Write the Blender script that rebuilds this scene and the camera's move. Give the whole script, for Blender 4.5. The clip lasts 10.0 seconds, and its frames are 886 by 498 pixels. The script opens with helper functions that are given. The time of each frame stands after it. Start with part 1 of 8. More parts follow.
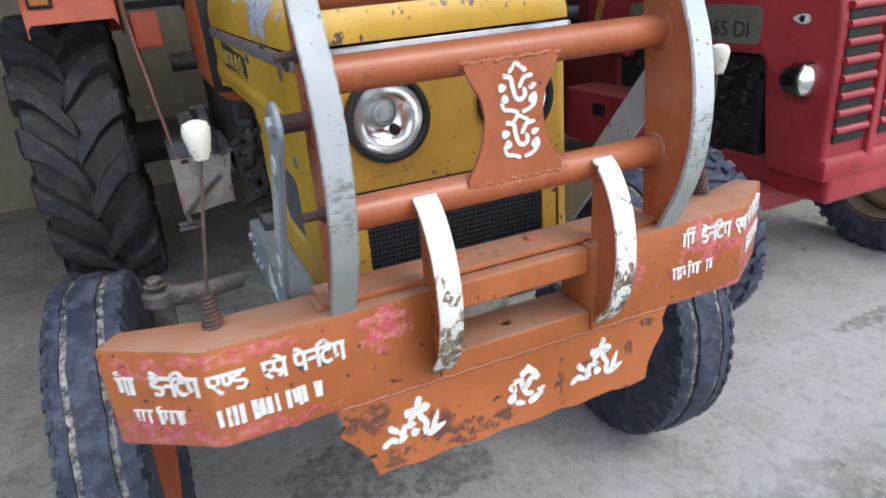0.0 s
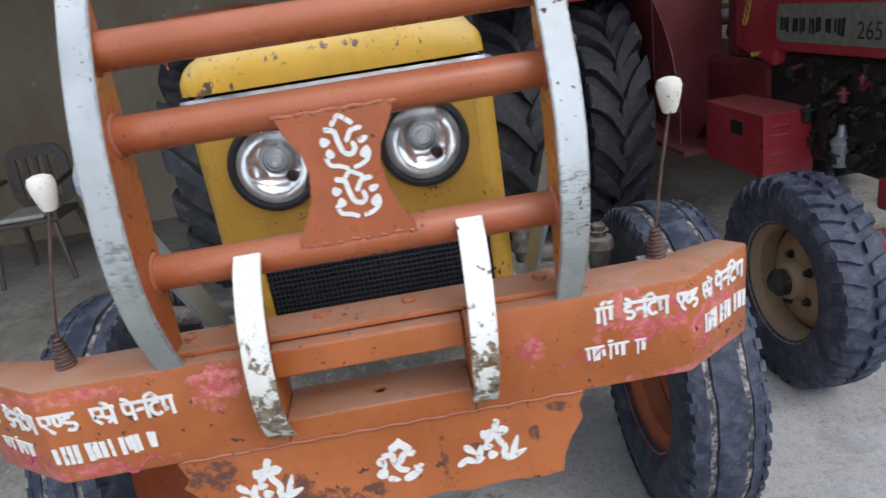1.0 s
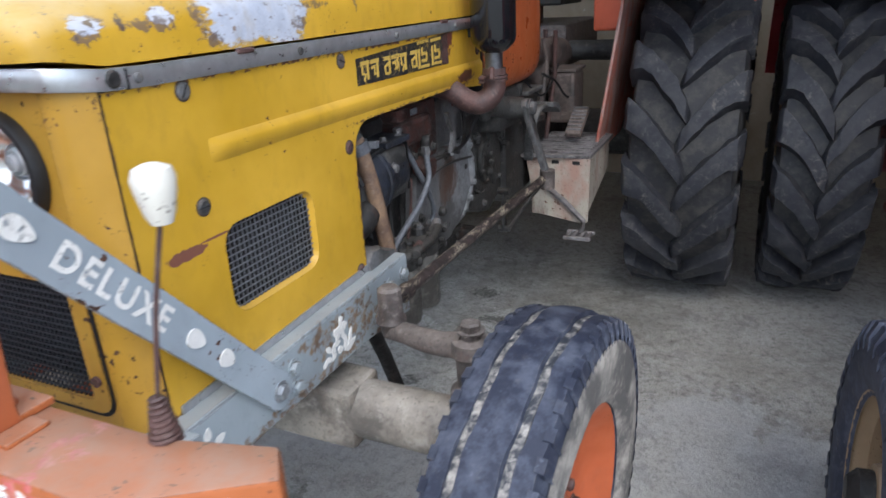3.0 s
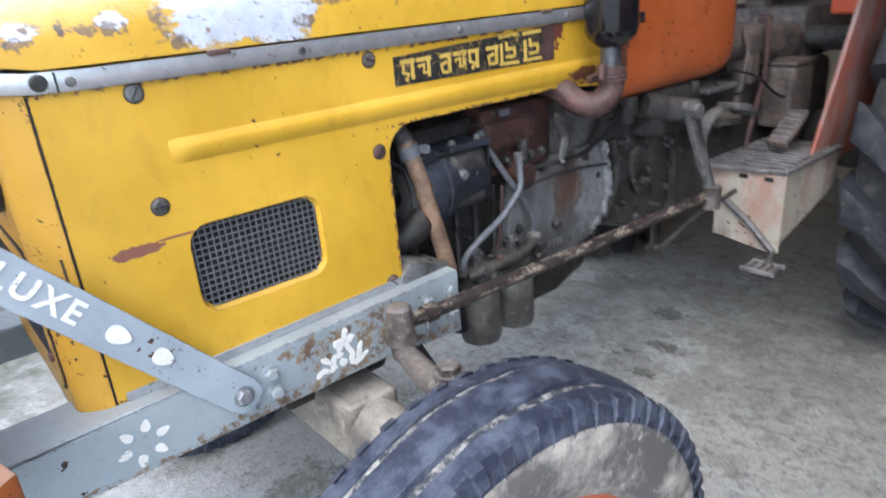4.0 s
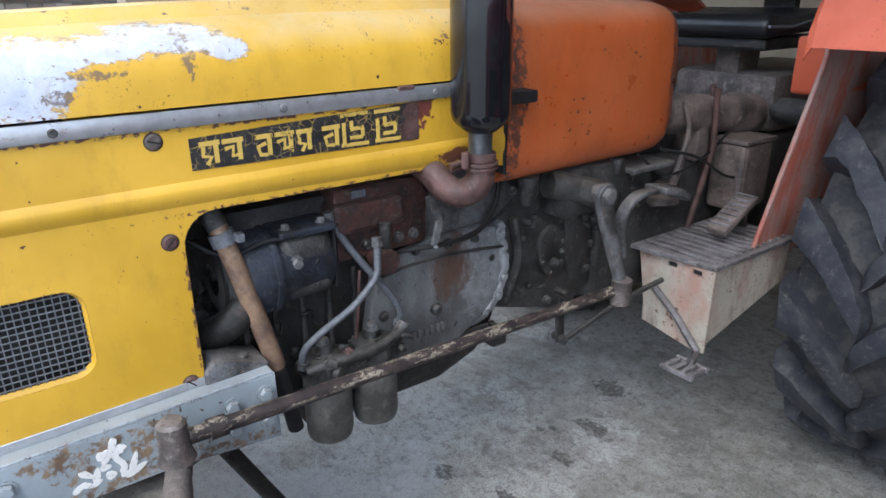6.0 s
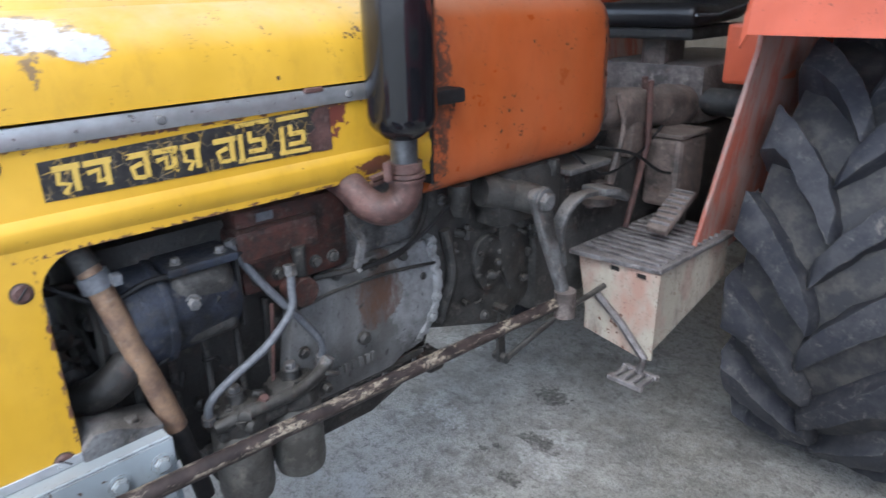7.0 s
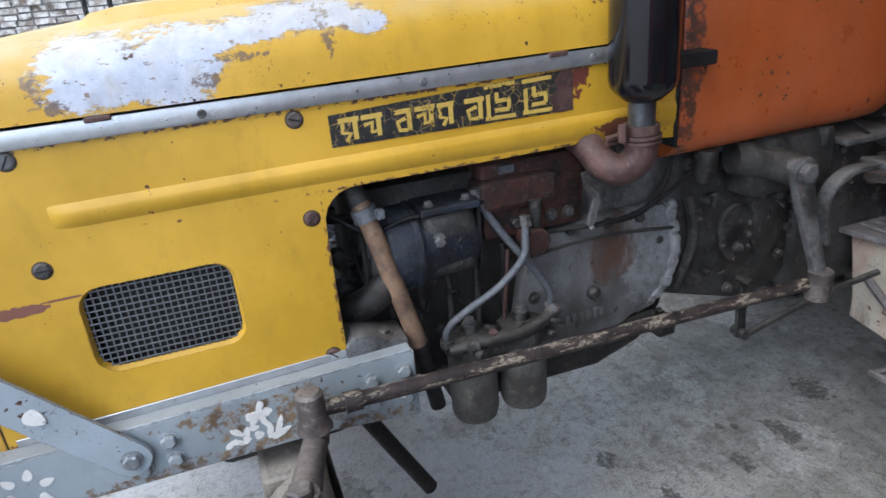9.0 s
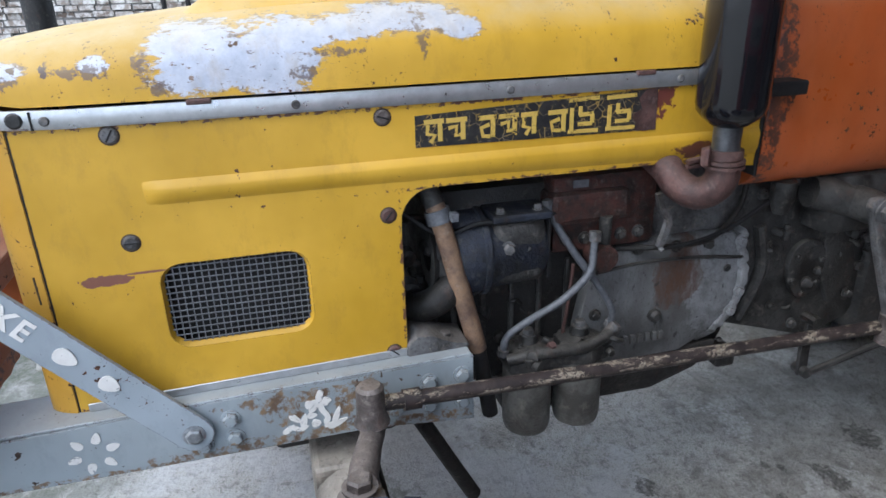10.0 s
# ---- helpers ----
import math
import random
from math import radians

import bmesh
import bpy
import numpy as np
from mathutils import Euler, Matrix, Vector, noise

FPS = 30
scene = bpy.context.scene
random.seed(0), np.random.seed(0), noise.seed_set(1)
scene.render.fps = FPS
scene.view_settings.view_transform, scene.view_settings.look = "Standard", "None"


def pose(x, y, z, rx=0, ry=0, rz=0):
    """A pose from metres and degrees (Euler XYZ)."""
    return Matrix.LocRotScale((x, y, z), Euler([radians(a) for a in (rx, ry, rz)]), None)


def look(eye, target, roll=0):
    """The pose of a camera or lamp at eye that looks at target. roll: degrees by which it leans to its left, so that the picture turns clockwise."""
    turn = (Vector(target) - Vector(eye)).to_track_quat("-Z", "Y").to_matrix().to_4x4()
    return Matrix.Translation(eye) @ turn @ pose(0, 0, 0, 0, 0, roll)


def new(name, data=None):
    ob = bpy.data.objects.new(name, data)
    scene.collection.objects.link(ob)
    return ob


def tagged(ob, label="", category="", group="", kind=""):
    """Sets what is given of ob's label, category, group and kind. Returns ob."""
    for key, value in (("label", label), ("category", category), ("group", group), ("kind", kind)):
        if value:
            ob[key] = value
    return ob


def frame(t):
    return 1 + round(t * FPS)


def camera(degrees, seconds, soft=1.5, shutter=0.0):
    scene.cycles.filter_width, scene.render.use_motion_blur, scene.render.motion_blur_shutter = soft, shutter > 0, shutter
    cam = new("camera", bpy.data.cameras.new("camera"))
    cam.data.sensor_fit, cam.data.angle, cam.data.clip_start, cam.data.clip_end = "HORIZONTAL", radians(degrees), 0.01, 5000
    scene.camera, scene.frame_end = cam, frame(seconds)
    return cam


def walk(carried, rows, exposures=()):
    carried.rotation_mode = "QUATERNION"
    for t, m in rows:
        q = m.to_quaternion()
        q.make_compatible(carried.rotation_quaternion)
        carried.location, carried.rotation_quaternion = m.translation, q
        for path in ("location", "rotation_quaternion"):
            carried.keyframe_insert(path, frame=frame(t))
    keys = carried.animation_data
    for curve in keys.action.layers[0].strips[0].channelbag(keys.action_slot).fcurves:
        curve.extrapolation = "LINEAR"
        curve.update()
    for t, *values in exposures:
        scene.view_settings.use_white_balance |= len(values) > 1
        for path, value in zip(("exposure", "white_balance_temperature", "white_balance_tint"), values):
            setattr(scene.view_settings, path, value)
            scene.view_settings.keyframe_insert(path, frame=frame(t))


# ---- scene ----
cam = camera(67.0, 10.0, shutter=0.3)
PATH = [
    (0, (-0.483, -1.241, 1.431), (0.211, 0.469, 0.658), -5.0),
    (0.5, (-0.198, -1.242, 1.404), (0.206, 0.603, 0.746), -7.4),
    (1, (0.097, -1.267, 1.416), (0.175, 0.608, 0.726), -8.9),
    (1.5, (0.326, -1.066, 1.39), (0.264, 0.795, 0.659), -7.4),
    (2, (0.534, -0.91, 1.376), (0.178, 0.918, 0.647), -7.4),
    (2.5, (0.825, -0.824, 1.384), (0.168, 0.906, 0.625), -3.0),
    (2.7, (0.892, -0.768, 1.384), (0.193, 0.95, 0.636), -2.5),
    (3.8, (1.241, -0.294, 1.368), (-0.065, 1.041, 0.652), -4.5),
    (3.9, (1.256, -0.257, 1.365), (-0.119, 0.982, 0.608), -4.9),
    (4, (1.303, -0.231, 1.375), (-0.149, 0.94, 0.653), -4.8),
    (4.5, (1.343, -0.104, 1.438), (-0.211, 0.969, 0.778), -3.6),
    (5, (1.307, 0.005, 1.451), (-0.166, 1.185, 0.791), -0.8),
    (5.5, (1.352, 0.147, 1.468), (-0.119, 1.345, 0.835), 1.2),
    (5.7, (1.384, 0.189, 1.484), (-0.124, 1.321, 0.818), -0.3),
    (6.8, (1.268, 0.281, 1.452), (-0.228, 1.372, 0.695), -0.6),
    (7, (1.238, 0.328, 1.457), (-0.134, 1.594, 0.74), -1.4),
    (7.5, (1.251, 0.387, 1.465), (-0.078, 1.639, 0.65), -4.3),
    (8, (1.296, 0.399, 1.481), (-0.21, 1.444, 0.682), -3.7),
    (8.5, (1.335, 0.365, 1.476), (-0.362, 1.093, 0.708), -4.7),
    (9, (1.35, 0.341, 1.474), (-0.401, 0.91, 0.692), -5.3),
    (9.5, (1.357, 0.327, 1.467), (-0.43, 0.788, 0.699), -5.1),
    (10, (1.343, 0.281, 1.472), (-0.452, 0.749, 0.724), -1.5),
]
EXPOSURES = [(0.0, 0.6, 6500, 10), (0.5, 0.4, 6500, 10), (1.0, 0.35, 6450, 10), (2.0, 0.25, 6350, 10), (2.5, 0.45, 6300, 10), (3.8, 1.4, 6150, 9), (4.0, 1.42, 6150, 9), (4.5, 0.95, 6100, 9), (5.5, 1.2, 6050, 9), (6.8, 1.3, 5950, 9), (7.0, 1.46, 5950, 9), (7.5, 1.95, 5950, 9), (8.0, 1.7, 5850, 9), (8.5, 1.25, 6000, 9), (9.0, 0.95, 6050, 9), (10.0, 0.85, 6050, 9)]
walk(cam, [(t, look(eye, target, roll)) for t, eye, target, roll in PATH], EXPOSURES)

# ---------------------------------------------------------------- light
world = bpy.data.worlds.new("overcast_sky")
scene.world = world
world.use_nodes = True
wn = world.node_tree.nodes
sky = wn.new("ShaderNodeTexSky")
sky.sky_type = "NISHITA"
sky.sun_disc = False
sky.sun_elevation = radians(48)
sky.sun_rotation = radians(150)
sky.air_density, sky.dust_density, sky.ozone_density = 1.0, 4.0, 1.0
soften = wn.new("ShaderNodeMixRGB")
soften.inputs[0].default_value = 0.7
soften.inputs[2].default_value = (6.3, 7.2, 8.6, 1)
world.node_tree.links.new(sky.outputs[0], soften.inputs[1])
world.node_tree.links.new(soften.outputs[0], wn["Background"].inputs[0])
wn["Background"].inputs[1].default_value = 0.18

sun_data = bpy.data.lights.new("sun", "SUN")
sun_data.energy, sun_data.angle, sun_data.color = 0.7, radians(30), (1.0, 0.985, 0.96)
sun = new("sun", sun_data)
sun.matrix_world = look((3, -5.2, 6.7), (0, 0, 0))


# ---------------------------------------------------------------- materials
class Nodes:
    """A small builder for node materials in metres."""

    def __init__(self, name, rough=0.5, metal=0.0):
        self.mat = bpy.data.materials.new(name)
        self.mat.use_nodes = True
        self.tree = self.mat.node_tree
        self.bsdf = self.tree.nodes["Principled BSDF"]
        self.bsdf.inputs["Roughness"].default_value = rough
        self.bsdf.inputs["Metallic"].default_value = metal
        self.geo = self.tree.nodes.new("ShaderNodeNewGeometry")

    def link(self, a, b):
        self.tree.links.new(a, b)

    def place(self, stretch=(1, 1, 1), shift=(0, 0, 0)):
        m = self.tree.nodes.new("ShaderNodeMapping")
        m.inputs["Scale"].default_value = stretch
        m.inputs["Location"].default_value = shift
        self.link(self.geo.outputs["Position"], m.inputs[0])
        return m.outputs[0]

    def noise(self, scale, detail=5, rough=0.6, stretch=(1, 1, 1), shift=(0, 0, 0)):
        n = self.tree.nodes.new("ShaderNodeTexNoise")
        n.inputs["Scale"].default_value = scale
        n.inputs["Detail"].default_value = detail
        n.inputs["Roughness"].default_value = rough
        self.link(self.place(stretch, shift), n.inputs["Vector"])
        return n.outputs[0]

    def ramp(self, value, a, b, lo=0.0, hi=1.0):
        n = self.tree.nodes.new("ShaderNodeMapRange")
        n.inputs[1].default_value, n.inputs[2].default_value = a, b
        n.inputs[3].default_value, n.inputs[4].default_value = lo, hi
        self.link(value, n.inputs[0])
        return n.outputs[0]

    def math(self, op, a, b=None):
        n = self.tree.nodes.new("ShaderNodeMath")
        n.operation = op
        for i, v in enumerate((a, b)):
            if v is None:
                continue
            if isinstance(v, (int, float)):
                n.inputs[i].default_value = v
            else:
                self.link(v, n.inputs[i])
        return n.outputs[0]

    def mix(self, fac, a, b):
        n = self.tree.nodes.new("ShaderNodeMixRGB")
        for i, v in enumerate((fac, a, b)):
            if isinstance(v, (int, float)):
                n.inputs[i].default_value = v
            elif isinstance(v, tuple):
                n.inputs[i].default_value = (*v, 1)
            else:
                self.link(v, n.inputs[i])
        return n.outputs[0]

    def upward(self):
        s = self.tree.nodes.new("ShaderNodeSeparateXYZ")
        self.link(self.geo.outputs["Normal"], s.inputs[0])
        return s.outputs[2]

    def blob(self, centre, size, edge=0.35, scale=40):
        """A patch round a point, with an edge broken up by noise."""
        p = self.place(tuple(1 / s for s in size), tuple(-c / s for c, s in zip(centre, size)))
        ln = self.tree.nodes.new("ShaderNodeVectorMath")
        ln.operation = "LENGTH"
        self.link(p, ln.inputs[0])
        wob = self.math("MULTIPLY", self.math("SUBTRACT", self.noise(scale, 6, 0.7), 0.5), edge * 4)
        return self.ramp(self.math("ADD", ln.outputs["Value"], wob), 1.04, 0.96)

    def edge(self, radius=0.0025):
        """How sharply the surface turns here: 1 on a bare edge."""
        b = self.tree.nodes.new("ShaderNodeBevel")
        b.samples = 4
        b.inputs["Radius"].default_value = radius
        d = self.tree.nodes.new("ShaderNodeVectorMath")
        d.operation = "DOT_PRODUCT"
        self.link(b.outputs[0], d.inputs[0])
        self.link(self.geo.outputs["Normal"], d.inputs[1])
        return self.ramp(d.outputs["Value"], 0.985, 0.90)

    def bump(self, height, strength=0.3, dist=0.002):
        n = self.tree.nodes.new("ShaderNodeBump")
        n.inputs["Strength"].default_value = strength
        n.inputs["Distance"].default_value = dist
        self.link(height, n.inputs["Height"])
        self.link(n.outputs[0], self.bsdf.inputs["Normal"])

    def done(self, color, rough=None):
        if isinstance(color, tuple):
            self.bsdf.inputs["Base Color"].default_value = (*color, 1)
        else:
            self.link(color, self.bsdf.inputs["Base Color"])
        if rough is not None:
            self.link(rough, self.bsdf.inputs["Roughness"])
        return self.mat


RUST = (0.075, 0.035, 0.022)
DUST = (0.30, 0.25, 0.20)


def paint(name, color, chips=0.70, rust=RUST, rough=0.38, dust=0.5, dust_color=DUST, chip_scale=55, fade=0.18, extra=None, worn_edge=0.0, specks=0.8):
    """Old machine paint: faded, chipped to rust, dust on what faces up."""
    n = Nodes(name, rough)
    big = n.noise(3.2, 4)
    light = tuple(min(1.0, c * 1.12 + 0.02) for c in color)
    dark = tuple(c * (1 - fade) for c in color)
    col = n.mix(n.ramp(big, 0.35, 0.68), dark, light)
    streak = n.noise(9, 4, 0.6, (1.0, 1.0, 0.18))
    col = n.mix(n.ramp(streak, 0.56, 0.78, 0, 0.25), col, tuple(c * 0.6 for c in color))
    if extra:
        col = extra(n, col)
    chip = n.ramp(n.math("MULTIPLY", n.noise(chip_scale, 3, 0.55), n.ramp(n.noise(6, 3), 0.3, 0.7, 0.75, 1.15)), chips, chips + 0.015)
    speck = n.ramp(n.math("MULTIPLY", n.noise(210, 2, 0.5), n.ramp(n.noise(17, 3), 0.35, 0.7, 0.7, 1.12)), chips - 0.02, chips + 0.01)
    chip = n.math("MAXIMUM", chip, n.math("MULTIPLY", speck, specks))
    if worn_edge:
        bare = n.math("MULTIPLY", n.edge(), n.ramp(n.math("ADD", n.noise(70, 4, 0.7), n.math("MULTIPLY", n.noise(9, 3), 0.35)), 0.80 - worn_edge * 0.3, 0.84 - worn_edge * 0.3))
        chip = n.math("MAXIMUM", chip, bare)
    smear = n.noise(24, 6, 0.75, (1.0, 1.0, 0.5), (3, 1, 2))
    col = n.mix(n.ramp(smear, 0.52, 0.70, 0, 0.28), col, tuple(c * 0.5 + 0.02 for c in color))
    col = n.mix(chip, col, n.mix(n.ramp(n.noise(90, 3), 0.4, 0.6), tuple(c * 0.6 for c in rust), tuple(c * 1.5 for c in rust)))
    dusty = n.math("MULTIPLY", n.ramp(n.upward(), 0.35, 0.95), n.ramp(n.noise(13, 6, 0.7), 0.3, 0.75, 0.25, 1.0))
    dusty = n.math("MULTIPLY", dusty, dust)
    col = n.mix(dusty, col, dust_color)
    n.bump(n.math("SUBTRACT", n.math("MULTIPLY", n.noise(160, 3), 0.12), chip), 0.35, 0.0008)
    r = n.math("ADD", n.math("MULTIPLY", chip, 0.35), n.math("ADD", n.ramp(n.noise(20, 4), 0.3, 0.7, rough - 0.07, rough + 0.1), n.math("MULTIPLY", dusty, 0.4)))
    return n.done(col, r)


def lid_wear(n, col):
    """Bare grey metal where the yellow has flaked off the bonnet's side."""
    bare = n.mix(n.ramp(n.noise(26, 6, 0.75), 0.35, 0.7), (0.40, 0.435, 0.52), (0.60, 0.63, 0.71))
    field = None
    for c, s in (((0.27, 0.215, 1.372), (0.9, 0.085, 0.050)), ((0.27, 0.285, 1.368), (0.9, 0.080, 0.048)), ((0.27, 0.345, 1.400), (0.9, 0.050, 0.024)), ((0.27, 0.42, 1.408), (0.9, 0.075, 0.019)), ((0.27, 0.505, 1.418), (0.9, 0.085, 0.022)), ((0.27, 0.60, 1.405), (0.9, 0.035, 0.018)), ((0.26, 0.055, 1.37), (0.9, 0.020, 0.013)), ((0.26, -0.06, 1.366), (0.9, 0.022, 0.012)), ((0.27, 0.165, 1.385), (0.9, 0.030, 0.012))):
        p = n.place(tuple(1 / q for q in s), tuple(-a / q for a, q in zip(c, s)))
        ln = n.tree.nodes.new("ShaderNodeVectorMath")
        ln.operation = "LENGTH"
        n.link(p, ln.inputs[0])
        field = ln.outputs["Value"] if field is None else n.math("MINIMUM", field, ln.outputs["Value"])
    wob = n.math("ADD", n.math("MULTIPLY", n.math("SUBTRACT", n.noise(15, 5, 0.65, (1, 0.7, 1.4)), 0.5), 1.8), n.math("MULTIPLY", n.math("SUBTRACT", n.noise(85, 8, 0.82, (1, 0.55, 1.3)), 0.5), 1.7))
    field = n.math("ADD", field, wob)
    # thin dirty undercoat at the flake's edge, then the bare sheet
    col = n.mix(n.ramp(field, 1.16, 1.12, 0, 0.8), col, n.mix(n.ramp(n.noise(130, 4, 0.7), 0.4, 0.6), (0.20, 0.14, 0.10), (0.58, 0.46, 0.28)))
    col = n.mix(n.ramp(field, 1.03, 1.0), col, bare)
    rim = n.math("MULTIPLY", n.ramp(n.math("ABSOLUTE", n.math("SUBTRACT", field, 1.05)), 0.26, 0.16), n.ramp(n.noise(38, 6, 0.78, (1, 0.6, 1.2)), 0.55, 0.58))
    flake = n.math("MULTIPLY", n.ramp(field, 1.0, 0.8), n.ramp(n.noise(70, 5, 0.7, (1, 0.5, 1.2)), 0.62, 0.64))
    col = n.mix(n.math("MULTIPLY", n.math("MAXIMUM", rim, flake), 0.9), col, n.mix(n.ramp(n.noise(90, 4), 0.4, 0.6), (0.085, 0.055, 0.045), (0.22, 0.14, 0.10)))
    nose = n.math("MULTIPLY", n.blob((0.0, -0.12, 1.37), (0.5, 0.13, 0.2), 0.3, 8), n.ramp(n.noise(44, 4, 0.6, (1, 1, 0.6)), 0.62, 0.64))
    col = n.mix(nose, col, (0.085, 0.055, 0.045))
    for c, s in (((0.27, 0.535, 1.398), (0.2, 0.012, 0.032)), ((0.27, 0.345, 1.345), (0.2, 0.028, 0.009)), ((0.27, 0.015, 1.362), (0.2, 0.018, 0.008)), ((0.27, 0.055, 1.360), (0.2, 0.020, 0.010)), ((0.27, -0.065, 1.352), (0.2, 0.018, 0.008)), ((0.27, 0.115, 1.372), (0.2, 0.014, 0.012)), ((0.27, 0.14, 1.333), (0.2, 0.022, 0.008)), ((0.27, 0.40, 1.372), (0.2, 0.04, 0.006))):
        m = n.math("MULTIPLY", n.blob(c, s, 0.9, 75), n.ramp(n.noise(60, 4, 0.7), 0.42, 0.5))
        col = n.mix(n.math("MULTIPLY", m, 0.8), col, (0.12, 0.085, 0.075))
    return col


def panel_wear(n, col):
    brown = (0.20, 0.08, 0.055)
    col = n.mix(n.blob((0.275, 0.012, 1.043), (0.1, 0.040, 0.010), 0.4, 60), col, brown)
    col = n.mix(n.blob((0.275, 0.07, 1.0505), (0.1, 0.034, 0.0022), 0.35, 60), col, brown)
    col = n.mix(n.blob((0.275, 0.972, 1.264), (0.1, 0.020, 0.028), 1.1, 55), col, (0.14, 0.04, 0.03))
    col = n.mix(n.blob((0.275, 1.06, 1.165), (0.1, 0.05, 0.016), 0.7, 60), col, (0.13, 0.045, 0.025))
    for c, s in (((0.275, 0.55, 1.284), (0.1, 0.62, 0.004)), ((0.275, 0.2, 0.815), (0.1, 0.30, 0.005)), ((0.275, 0.485, 0.95), (0.1, 0.003, 0.16)), ((0.275, 0.85, 1.143), (0.1, 0.36, 0.004))):
        m = n.math("MULTIPLY", n.blob(c, s, 1.0, 90), n.ramp(n.noise(48, 4, 0.7), 0.47, 0.53))
        col = n.mix(m, col, (0.11, 0.05, 0.035))
    return col


def bumper_wear(n, col):
    pink = (0.52, 0.07, 0.12)
    for c, s, e in (((-0.235, -0.36, 0.925), (0.040, 0.2, 0.040), 0.7), ((-0.235, -0.36, 0.935), (0.030, 0.2, 0.028), 0.5), ((-0.47, -0.35, 0.950), (0.12, 0.03, 0.012), 0.7), ((-0.5, -0.34, 0.822), (0.15, 0.2, 0.012), 0.9), ((0.43, -0.36, 0.91), (0.07, 0.2, 0.035), 1.0), ((0.57, -0.3, 0.90), (0.06, 0.2, 0.03), 1.0), ((0.5, -0.3, 0.81), (0.13, 0.2, 0.008), 0.9), ((0.25, -0.36, 0.90), (0.015, 0.2, 0.03), 1.0), ((-0.60, -0.31, 0.94), (0.05, 0.04, 0.022), 0.7), ((-0.57, -0.30, 0.83), (0.09, 0.2, 0.03), 0.9), ((0.40, -0.36, 0.93), (0.03, 0.2, 0.04), 1.0), ((0.55, -0.30, 0.88), (0.05, 0.2, 0.03), 1.0)):
        col = n.mix(n.math("MULTIPLY", n.blob(c, s, e, 30), n.ramp(n.noise(55, 5, 0.75), 0.42, 0.56, 0.0, 0.85)), col, n.mix(n.ramp(n.noise(70, 4), 0.4, 0.6), pink, (0.62, 0.22, 0.19)))
    return col


def apron_wear(n, col):
    for c, s in (((-0.165, -0.36, 0.715), (0.035, 0.2, 0.03)), ((-0.10, -0.36, 0.685), (0.07, 0.2, 0.022)), ((0.085, -0.36, 0.73), (0.006, 0.2, 0.045)), ((0.145, -0.36, 0.728), (0.022, 0.2, 0.014)), ((0.235, -0.36, 0.745), (0.012, 0.2, 0.02)), ((-0.285, -0.36, 0.765), (0.045, 0.2, 0.03)), ((-0.24, -0.36, 0.68), (0.04, 0.2, 0.02)), ((0.28, -0.36, 0.785), (0.02, 0.2, 0.01))):
        m = n.math("MULTIPLY", n.blob(c, s, 0.8, 30), n.ramp(n.noise(45, 6, 0.8), 0.47, 0.53))
        col = n.mix(m, col, (0.12, 0.05, 0.038))
    return col


def tank_wear(n, col):
    """Rust and grime along the tank's front edge and lower seam."""
    for c, s in (((0.28, 1.215, 1.26), (0.2, 0.024, 0.20)), ((0.28, 1.45, 1.06), (0.2, 0.35, 0.014)), ((0.28, 1.77, 1.3), (0.2, 0.012, 0.15))):
        m = n.math("MULTIPLY", n.blob(c, s, 0.7, 45), n.ramp(n.noise(55, 5, 0.75), 0.42, 0.52))
        col = n.mix(m, col, (0.06, 0.028, 0.022))
    return n.mix(n.ramp(n.noise(5, 6, 0.7, (1, 1, 0.6)), 0.45, 0.68, 0, 0.4), col, (0.42, 0.13, 0.05))


YELLOW = (0.60, 0.345, 0.020)
ORANGE = (0.41, 0.113, 0.027)
M_LID = paint("yellow_bonnet_paint", YELLOW, 0.68, dust=0.75, dust_color=(0.60, 0.50, 0.32), rough=0.42, extra=lid_wear, worn_edge=0.5)
M_PANEL = paint("yellow_panel_paint", YELLOW, 0.755, dust=0.3, rough=0.42, extra=panel_wear, worn_edge=0.45)
M_COWL = paint("yellow_cowl_paint", (0.55, 0.30, 0.03), 0.67, dust=0.3, rough=0.4, worn_edge=0.5)
M_BUMPER = paint("orange_bumper_paint", ORANGE, 0.672, dust=0.75, rough=0.42, extra=bumper_wear, worn_edge=0.55)
M_APRON = paint("orange_apron_paint", ORANGE, 0.69, dust=0.5, rough=0.45, chip_scale=30, extra=apron_wear, worn_edge=0.6)
M_BAR = paint("orange_bar_paint", (0.375, 0.095, 0.030), 0.71, dust=0.25, rough=0.29, worn_edge=0.55)
M_WELD = paint("rough_orange_weld", (0.35, 0.095, 0.04), 0.63, (0.10, 0.05, 0.035), dust=0.4, rough=0.55, chip_scale=110)
M_TANK = paint("orange_tank_paint", (0.42, 0.085, 0.014), 0.69, dust=0.75, rough=0.33, dust_color=(0.40, 0.25, 0.17), worn_edge=0.5, extra=tank_wear)
M_FENDER = paint("orange_fender_paint", (0.50, 0.085, 0.03), 0.70, dust=0.55, rough=0.45, worn_edge=0.5)


def shield_wear(n, col):
    """Road dust run down in streaks."""
    for z, lo in ((0.16, 0.42), (0.45, 0.48)):
        col = n.mix(n.ramp(n.noise(15, 7, 0.78, (1, 1, z)), lo, lo + 0.15, 0, 0.8), col, (0.36, 0.27, 0.24))
    return col


M_SHIELD = paint("dusty_shield_paint", (0.40, 0.085, 0.045), 0.70, (0.20, 0.12, 0.10), dust=0.4, rough=0.6, chip_scale=40, extra=shield_wear, worn_edge=0.5)


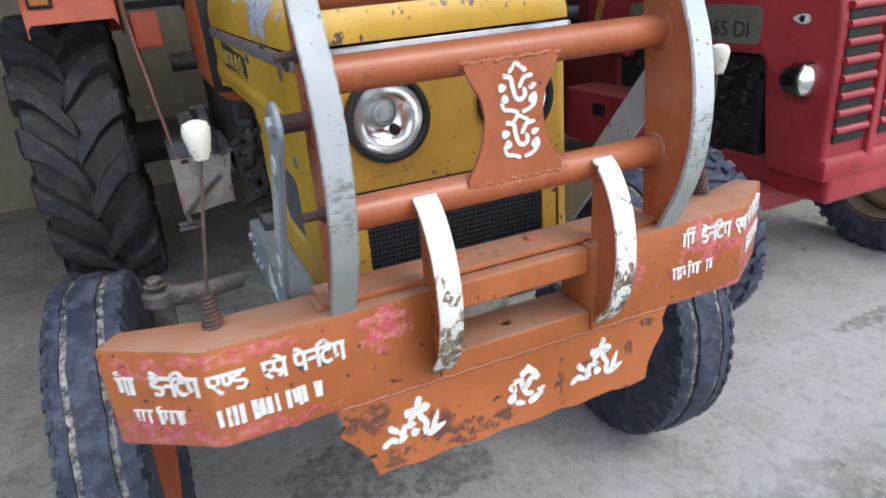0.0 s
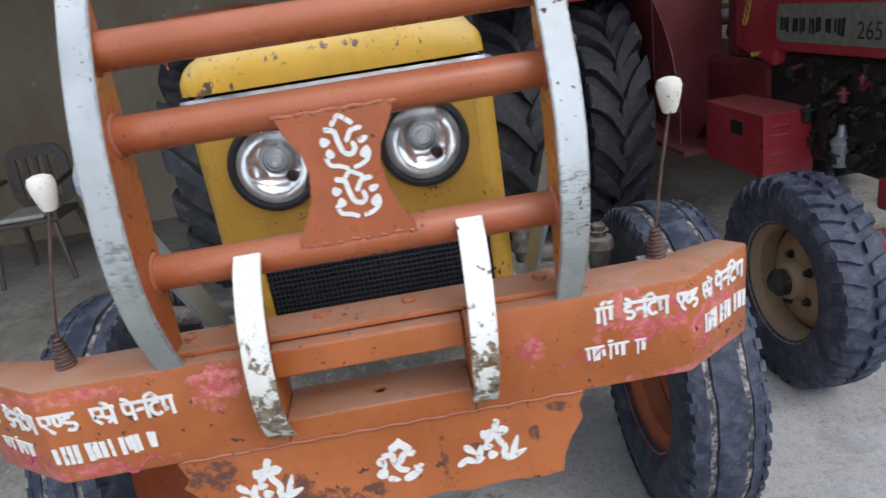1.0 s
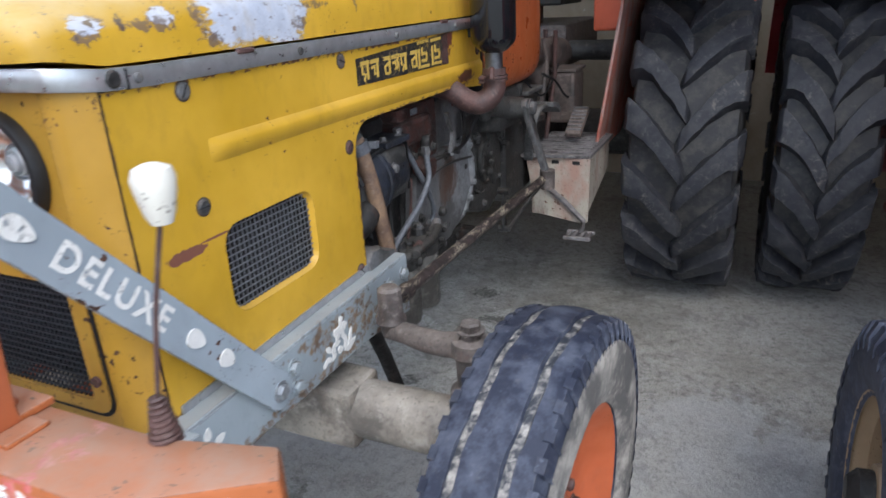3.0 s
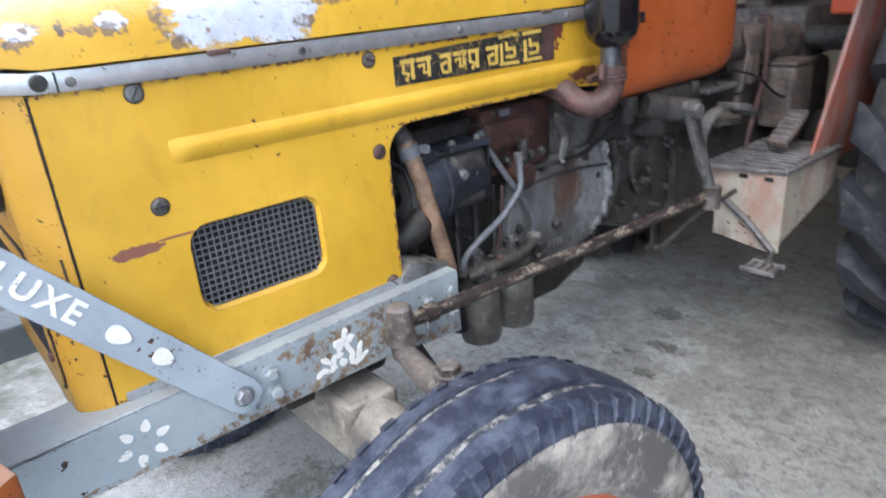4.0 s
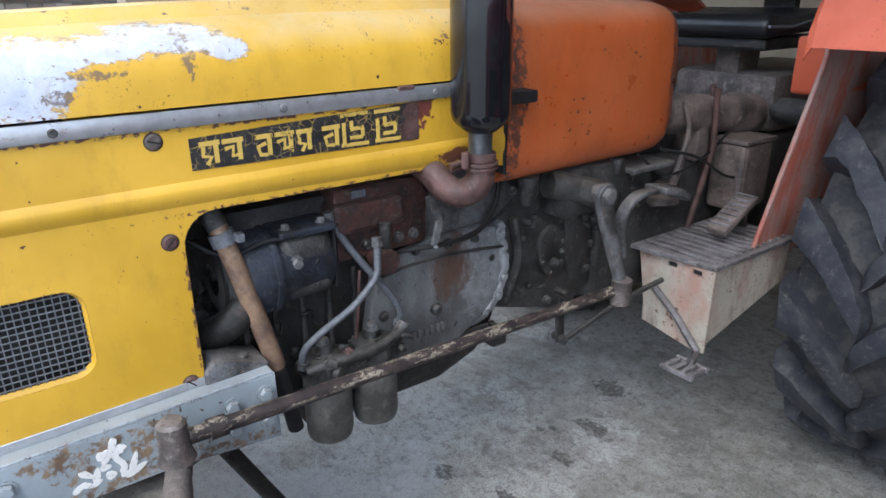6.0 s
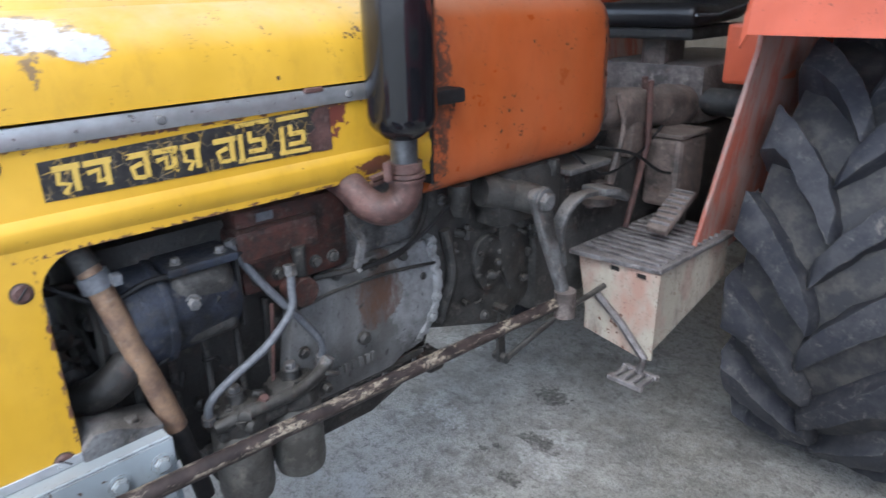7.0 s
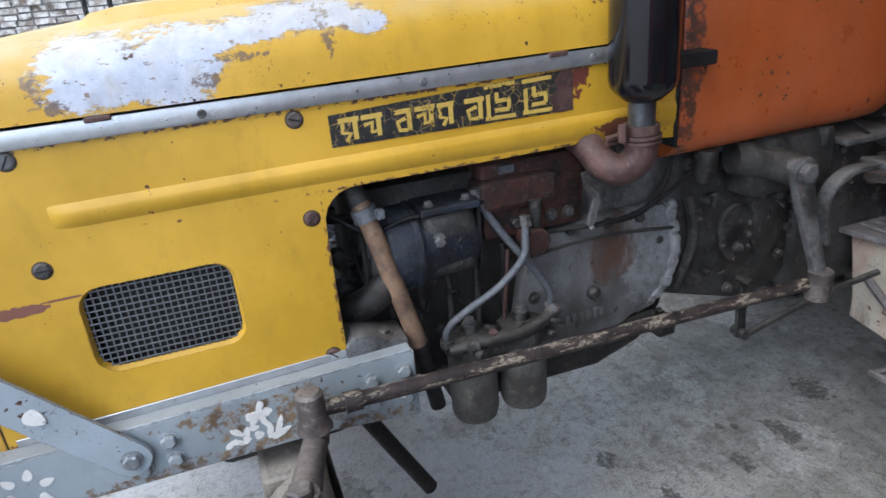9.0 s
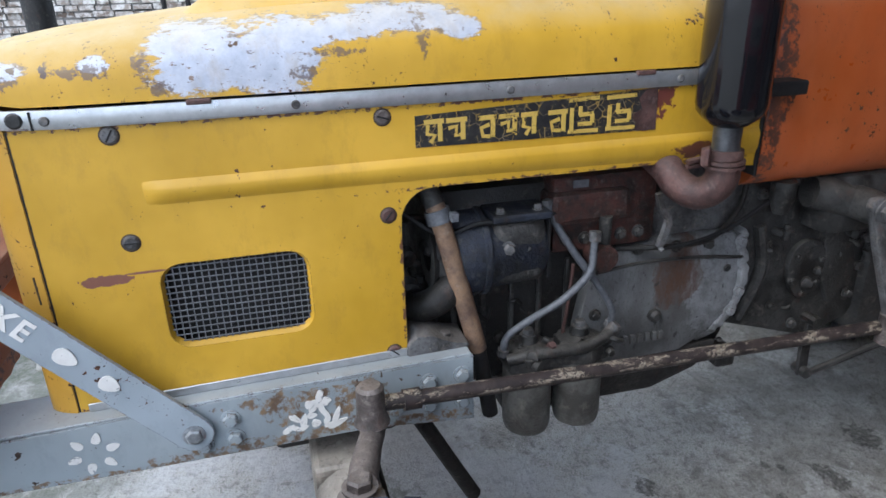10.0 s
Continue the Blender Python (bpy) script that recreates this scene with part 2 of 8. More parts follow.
def rail_wear(n, col):
    for c, s in (((0.31, 0.20, 0.712), (0.1, 0.16, 0.014)), ((0.31, 0.25, 0.775), (0.1, 0.03, 0.03)), ((0.31, 0.385, 0.755), (0.1, 0.06, 0.05)), ((0.31, -0.05, 0.704), (0.1, 0.22, 0.006)), ((0.31, 0.28, 0.795), (0.1, 0.12, 0.012)), ((0.31, 0.52, 0.70), (0.1, 0.1, 0.015))):
        m = n.math("MULTIPLY", n.blob(c, s, 0.9, 26), n.ramp(n.noise(48, 6, 0.8), 0.46, 0.54))
        col = n.mix(m, col, n.mix(n.ramp(n.noise(35, 4), 0.4, 0.6), (0.13, 0.085, 0.055), (0.25, 0.17, 0.10)))
    return col


M_GREY = paint("blue_grey_paint", (0.30, 0.345, 0.37), 0.70, (0.06, 0.04, 0.03), dust=0.3, rough=0.45, extra=rail_wear, worn_edge=0.5)
M_STAY = paint("grey_stay_paint", (0.31, 0.36, 0.40), 0.68, dust=0.25, rough=0.42, worn_edge=0.5)
def strip_wear(n, col):
    """Greyer-green lower ends, and scratches across the strips."""
    low = n.math("MULTIPLY", n.blob((0, -0.38, 0.98), (2, 0.5, 0.165), 0.16, 30), n.ramp(n.noise(13, 6, 0.7), 0.34, 0.6, 0.45, 0.9))
    col = n.mix(low, col, (0.27, 0.285, 0.26))
    band = n.math("MULTIPLY", n.blob((0, -0.4, 1.15), (2, 0.5, 0.05), 0.6, 30), n.ramp(n.noise(95, 6, 0.8, (0.5, 1, 1.6)), 0.53, 0.57, 0, 0.8))
    col = n.mix(band, col, (0.16, 0.15, 0.13))
    return n.mix(n.ramp(n.noise(70, 6, 0.8, (0.4, 1, 2.2)), 0.64, 0.67, 0, 0.6), col, (0.20, 0.19, 0.175))


M_STRIP = paint("grey_strip_paint", (0.52, 0.555, 0.565), 0.70, dust=0.2, rough=0.42, chip_scale=85, fade=0.4, worn_edge=0.6, extra=strip_wear)
def claw_wear(n, col):
    """The white has come off in large flakes over the lower half."""
    for z, deep, lo in ((0.93, 0.09, 0.50), (0.86, 0.05, 0.46)):
        flake = n.math("MULTIPLY", n.blob((0, -0.40, z), (2, 0.4, deep), 0.25, 20), n.ramp(n.noise(34, 5, 0.68, (1, 1, 0.7)), lo, lo + 0.02))
        col = n.mix(flake, col, n.mix(n.ramp(n.noise(70, 4), 0.4, 0.6), (0.10, 0.06, 0.035), (0.30, 0.25, 0.17)))
    return col


M_WHITE = paint("flaking_white_paint", (0.78, 0.77, 0.72), 0.60, (0.18, 0.12, 0.075), dust=0.2, rough=0.5, chip_scale=30, extra=claw_wear, specks=0.3)
M_RED = paint("red_tractor_paint", (0.33, 0.022, 0.03), 0.76, dust=0.55, rough=0.33, dust_color=(0.34, 0.17, 0.15))
M_REDDARK = paint("dark_red_paint", (0.14, 0.015, 0.016), 0.72, dust=0.3, rough=0.5)


def plain(name, color, rough=0.5, metal=0.0, vary=0.25, scale=30, bump=0.2):
    n = Nodes(name, rough, metal)
    v = n.noise(scale, 5, 0.65)
    col = n.mix(n.ramp(v, 0.3, 0.7), tuple(c * (1 - vary) for c in color), tuple(min(1, c * (1 + vary)) for c in color))
    n.bump(n.noise(scale * 5, 3), bump, 0.0008)
    return n.done(col, n.ramp(n.noise(scale * 1.7, 3), 0.3, 0.7, max(0.02, rough - 0.08), min(1, rough + 0.1)))


def grimy(name, color, oil=(0.010, 0.0095, 0.009), dust=(0.15, 0.13, 0.11), rough=0.6, amount=0.35, scale=11, extra=None, rust=0.35):
    """Cast iron under old oil, caked dust and a little rust."""
    n = Nodes(name, rough)
    a = n.noise(scale, 7, 0.72)
    b = n.noise(scale * 3.3, 5, 0.65)
    c = n.noise(scale * 11, 4, 0.7)
    col = n.mix(n.ramp(a, 0.40, 0.60), oil, color)
    if extra:
        col = extra(n, col)
    col = n.mix(n.ramp(n.noise(scale * 1.6, 5, 0.7, (1, 1, 1), (7, 3, 5)), 0.58, 0.70, 0, rust), col, (0.10, 0.045, 0.028))
    col = n.mix(n.ramp(b, 0.56, 0.70, 0, 0.7), col, dust)
    col = n.mix(n.math("MULTIPLY", n.ramp(n.upward(), 0.3, 0.9), n.math("MULTIPLY", n.ramp(b, 0.3, 0.6, 0.4, 1.0), amount)), col, dust)
    col = n.mix(n.ramp(c, 0.56, 0.64, 0, 0.6), col, oil)
    n.bump(n.math("ADD", n.math("MULTIPLY", c, 0.5), n.math("ADD", n.noise(70, 5), a)), 0.75, 0.0035)
    return n.done(col, n.ramp(a, 0.35, 0.65, 0.36, 0.8))


def chipped_rod(name):
    """Dark oxide with hard-edged pale chips along the top."""
    n = Nodes(name, 0.55)
    col = n.mix(n.ramp(n.noise(30, 5), 0.35, 0.65), (0.016, 0.012, 0.012), (0.050, 0.036, 0.033))
    chip = n.ramp(n.noise(52, 5, 0.72, (1, 0.3, 1)), 0.50, 0.54)
    chip = n.math("MULTIPLY", chip, n.ramp(n.noise(140, 4, 0.7), 0.42, 0.48))
    chip = n.math("MULTIPLY", chip, n.ramp(n.upward(), -0.35, 0.15))
    col = n.mix(chip, col, n.mix(n.ramp(n.noise(200, 3), 0.4, 0.6), (0.19, 0.15, 0.115), (0.34, 0.30, 0.235)))
    n.bump(n.math("SUBTRACT", n.noise(90, 4), chip), 0.5, 0.001)
    return n.done(col, n.ramp(n.noise(40, 4), 0.3, 0.7, 0.4, 0.75))


def rubber(name, color=(0.022, 0.023, 0.027), dust=(0.16, 0.145, 0.125), amount=0.55, scale=9, scuff=0.0):
    n = Nodes(name, 0.7)
    a = n.noise(scale, 7, 0.7)
    b = n.noise(45, 5, 0.7)
    col = n.mix(n.ramp(a, 0.44, 0.64, 0, amount), color, dust)
    col = n.mix(n.ramp(b, 0.60, 0.70, 0, amount * 0.8), col, tuple(c * 1.2 for c in dust))
    if scuff:
        rub = n.math("MULTIPLY", n.edge(0.006), n.ramp(n.noise(31, 7, 0.8), 0.50, 0.60, 0, 0.7))
        mud = n.math("MULTIPLY", n.ramp(n.noise(27, 8, 0.82), 0.54, 0.64, 0, 0.8), n.ramp(n.noise(7, 5), 0.42, 0.62))
        col = n.mix(n.math("MULTIPLY", n.math("MAXIMUM", rub, mud), scuff), col, (0.27, 0.245, 0.205))
    n.bump(n.noise(120, 4), 0.35, 0.0012)
    return n.done(col, n.ramp(a, 0.3, 0.7, 0.55, 0.85))


def worn(name, color, bare=0.40):
    """Thin paint rubbed through in places."""
    n = Nodes(name, 0.55)
    hole = n.ramp(n.math("MULTIPLY", n.noise(85, 5, 0.75), n.ramp(n.noise(14, 3), 0.3, 0.7, 0.85, 1.2)), bare - 0.02, bare + 0.02)
    n.link(hole, n.bsdf.inputs["Alpha"])
    return n.done(n.mix(n.ramp(n.noise(50, 4), 0.3, 0.7), tuple(c * 0.85 for c in color), color))


def cracked_plate(name):
    """Black enamel crazed down to the yellow beneath."""
    n = Nodes(name, 0.42)
    v = n.tree.nodes.new("ShaderNodeTexVoronoi")
    v.feature = "DISTANCE_TO_EDGE"
    v.inputs["Scale"].default_value = 62
    n.link(n.place((1, 1, 1)), v.inputs["Vector"])
    crack = n.math("MULTIPLY", n.ramp(v.outputs["Distance"], 0.045, 0.02), n.ramp(n.noise(34, 4, 0.7), 0.43, 0.53))
    lost = n.math("MAXIMUM", crack, n.ramp(n.noise(95, 5, 0.7), 0.625, 0.645))
    col = n.mix(n.ramp(n.noise(60, 4), 0.35, 0.65), (0.012, 0.013, 0.016), (0.035, 0.034, 0.032))
    n.bump(n.math("SUBTRACT", 1.0, lost), 0.3, 0.0006)
    return n.done(n.mix(lost, col, n.mix(n.ramp(n.noise(50, 3), 0.4, 0.6), (0.40, 0.26, 0.06), (0.17, 0.14, 0.10))))


M_TYRE = rubber("rear_tyre_rubber", (0.017, 0.019, 0.027), (0.085, 0.085, 0.087), 0.45, 17, 0.6)
M_CARCASS = rubber("dusty_tyre_carcass", (0.021, 0.022, 0.026), (0.085, 0.08, 0.072), 0.7, 19)
M_TYRE2 = rubber("front_tyre_rubber", (0.017, 0.022, 0.042), (0.12, 0.135, 0.18), 0.55, 20, 0.35)
M_GROOVE = rubber("muddy_groove_rubber", (0.03, 0.033, 0.042), (0.42, 0.39, 0.35), 0.95, 48)
M_SIDEMUD = rubber("muddy_sidewall", (0.10, 0.095, 0.09), (0.42, 0.385, 0.34), 0.95, 10)
M_IRON = grimy("grimy_cast_iron", (0.052, 0.051, 0.049), (0.009, 0.0088, 0.0085), dust=(0.125, 0.113, 0.098), amount=0.45, scale=13)
M_IRON2 = grimy("pale_grimy_casting", (0.135, 0.136, 0.14), (0.026, 0.025, 0.024), (0.21, 0.185, 0.16), amount=0.5, scale=15)
def streaky_casting(name):
    """Pale casting with dust run down it, pitted, oil-spotted, rust-stained."""
    n = Nodes(name, 0.7)
    soft_run = n.noise(16, 6, 0.65, (1.0, 1.0, 0.3))
    col = n.mix(n.ramp(soft_run, 0.32, 0.68), (0.065, 0.065, 0.066), (0.20, 0.203, 0.207))
    col = n.mix(n.ramp(n.noise(7, 7, 0.72), 0.44, 0.62, 0, 0.6), col, (0.07, 0.068, 0.064))
    col = n.mix(n.math("MULTIPLY", n.blob((0.19, 1.22, 0.85), (0.2, 0.10, 0.16), 0.35, 14), n.ramp(n.noise(30, 6, 0.75), 0.35, 0.62, 0.1, 0.7)), col, (0.30, 0.31, 0.325))
    for size, much in (((0.2, 0.055, 0.085), 0.55), ((0.2, 0.028, 0.05), 0.5)):
        stain = n.math("MULTIPLY", n.blob((0.19, 1.105, 0.865), size, 0.5, 18), n.ramp(n.noise(60, 6, 0.75, (1, 1, 0.35)), 0.36, 0.58, 0.2, much + 0.25))
        col = n.mix(stain, col, (0.085, 0.042, 0.025))
    col = n.mix(n.ramp(n.noise(52, 4, 0.6, (1, 1, 0.6)), 0.64, 0.68, 0, 0.75), col, (0.028, 0.027, 0.026))
    col = n.mix(n.ramp(n.noise(210, 3, 0.6), 0.60, 0.66, 0, 0.6), col, (0.045, 0.043, 0.04))
    n.bump(n.math("ADD", n.noise(70, 6, 0.7), n.math("MULTIPLY", n.noise(220, 3), 0.4)), 0.6, 0.003)
    return n.done(col, n.ramp(soft_run, 0.3, 0.7, 0.5, 0.8))


M_CASE = streaky_casting("pale_streaked_casting")
M_IRON3 = grimy("oily_black_casting", (0.015, 0.0145, 0.014), (0.006, 0.0055, 0.005), amount=0.2, dust=(0.07, 0.062, 0.054))
M_PUMP = grimy("oily_red_casting", (0.082, 0.029, 0.022), (0.013, 0.009, 0.008), amount=0.4, dust=(0.12, 0.095, 0.08), scale=22)
M_BLUECAST = grimy("oily_blue_casting", (0.017, 0.023, 0.040), (0.007, 0.008, 0.010), amount=0.25, dust=(0.075, 0.072, 0.068), rust=0.25, scale=17)
def cream_wear(n, col):
    """Old red under the cream, and oily dirt in streaks."""
    col = n.mix(n.ramp(n.noise(7, 5, 0.65, (1, 1, 0.6)), 0.48, 0.66, 0, 0.7), col, (0.36, 0.17, 0.13))
    col = n.mix(n.ramp(n.noise(17, 6, 0.75, (1, 1, 0.4)), 0.52, 0.68, 0, 0.7), col, (0.15, 0.12, 0.10))
    return n.mix(n.ramp(n.noise(85, 4, 0.7), 0.58, 0.66, 0, 0.5), col, (0.09, 0.075, 0.06))


M_CREAM = paint("dirty_cream_paint", (0.44, 0.40, 0.335), 0.66, (0.13, 0.07, 0.05), dust=0.5, rough=0.6, extra=cream_wear, worn_edge=0.5)
M_AXLE = grimy("mud_caked_iron", (0.33, 0.295, 0.25), (0.13, 0.115, 0.10), (0.44, 0.405, 0.36), amount=0.5, scale=9)
M_JOINT = grimy("dusty_brown_iron", (0.15, 0.125, 0.115), (0.045, 0.036, 0.033), (0.26, 0.23, 0.21), amount=0.5, scale=16)
M_RUSTY = grimy("rusty_brown_iron", (0.115, 0.058, 0.050), (0.045, 0.024, 0.022), (0.17, 0.115, 0.10), amount=0.25, scale=18)
M_ROD = chipped_rod("chipped_brown_rod")
M_CAN = grimy("dull_olive_filter_bowl", (0.14, 0.14, 0.13), (0.055, 0.052, 0.047), (0.20, 0.185, 0.16), amount=0.2, scale=9, rust=0.12)
M_DUSTY = grimy("brown_dusty_casting", (0.15, 0.115, 0.10), (0.04, 0.033, 0.03), (0.24, 0.195, 0.17), amount=0.6, scale=9)
M_TREAD = grimy("lilac_grey_dusty_plate", (0.20, 0.19, 0.195), (0.05, 0.045, 0.045), (0.32, 0.29, 0.28), amount=0.5, scale=20)
M_CHROME = plain("dull_bright_trim", (0.50, 0.515, 0.53), 0.34, 0.75, 0.15, 40, 0.15)
M_PIPE = plain("blued_steel_pipe", (0.11, 0.115, 0.125), 0.36, 0.7, 0.5, 25)
M_ZINC = plain("zinc_bolt", (0.34, 0.36, 0.38), 0.45, 0.6, 0.3, 90)
M_BLACK = plain("black_enamel", (0.008, 0.008, 0.010), 0.10, 0.0, 0.3, 20, 0.03)
M_BLACK.node_tree.nodes["Principled BSDF"].inputs["Coat Weight"].default_value = 0.35
M_CRUST = plain("caked_brown_dirt", (0.06, 0.042, 0.03), 0.85, vary=0.4, scale=90)
M_DARK = plain("matt_black", (0.008, 0.008, 0.009), 0.7)
M_SEAT = plain("black_vinyl", (0.012, 0.012, 0.014), 0.36, vary=0.3)
M_HOSE = grimy("tan_rubber_hose", (0.27, 0.172, 0.105), (0.12, 0.075, 0.055), (0.27, 0.21, 0.16), amount=0.2, scale=20, rust=0.1)
M_LINE = plain("grey_braided_line", (0.105, 0.112, 0.125), 0.5, vary=0.35, scale=120, bump=0.6)
M_WIRE = plain("steel_mesh_wire", (0.17, 0.175, 0.19), 0.5, 0.3, 0.3, 90)
M_WIREDARK = plain("dark_mesh_wire", (0.035, 0.04, 0.05), 0.5, 0.2, 0.3, 90)
M_KNOB = paint("worn_white_plastic", (0.74, 0.71, 0.63), 0.66, (0.12, 0.09, 0.07), dust=0.1, rough=0.4, chip_scale=130)
M_DECAL = worn("white_stencil_paint", (0.80, 0.79, 0.76))
M_PINK = worn("pink_scrawl_paint", (0.60, 0.10, 0.17), 0.50)
M_DECALRED = plain("red_spray_paint", (0.33, 0.02, 0.018), 0.45, vary=0.1)
M_PALELENS = plain("pale_lens", (0.62, 0.66, 0.60), 0.3, vary=0.1)
M_PLATE = cracked_plate("cracked_black_plate")
M_INK = plain("black_marking_paint", (0.012, 0.012, 0.013), 0.5, vary=0.3)
M_LETTER = worn("yellow_plate_paint", (0.62, 0.42, 0.09), 0.42)
M_SILVER = plain("silver_band_paint", (0.20, 0.20, 0.16), 0.4, 0.3, 0.2)
M_RIM = paint("orange_rim_paint", (0.46, 0.10, 0.03), 0.70, dust=0.5, rough=0.5)
M_RIMTAN = paint("tan_rim_paint", (0.30, 0.205, 0.115), 0.66, dust=0.5, rough=0.6)
M_PLASTIC = plain("brown_plastic_chair", (0.10, 0.085, 0.075), 0.5, vary=0.3)
M_CLOTH = plain("pale_cloth", (0.50, 0.49, 0.46), 0.9, vary=0.2)
M_AMBER = plain("amber_reflector", (0.42, 0.13, 0.02), 0.25)
M_RUBBER = plain("black_rubber_ring", (0.014, 0.014, 0.015), 0.45, vary=0.2)


def glass_material():
    n = Nodes("lamp_glass", 0.02)
    clear = n.tree.nodes.new("ShaderNodeBsdfTransparent")
    shine = n.tree.nodes.new("ShaderNodeBsdfGlossy")
    shine.inputs["Roughness"].default_value = 0.03
    both = n.tree.nodes.new("ShaderNodeMixShader")
    both.inputs[0].default_value = 0.06
    n.link(clear.outputs[0], both.inputs[1])
    n.link(shine.outputs[0], both.inputs[2])
    n.link(both.outputs[0], n.tree.nodes["Material Output"].inputs["Surface"])
    return n.mat


def mirror_material():
    n = Nodes("lamp_reflector", 0.17, 1.0)
    n.bump(n.noise(34, 2, 0.4, (1.6, 1, 0.5)), 0.22, 0.005)
    return n.done((0.97, 0.97, 0.95))


M_GLASS, M_MIRROR = glass_material(), mirror_material()


def concrete_material():
    n = Nodes("stained_concrete", 0.75)
    a = n.noise(0.9, 6, 0.6)
    b = n.noise(6, 7, 0.72)
    c = n.noise(31, 6, 0.75)
    fine = n.noise(150, 4, 0.7)
    col = n.mix(n.ramp(a, 0.35, 0.66), (0.335, 0.322, 0.288), (0.43, 0.42, 0.388))
    col = n.mix(n.ramp(b, 0.46, 0.60, 0, 0.55), col, (0.45, 0.447, 0.43))
    col = n.mix(n.ramp(n.noise(2.3, 7, 0.72, (1.6, 0.8, 1), (1, 8, 0)), 0.50, 0.62, 0, 0.45), col, (0.25, 0.232, 0.195))
    col = n.mix(n.ramp(n.noise(4.1, 7, 0.75, (1, 1, 1), (5, 2, 0)), 0.53, 0.60, 0, 0.5), col, (0.135, 0.13, 0.122))
    col = n.mix(n.ramp(n.noise(11, 7, 0.8, (1.8, 0.7, 1), (2, 4, 0)), 0.57, 0.63, 0, 0.45), col, (0.14, 0.138, 0.136))
    col = n.mix(n.ramp(c, 0.54, 0.585, 0, 0.65), col, (0.15, 0.142, 0.128))
    col = n.mix(n.ramp(n.noise(19, 7, 0.8, (1, 1, 1), (3, 9, 0)), 0.565, 0.60, 0, 0.5), col, (0.50, 0.49, 0.46))
    col = n.mix(n.ramp(n.noise(62, 5, 0.8, (1, 1, 1), (9, 1, 0)), 0.57, 0.60, 0, 0.6), col, (0.11, 0.105, 0.098))
    col = n.mix(n.ramp(c, 0.44, 0.39, 0, 0.5), col, (0.43, 0.43, 0.425))
    col = n.mix(n.ramp(fine, 0.56, 0.60, 0, 0.6), col, (0.08, 0.078, 0.075))
    col = n.mix(n.ramp(fine, 0.42, 0.38, 0, 0.45), col, (0.50, 0.50, 0.49))
    col = n.mix(n.ramp(n.noise(330, 2, 0.5), 0.60, 0.65, 0, 0.55), col, (0.055, 0.053, 0.05))
    # oil stain under the gearbox, widened to darken the floor where daylight falls off
    oily = n.math("MULTIPLY", n.blob((0.10, 2.05, 0), (0.75, 0.5, 1), 0.45, 4), n.ramp(n.noise(9, 6, 0.7), 0.38, 0.6, 0.1, 0.5))
    col = n.mix(oily, col, (0.10, 0.094, 0.082))
    # rear-left floor darker: the enclosed corner's shade put into the concrete colour
    corner_shade = n.math("MULTIPLY", n.blob((-1.7, 1.5, 0), (1.0, 1.7, 1), 0.4, 2), n.ramp(n.noise(5, 6, 0.75), 0.36, 0.6, 0.2, 0.6))
    col = n.mix(corner_shade, col, (0.15, 0.135, 0.112))
    # front floor paler: the open side's daylight put into the concrete colour
    daylit_floor = n.math("MULTIPLY", n.blob((1.1, 0.45, 0), (1.9, 0.95, 1), 0.5, 2.5), n.ramp(n.noise(3, 6, 0.7), 0.35, 0.65, 0.15, 0.6))
    col = n.mix(daylit_floor, col, (0.46, 0.465, 0.47))
    # whitish crust and oil spots under the gearbox
    for p, s in (((0.085, 1.79), (0.085, 0.05)), ((0.03, 1.93), (0.07, 0.035)), ((-0.35, 1.75), (0.10, 0.04))):
        crust = n.math("MULTIPLY", n.blob((p[0] + 0.045, p[1] - 0.01, 0), (s[0] * 1.15, s[1] * 1.15, 1), 1.3, 22), n.ramp(n.noise(75, 7, 0.82), 0.46, 0.56))
        col = n.mix(n.math("MULTIPLY", crust, 0.6), col, (0.56, 0.56, 0.55))
    for p, s in (((0.051, 1.66), (0.045, 0.024)), ((-0.114, 1.705), (0.022, 0.016)), ((-0.139, 2.118), (0.065, 0.05)), ((-0.006, 1.867), (0.07, 0.03)), ((-0.133, 1.285), (0.04, 0.03)), ((0.086, 1.378), (0.04, 0.025)), ((-0.09, 1.75), (0.018, 0.012))):
        spot = n.math("MULTIPLY", n.blob((p[0] + 0.045, p[1] - 0.01, 0), (s[0], s[1], 1), 1.1, 34), n.ramp(n.noise(60, 5, 0.75), 0.36, 0.56, 0.2, 0.85))
        col = n.mix(spot, col, (0.045, 0.042, 0.038))
    moss = n.math("MULTIPLY", n.ramp(n.noise(9, 6, 0.75), 0.40, 0.54, 0.25, 1), n.blob((0.9, -4.3, 0), (9.0, 4.02, 1), 0.022, 4))
    for p, s in (((0.10, 0.30), (0.12, 0.10)), ((-0.2, 0.42), (0.17, 0.20)), ((1.98, 0.27), (0.22, 0.04))):
        moss = n.math("MAXIMUM", moss, n.math("MULTIPLY", n.blob((*p, 0), (*s, 1), 0.7, 11), n.ramp(n.noise(26, 6, 0.8), 0.40, 0.58, 0.15, 0.9)))
    col = n.mix(n.math("MULTIPLY", moss, 0.75), col, (0.075, 0.082, 0.055))
    # the open yard beyond the apron: damp, dirty and grown over
    yard = n.blob((-4.6, -2.2, 0), (3.6, 3.6, 1), 0.10, 4)
    dirty = n.mix(n.ramp(n.noise(7, 7, 0.75), 0.42, 0.6), (0.075, 0.085, 0.05), (0.21, 0.205, 0.185))
    col = n.mix(n.math("MULTIPLY", yard, 0.92), col, n.mix(n.ramp(n.noise(38, 6, 0.8), 0.5, 0.6, 0, 0.7), dirty, (0.055, 0.06, 0.045)))
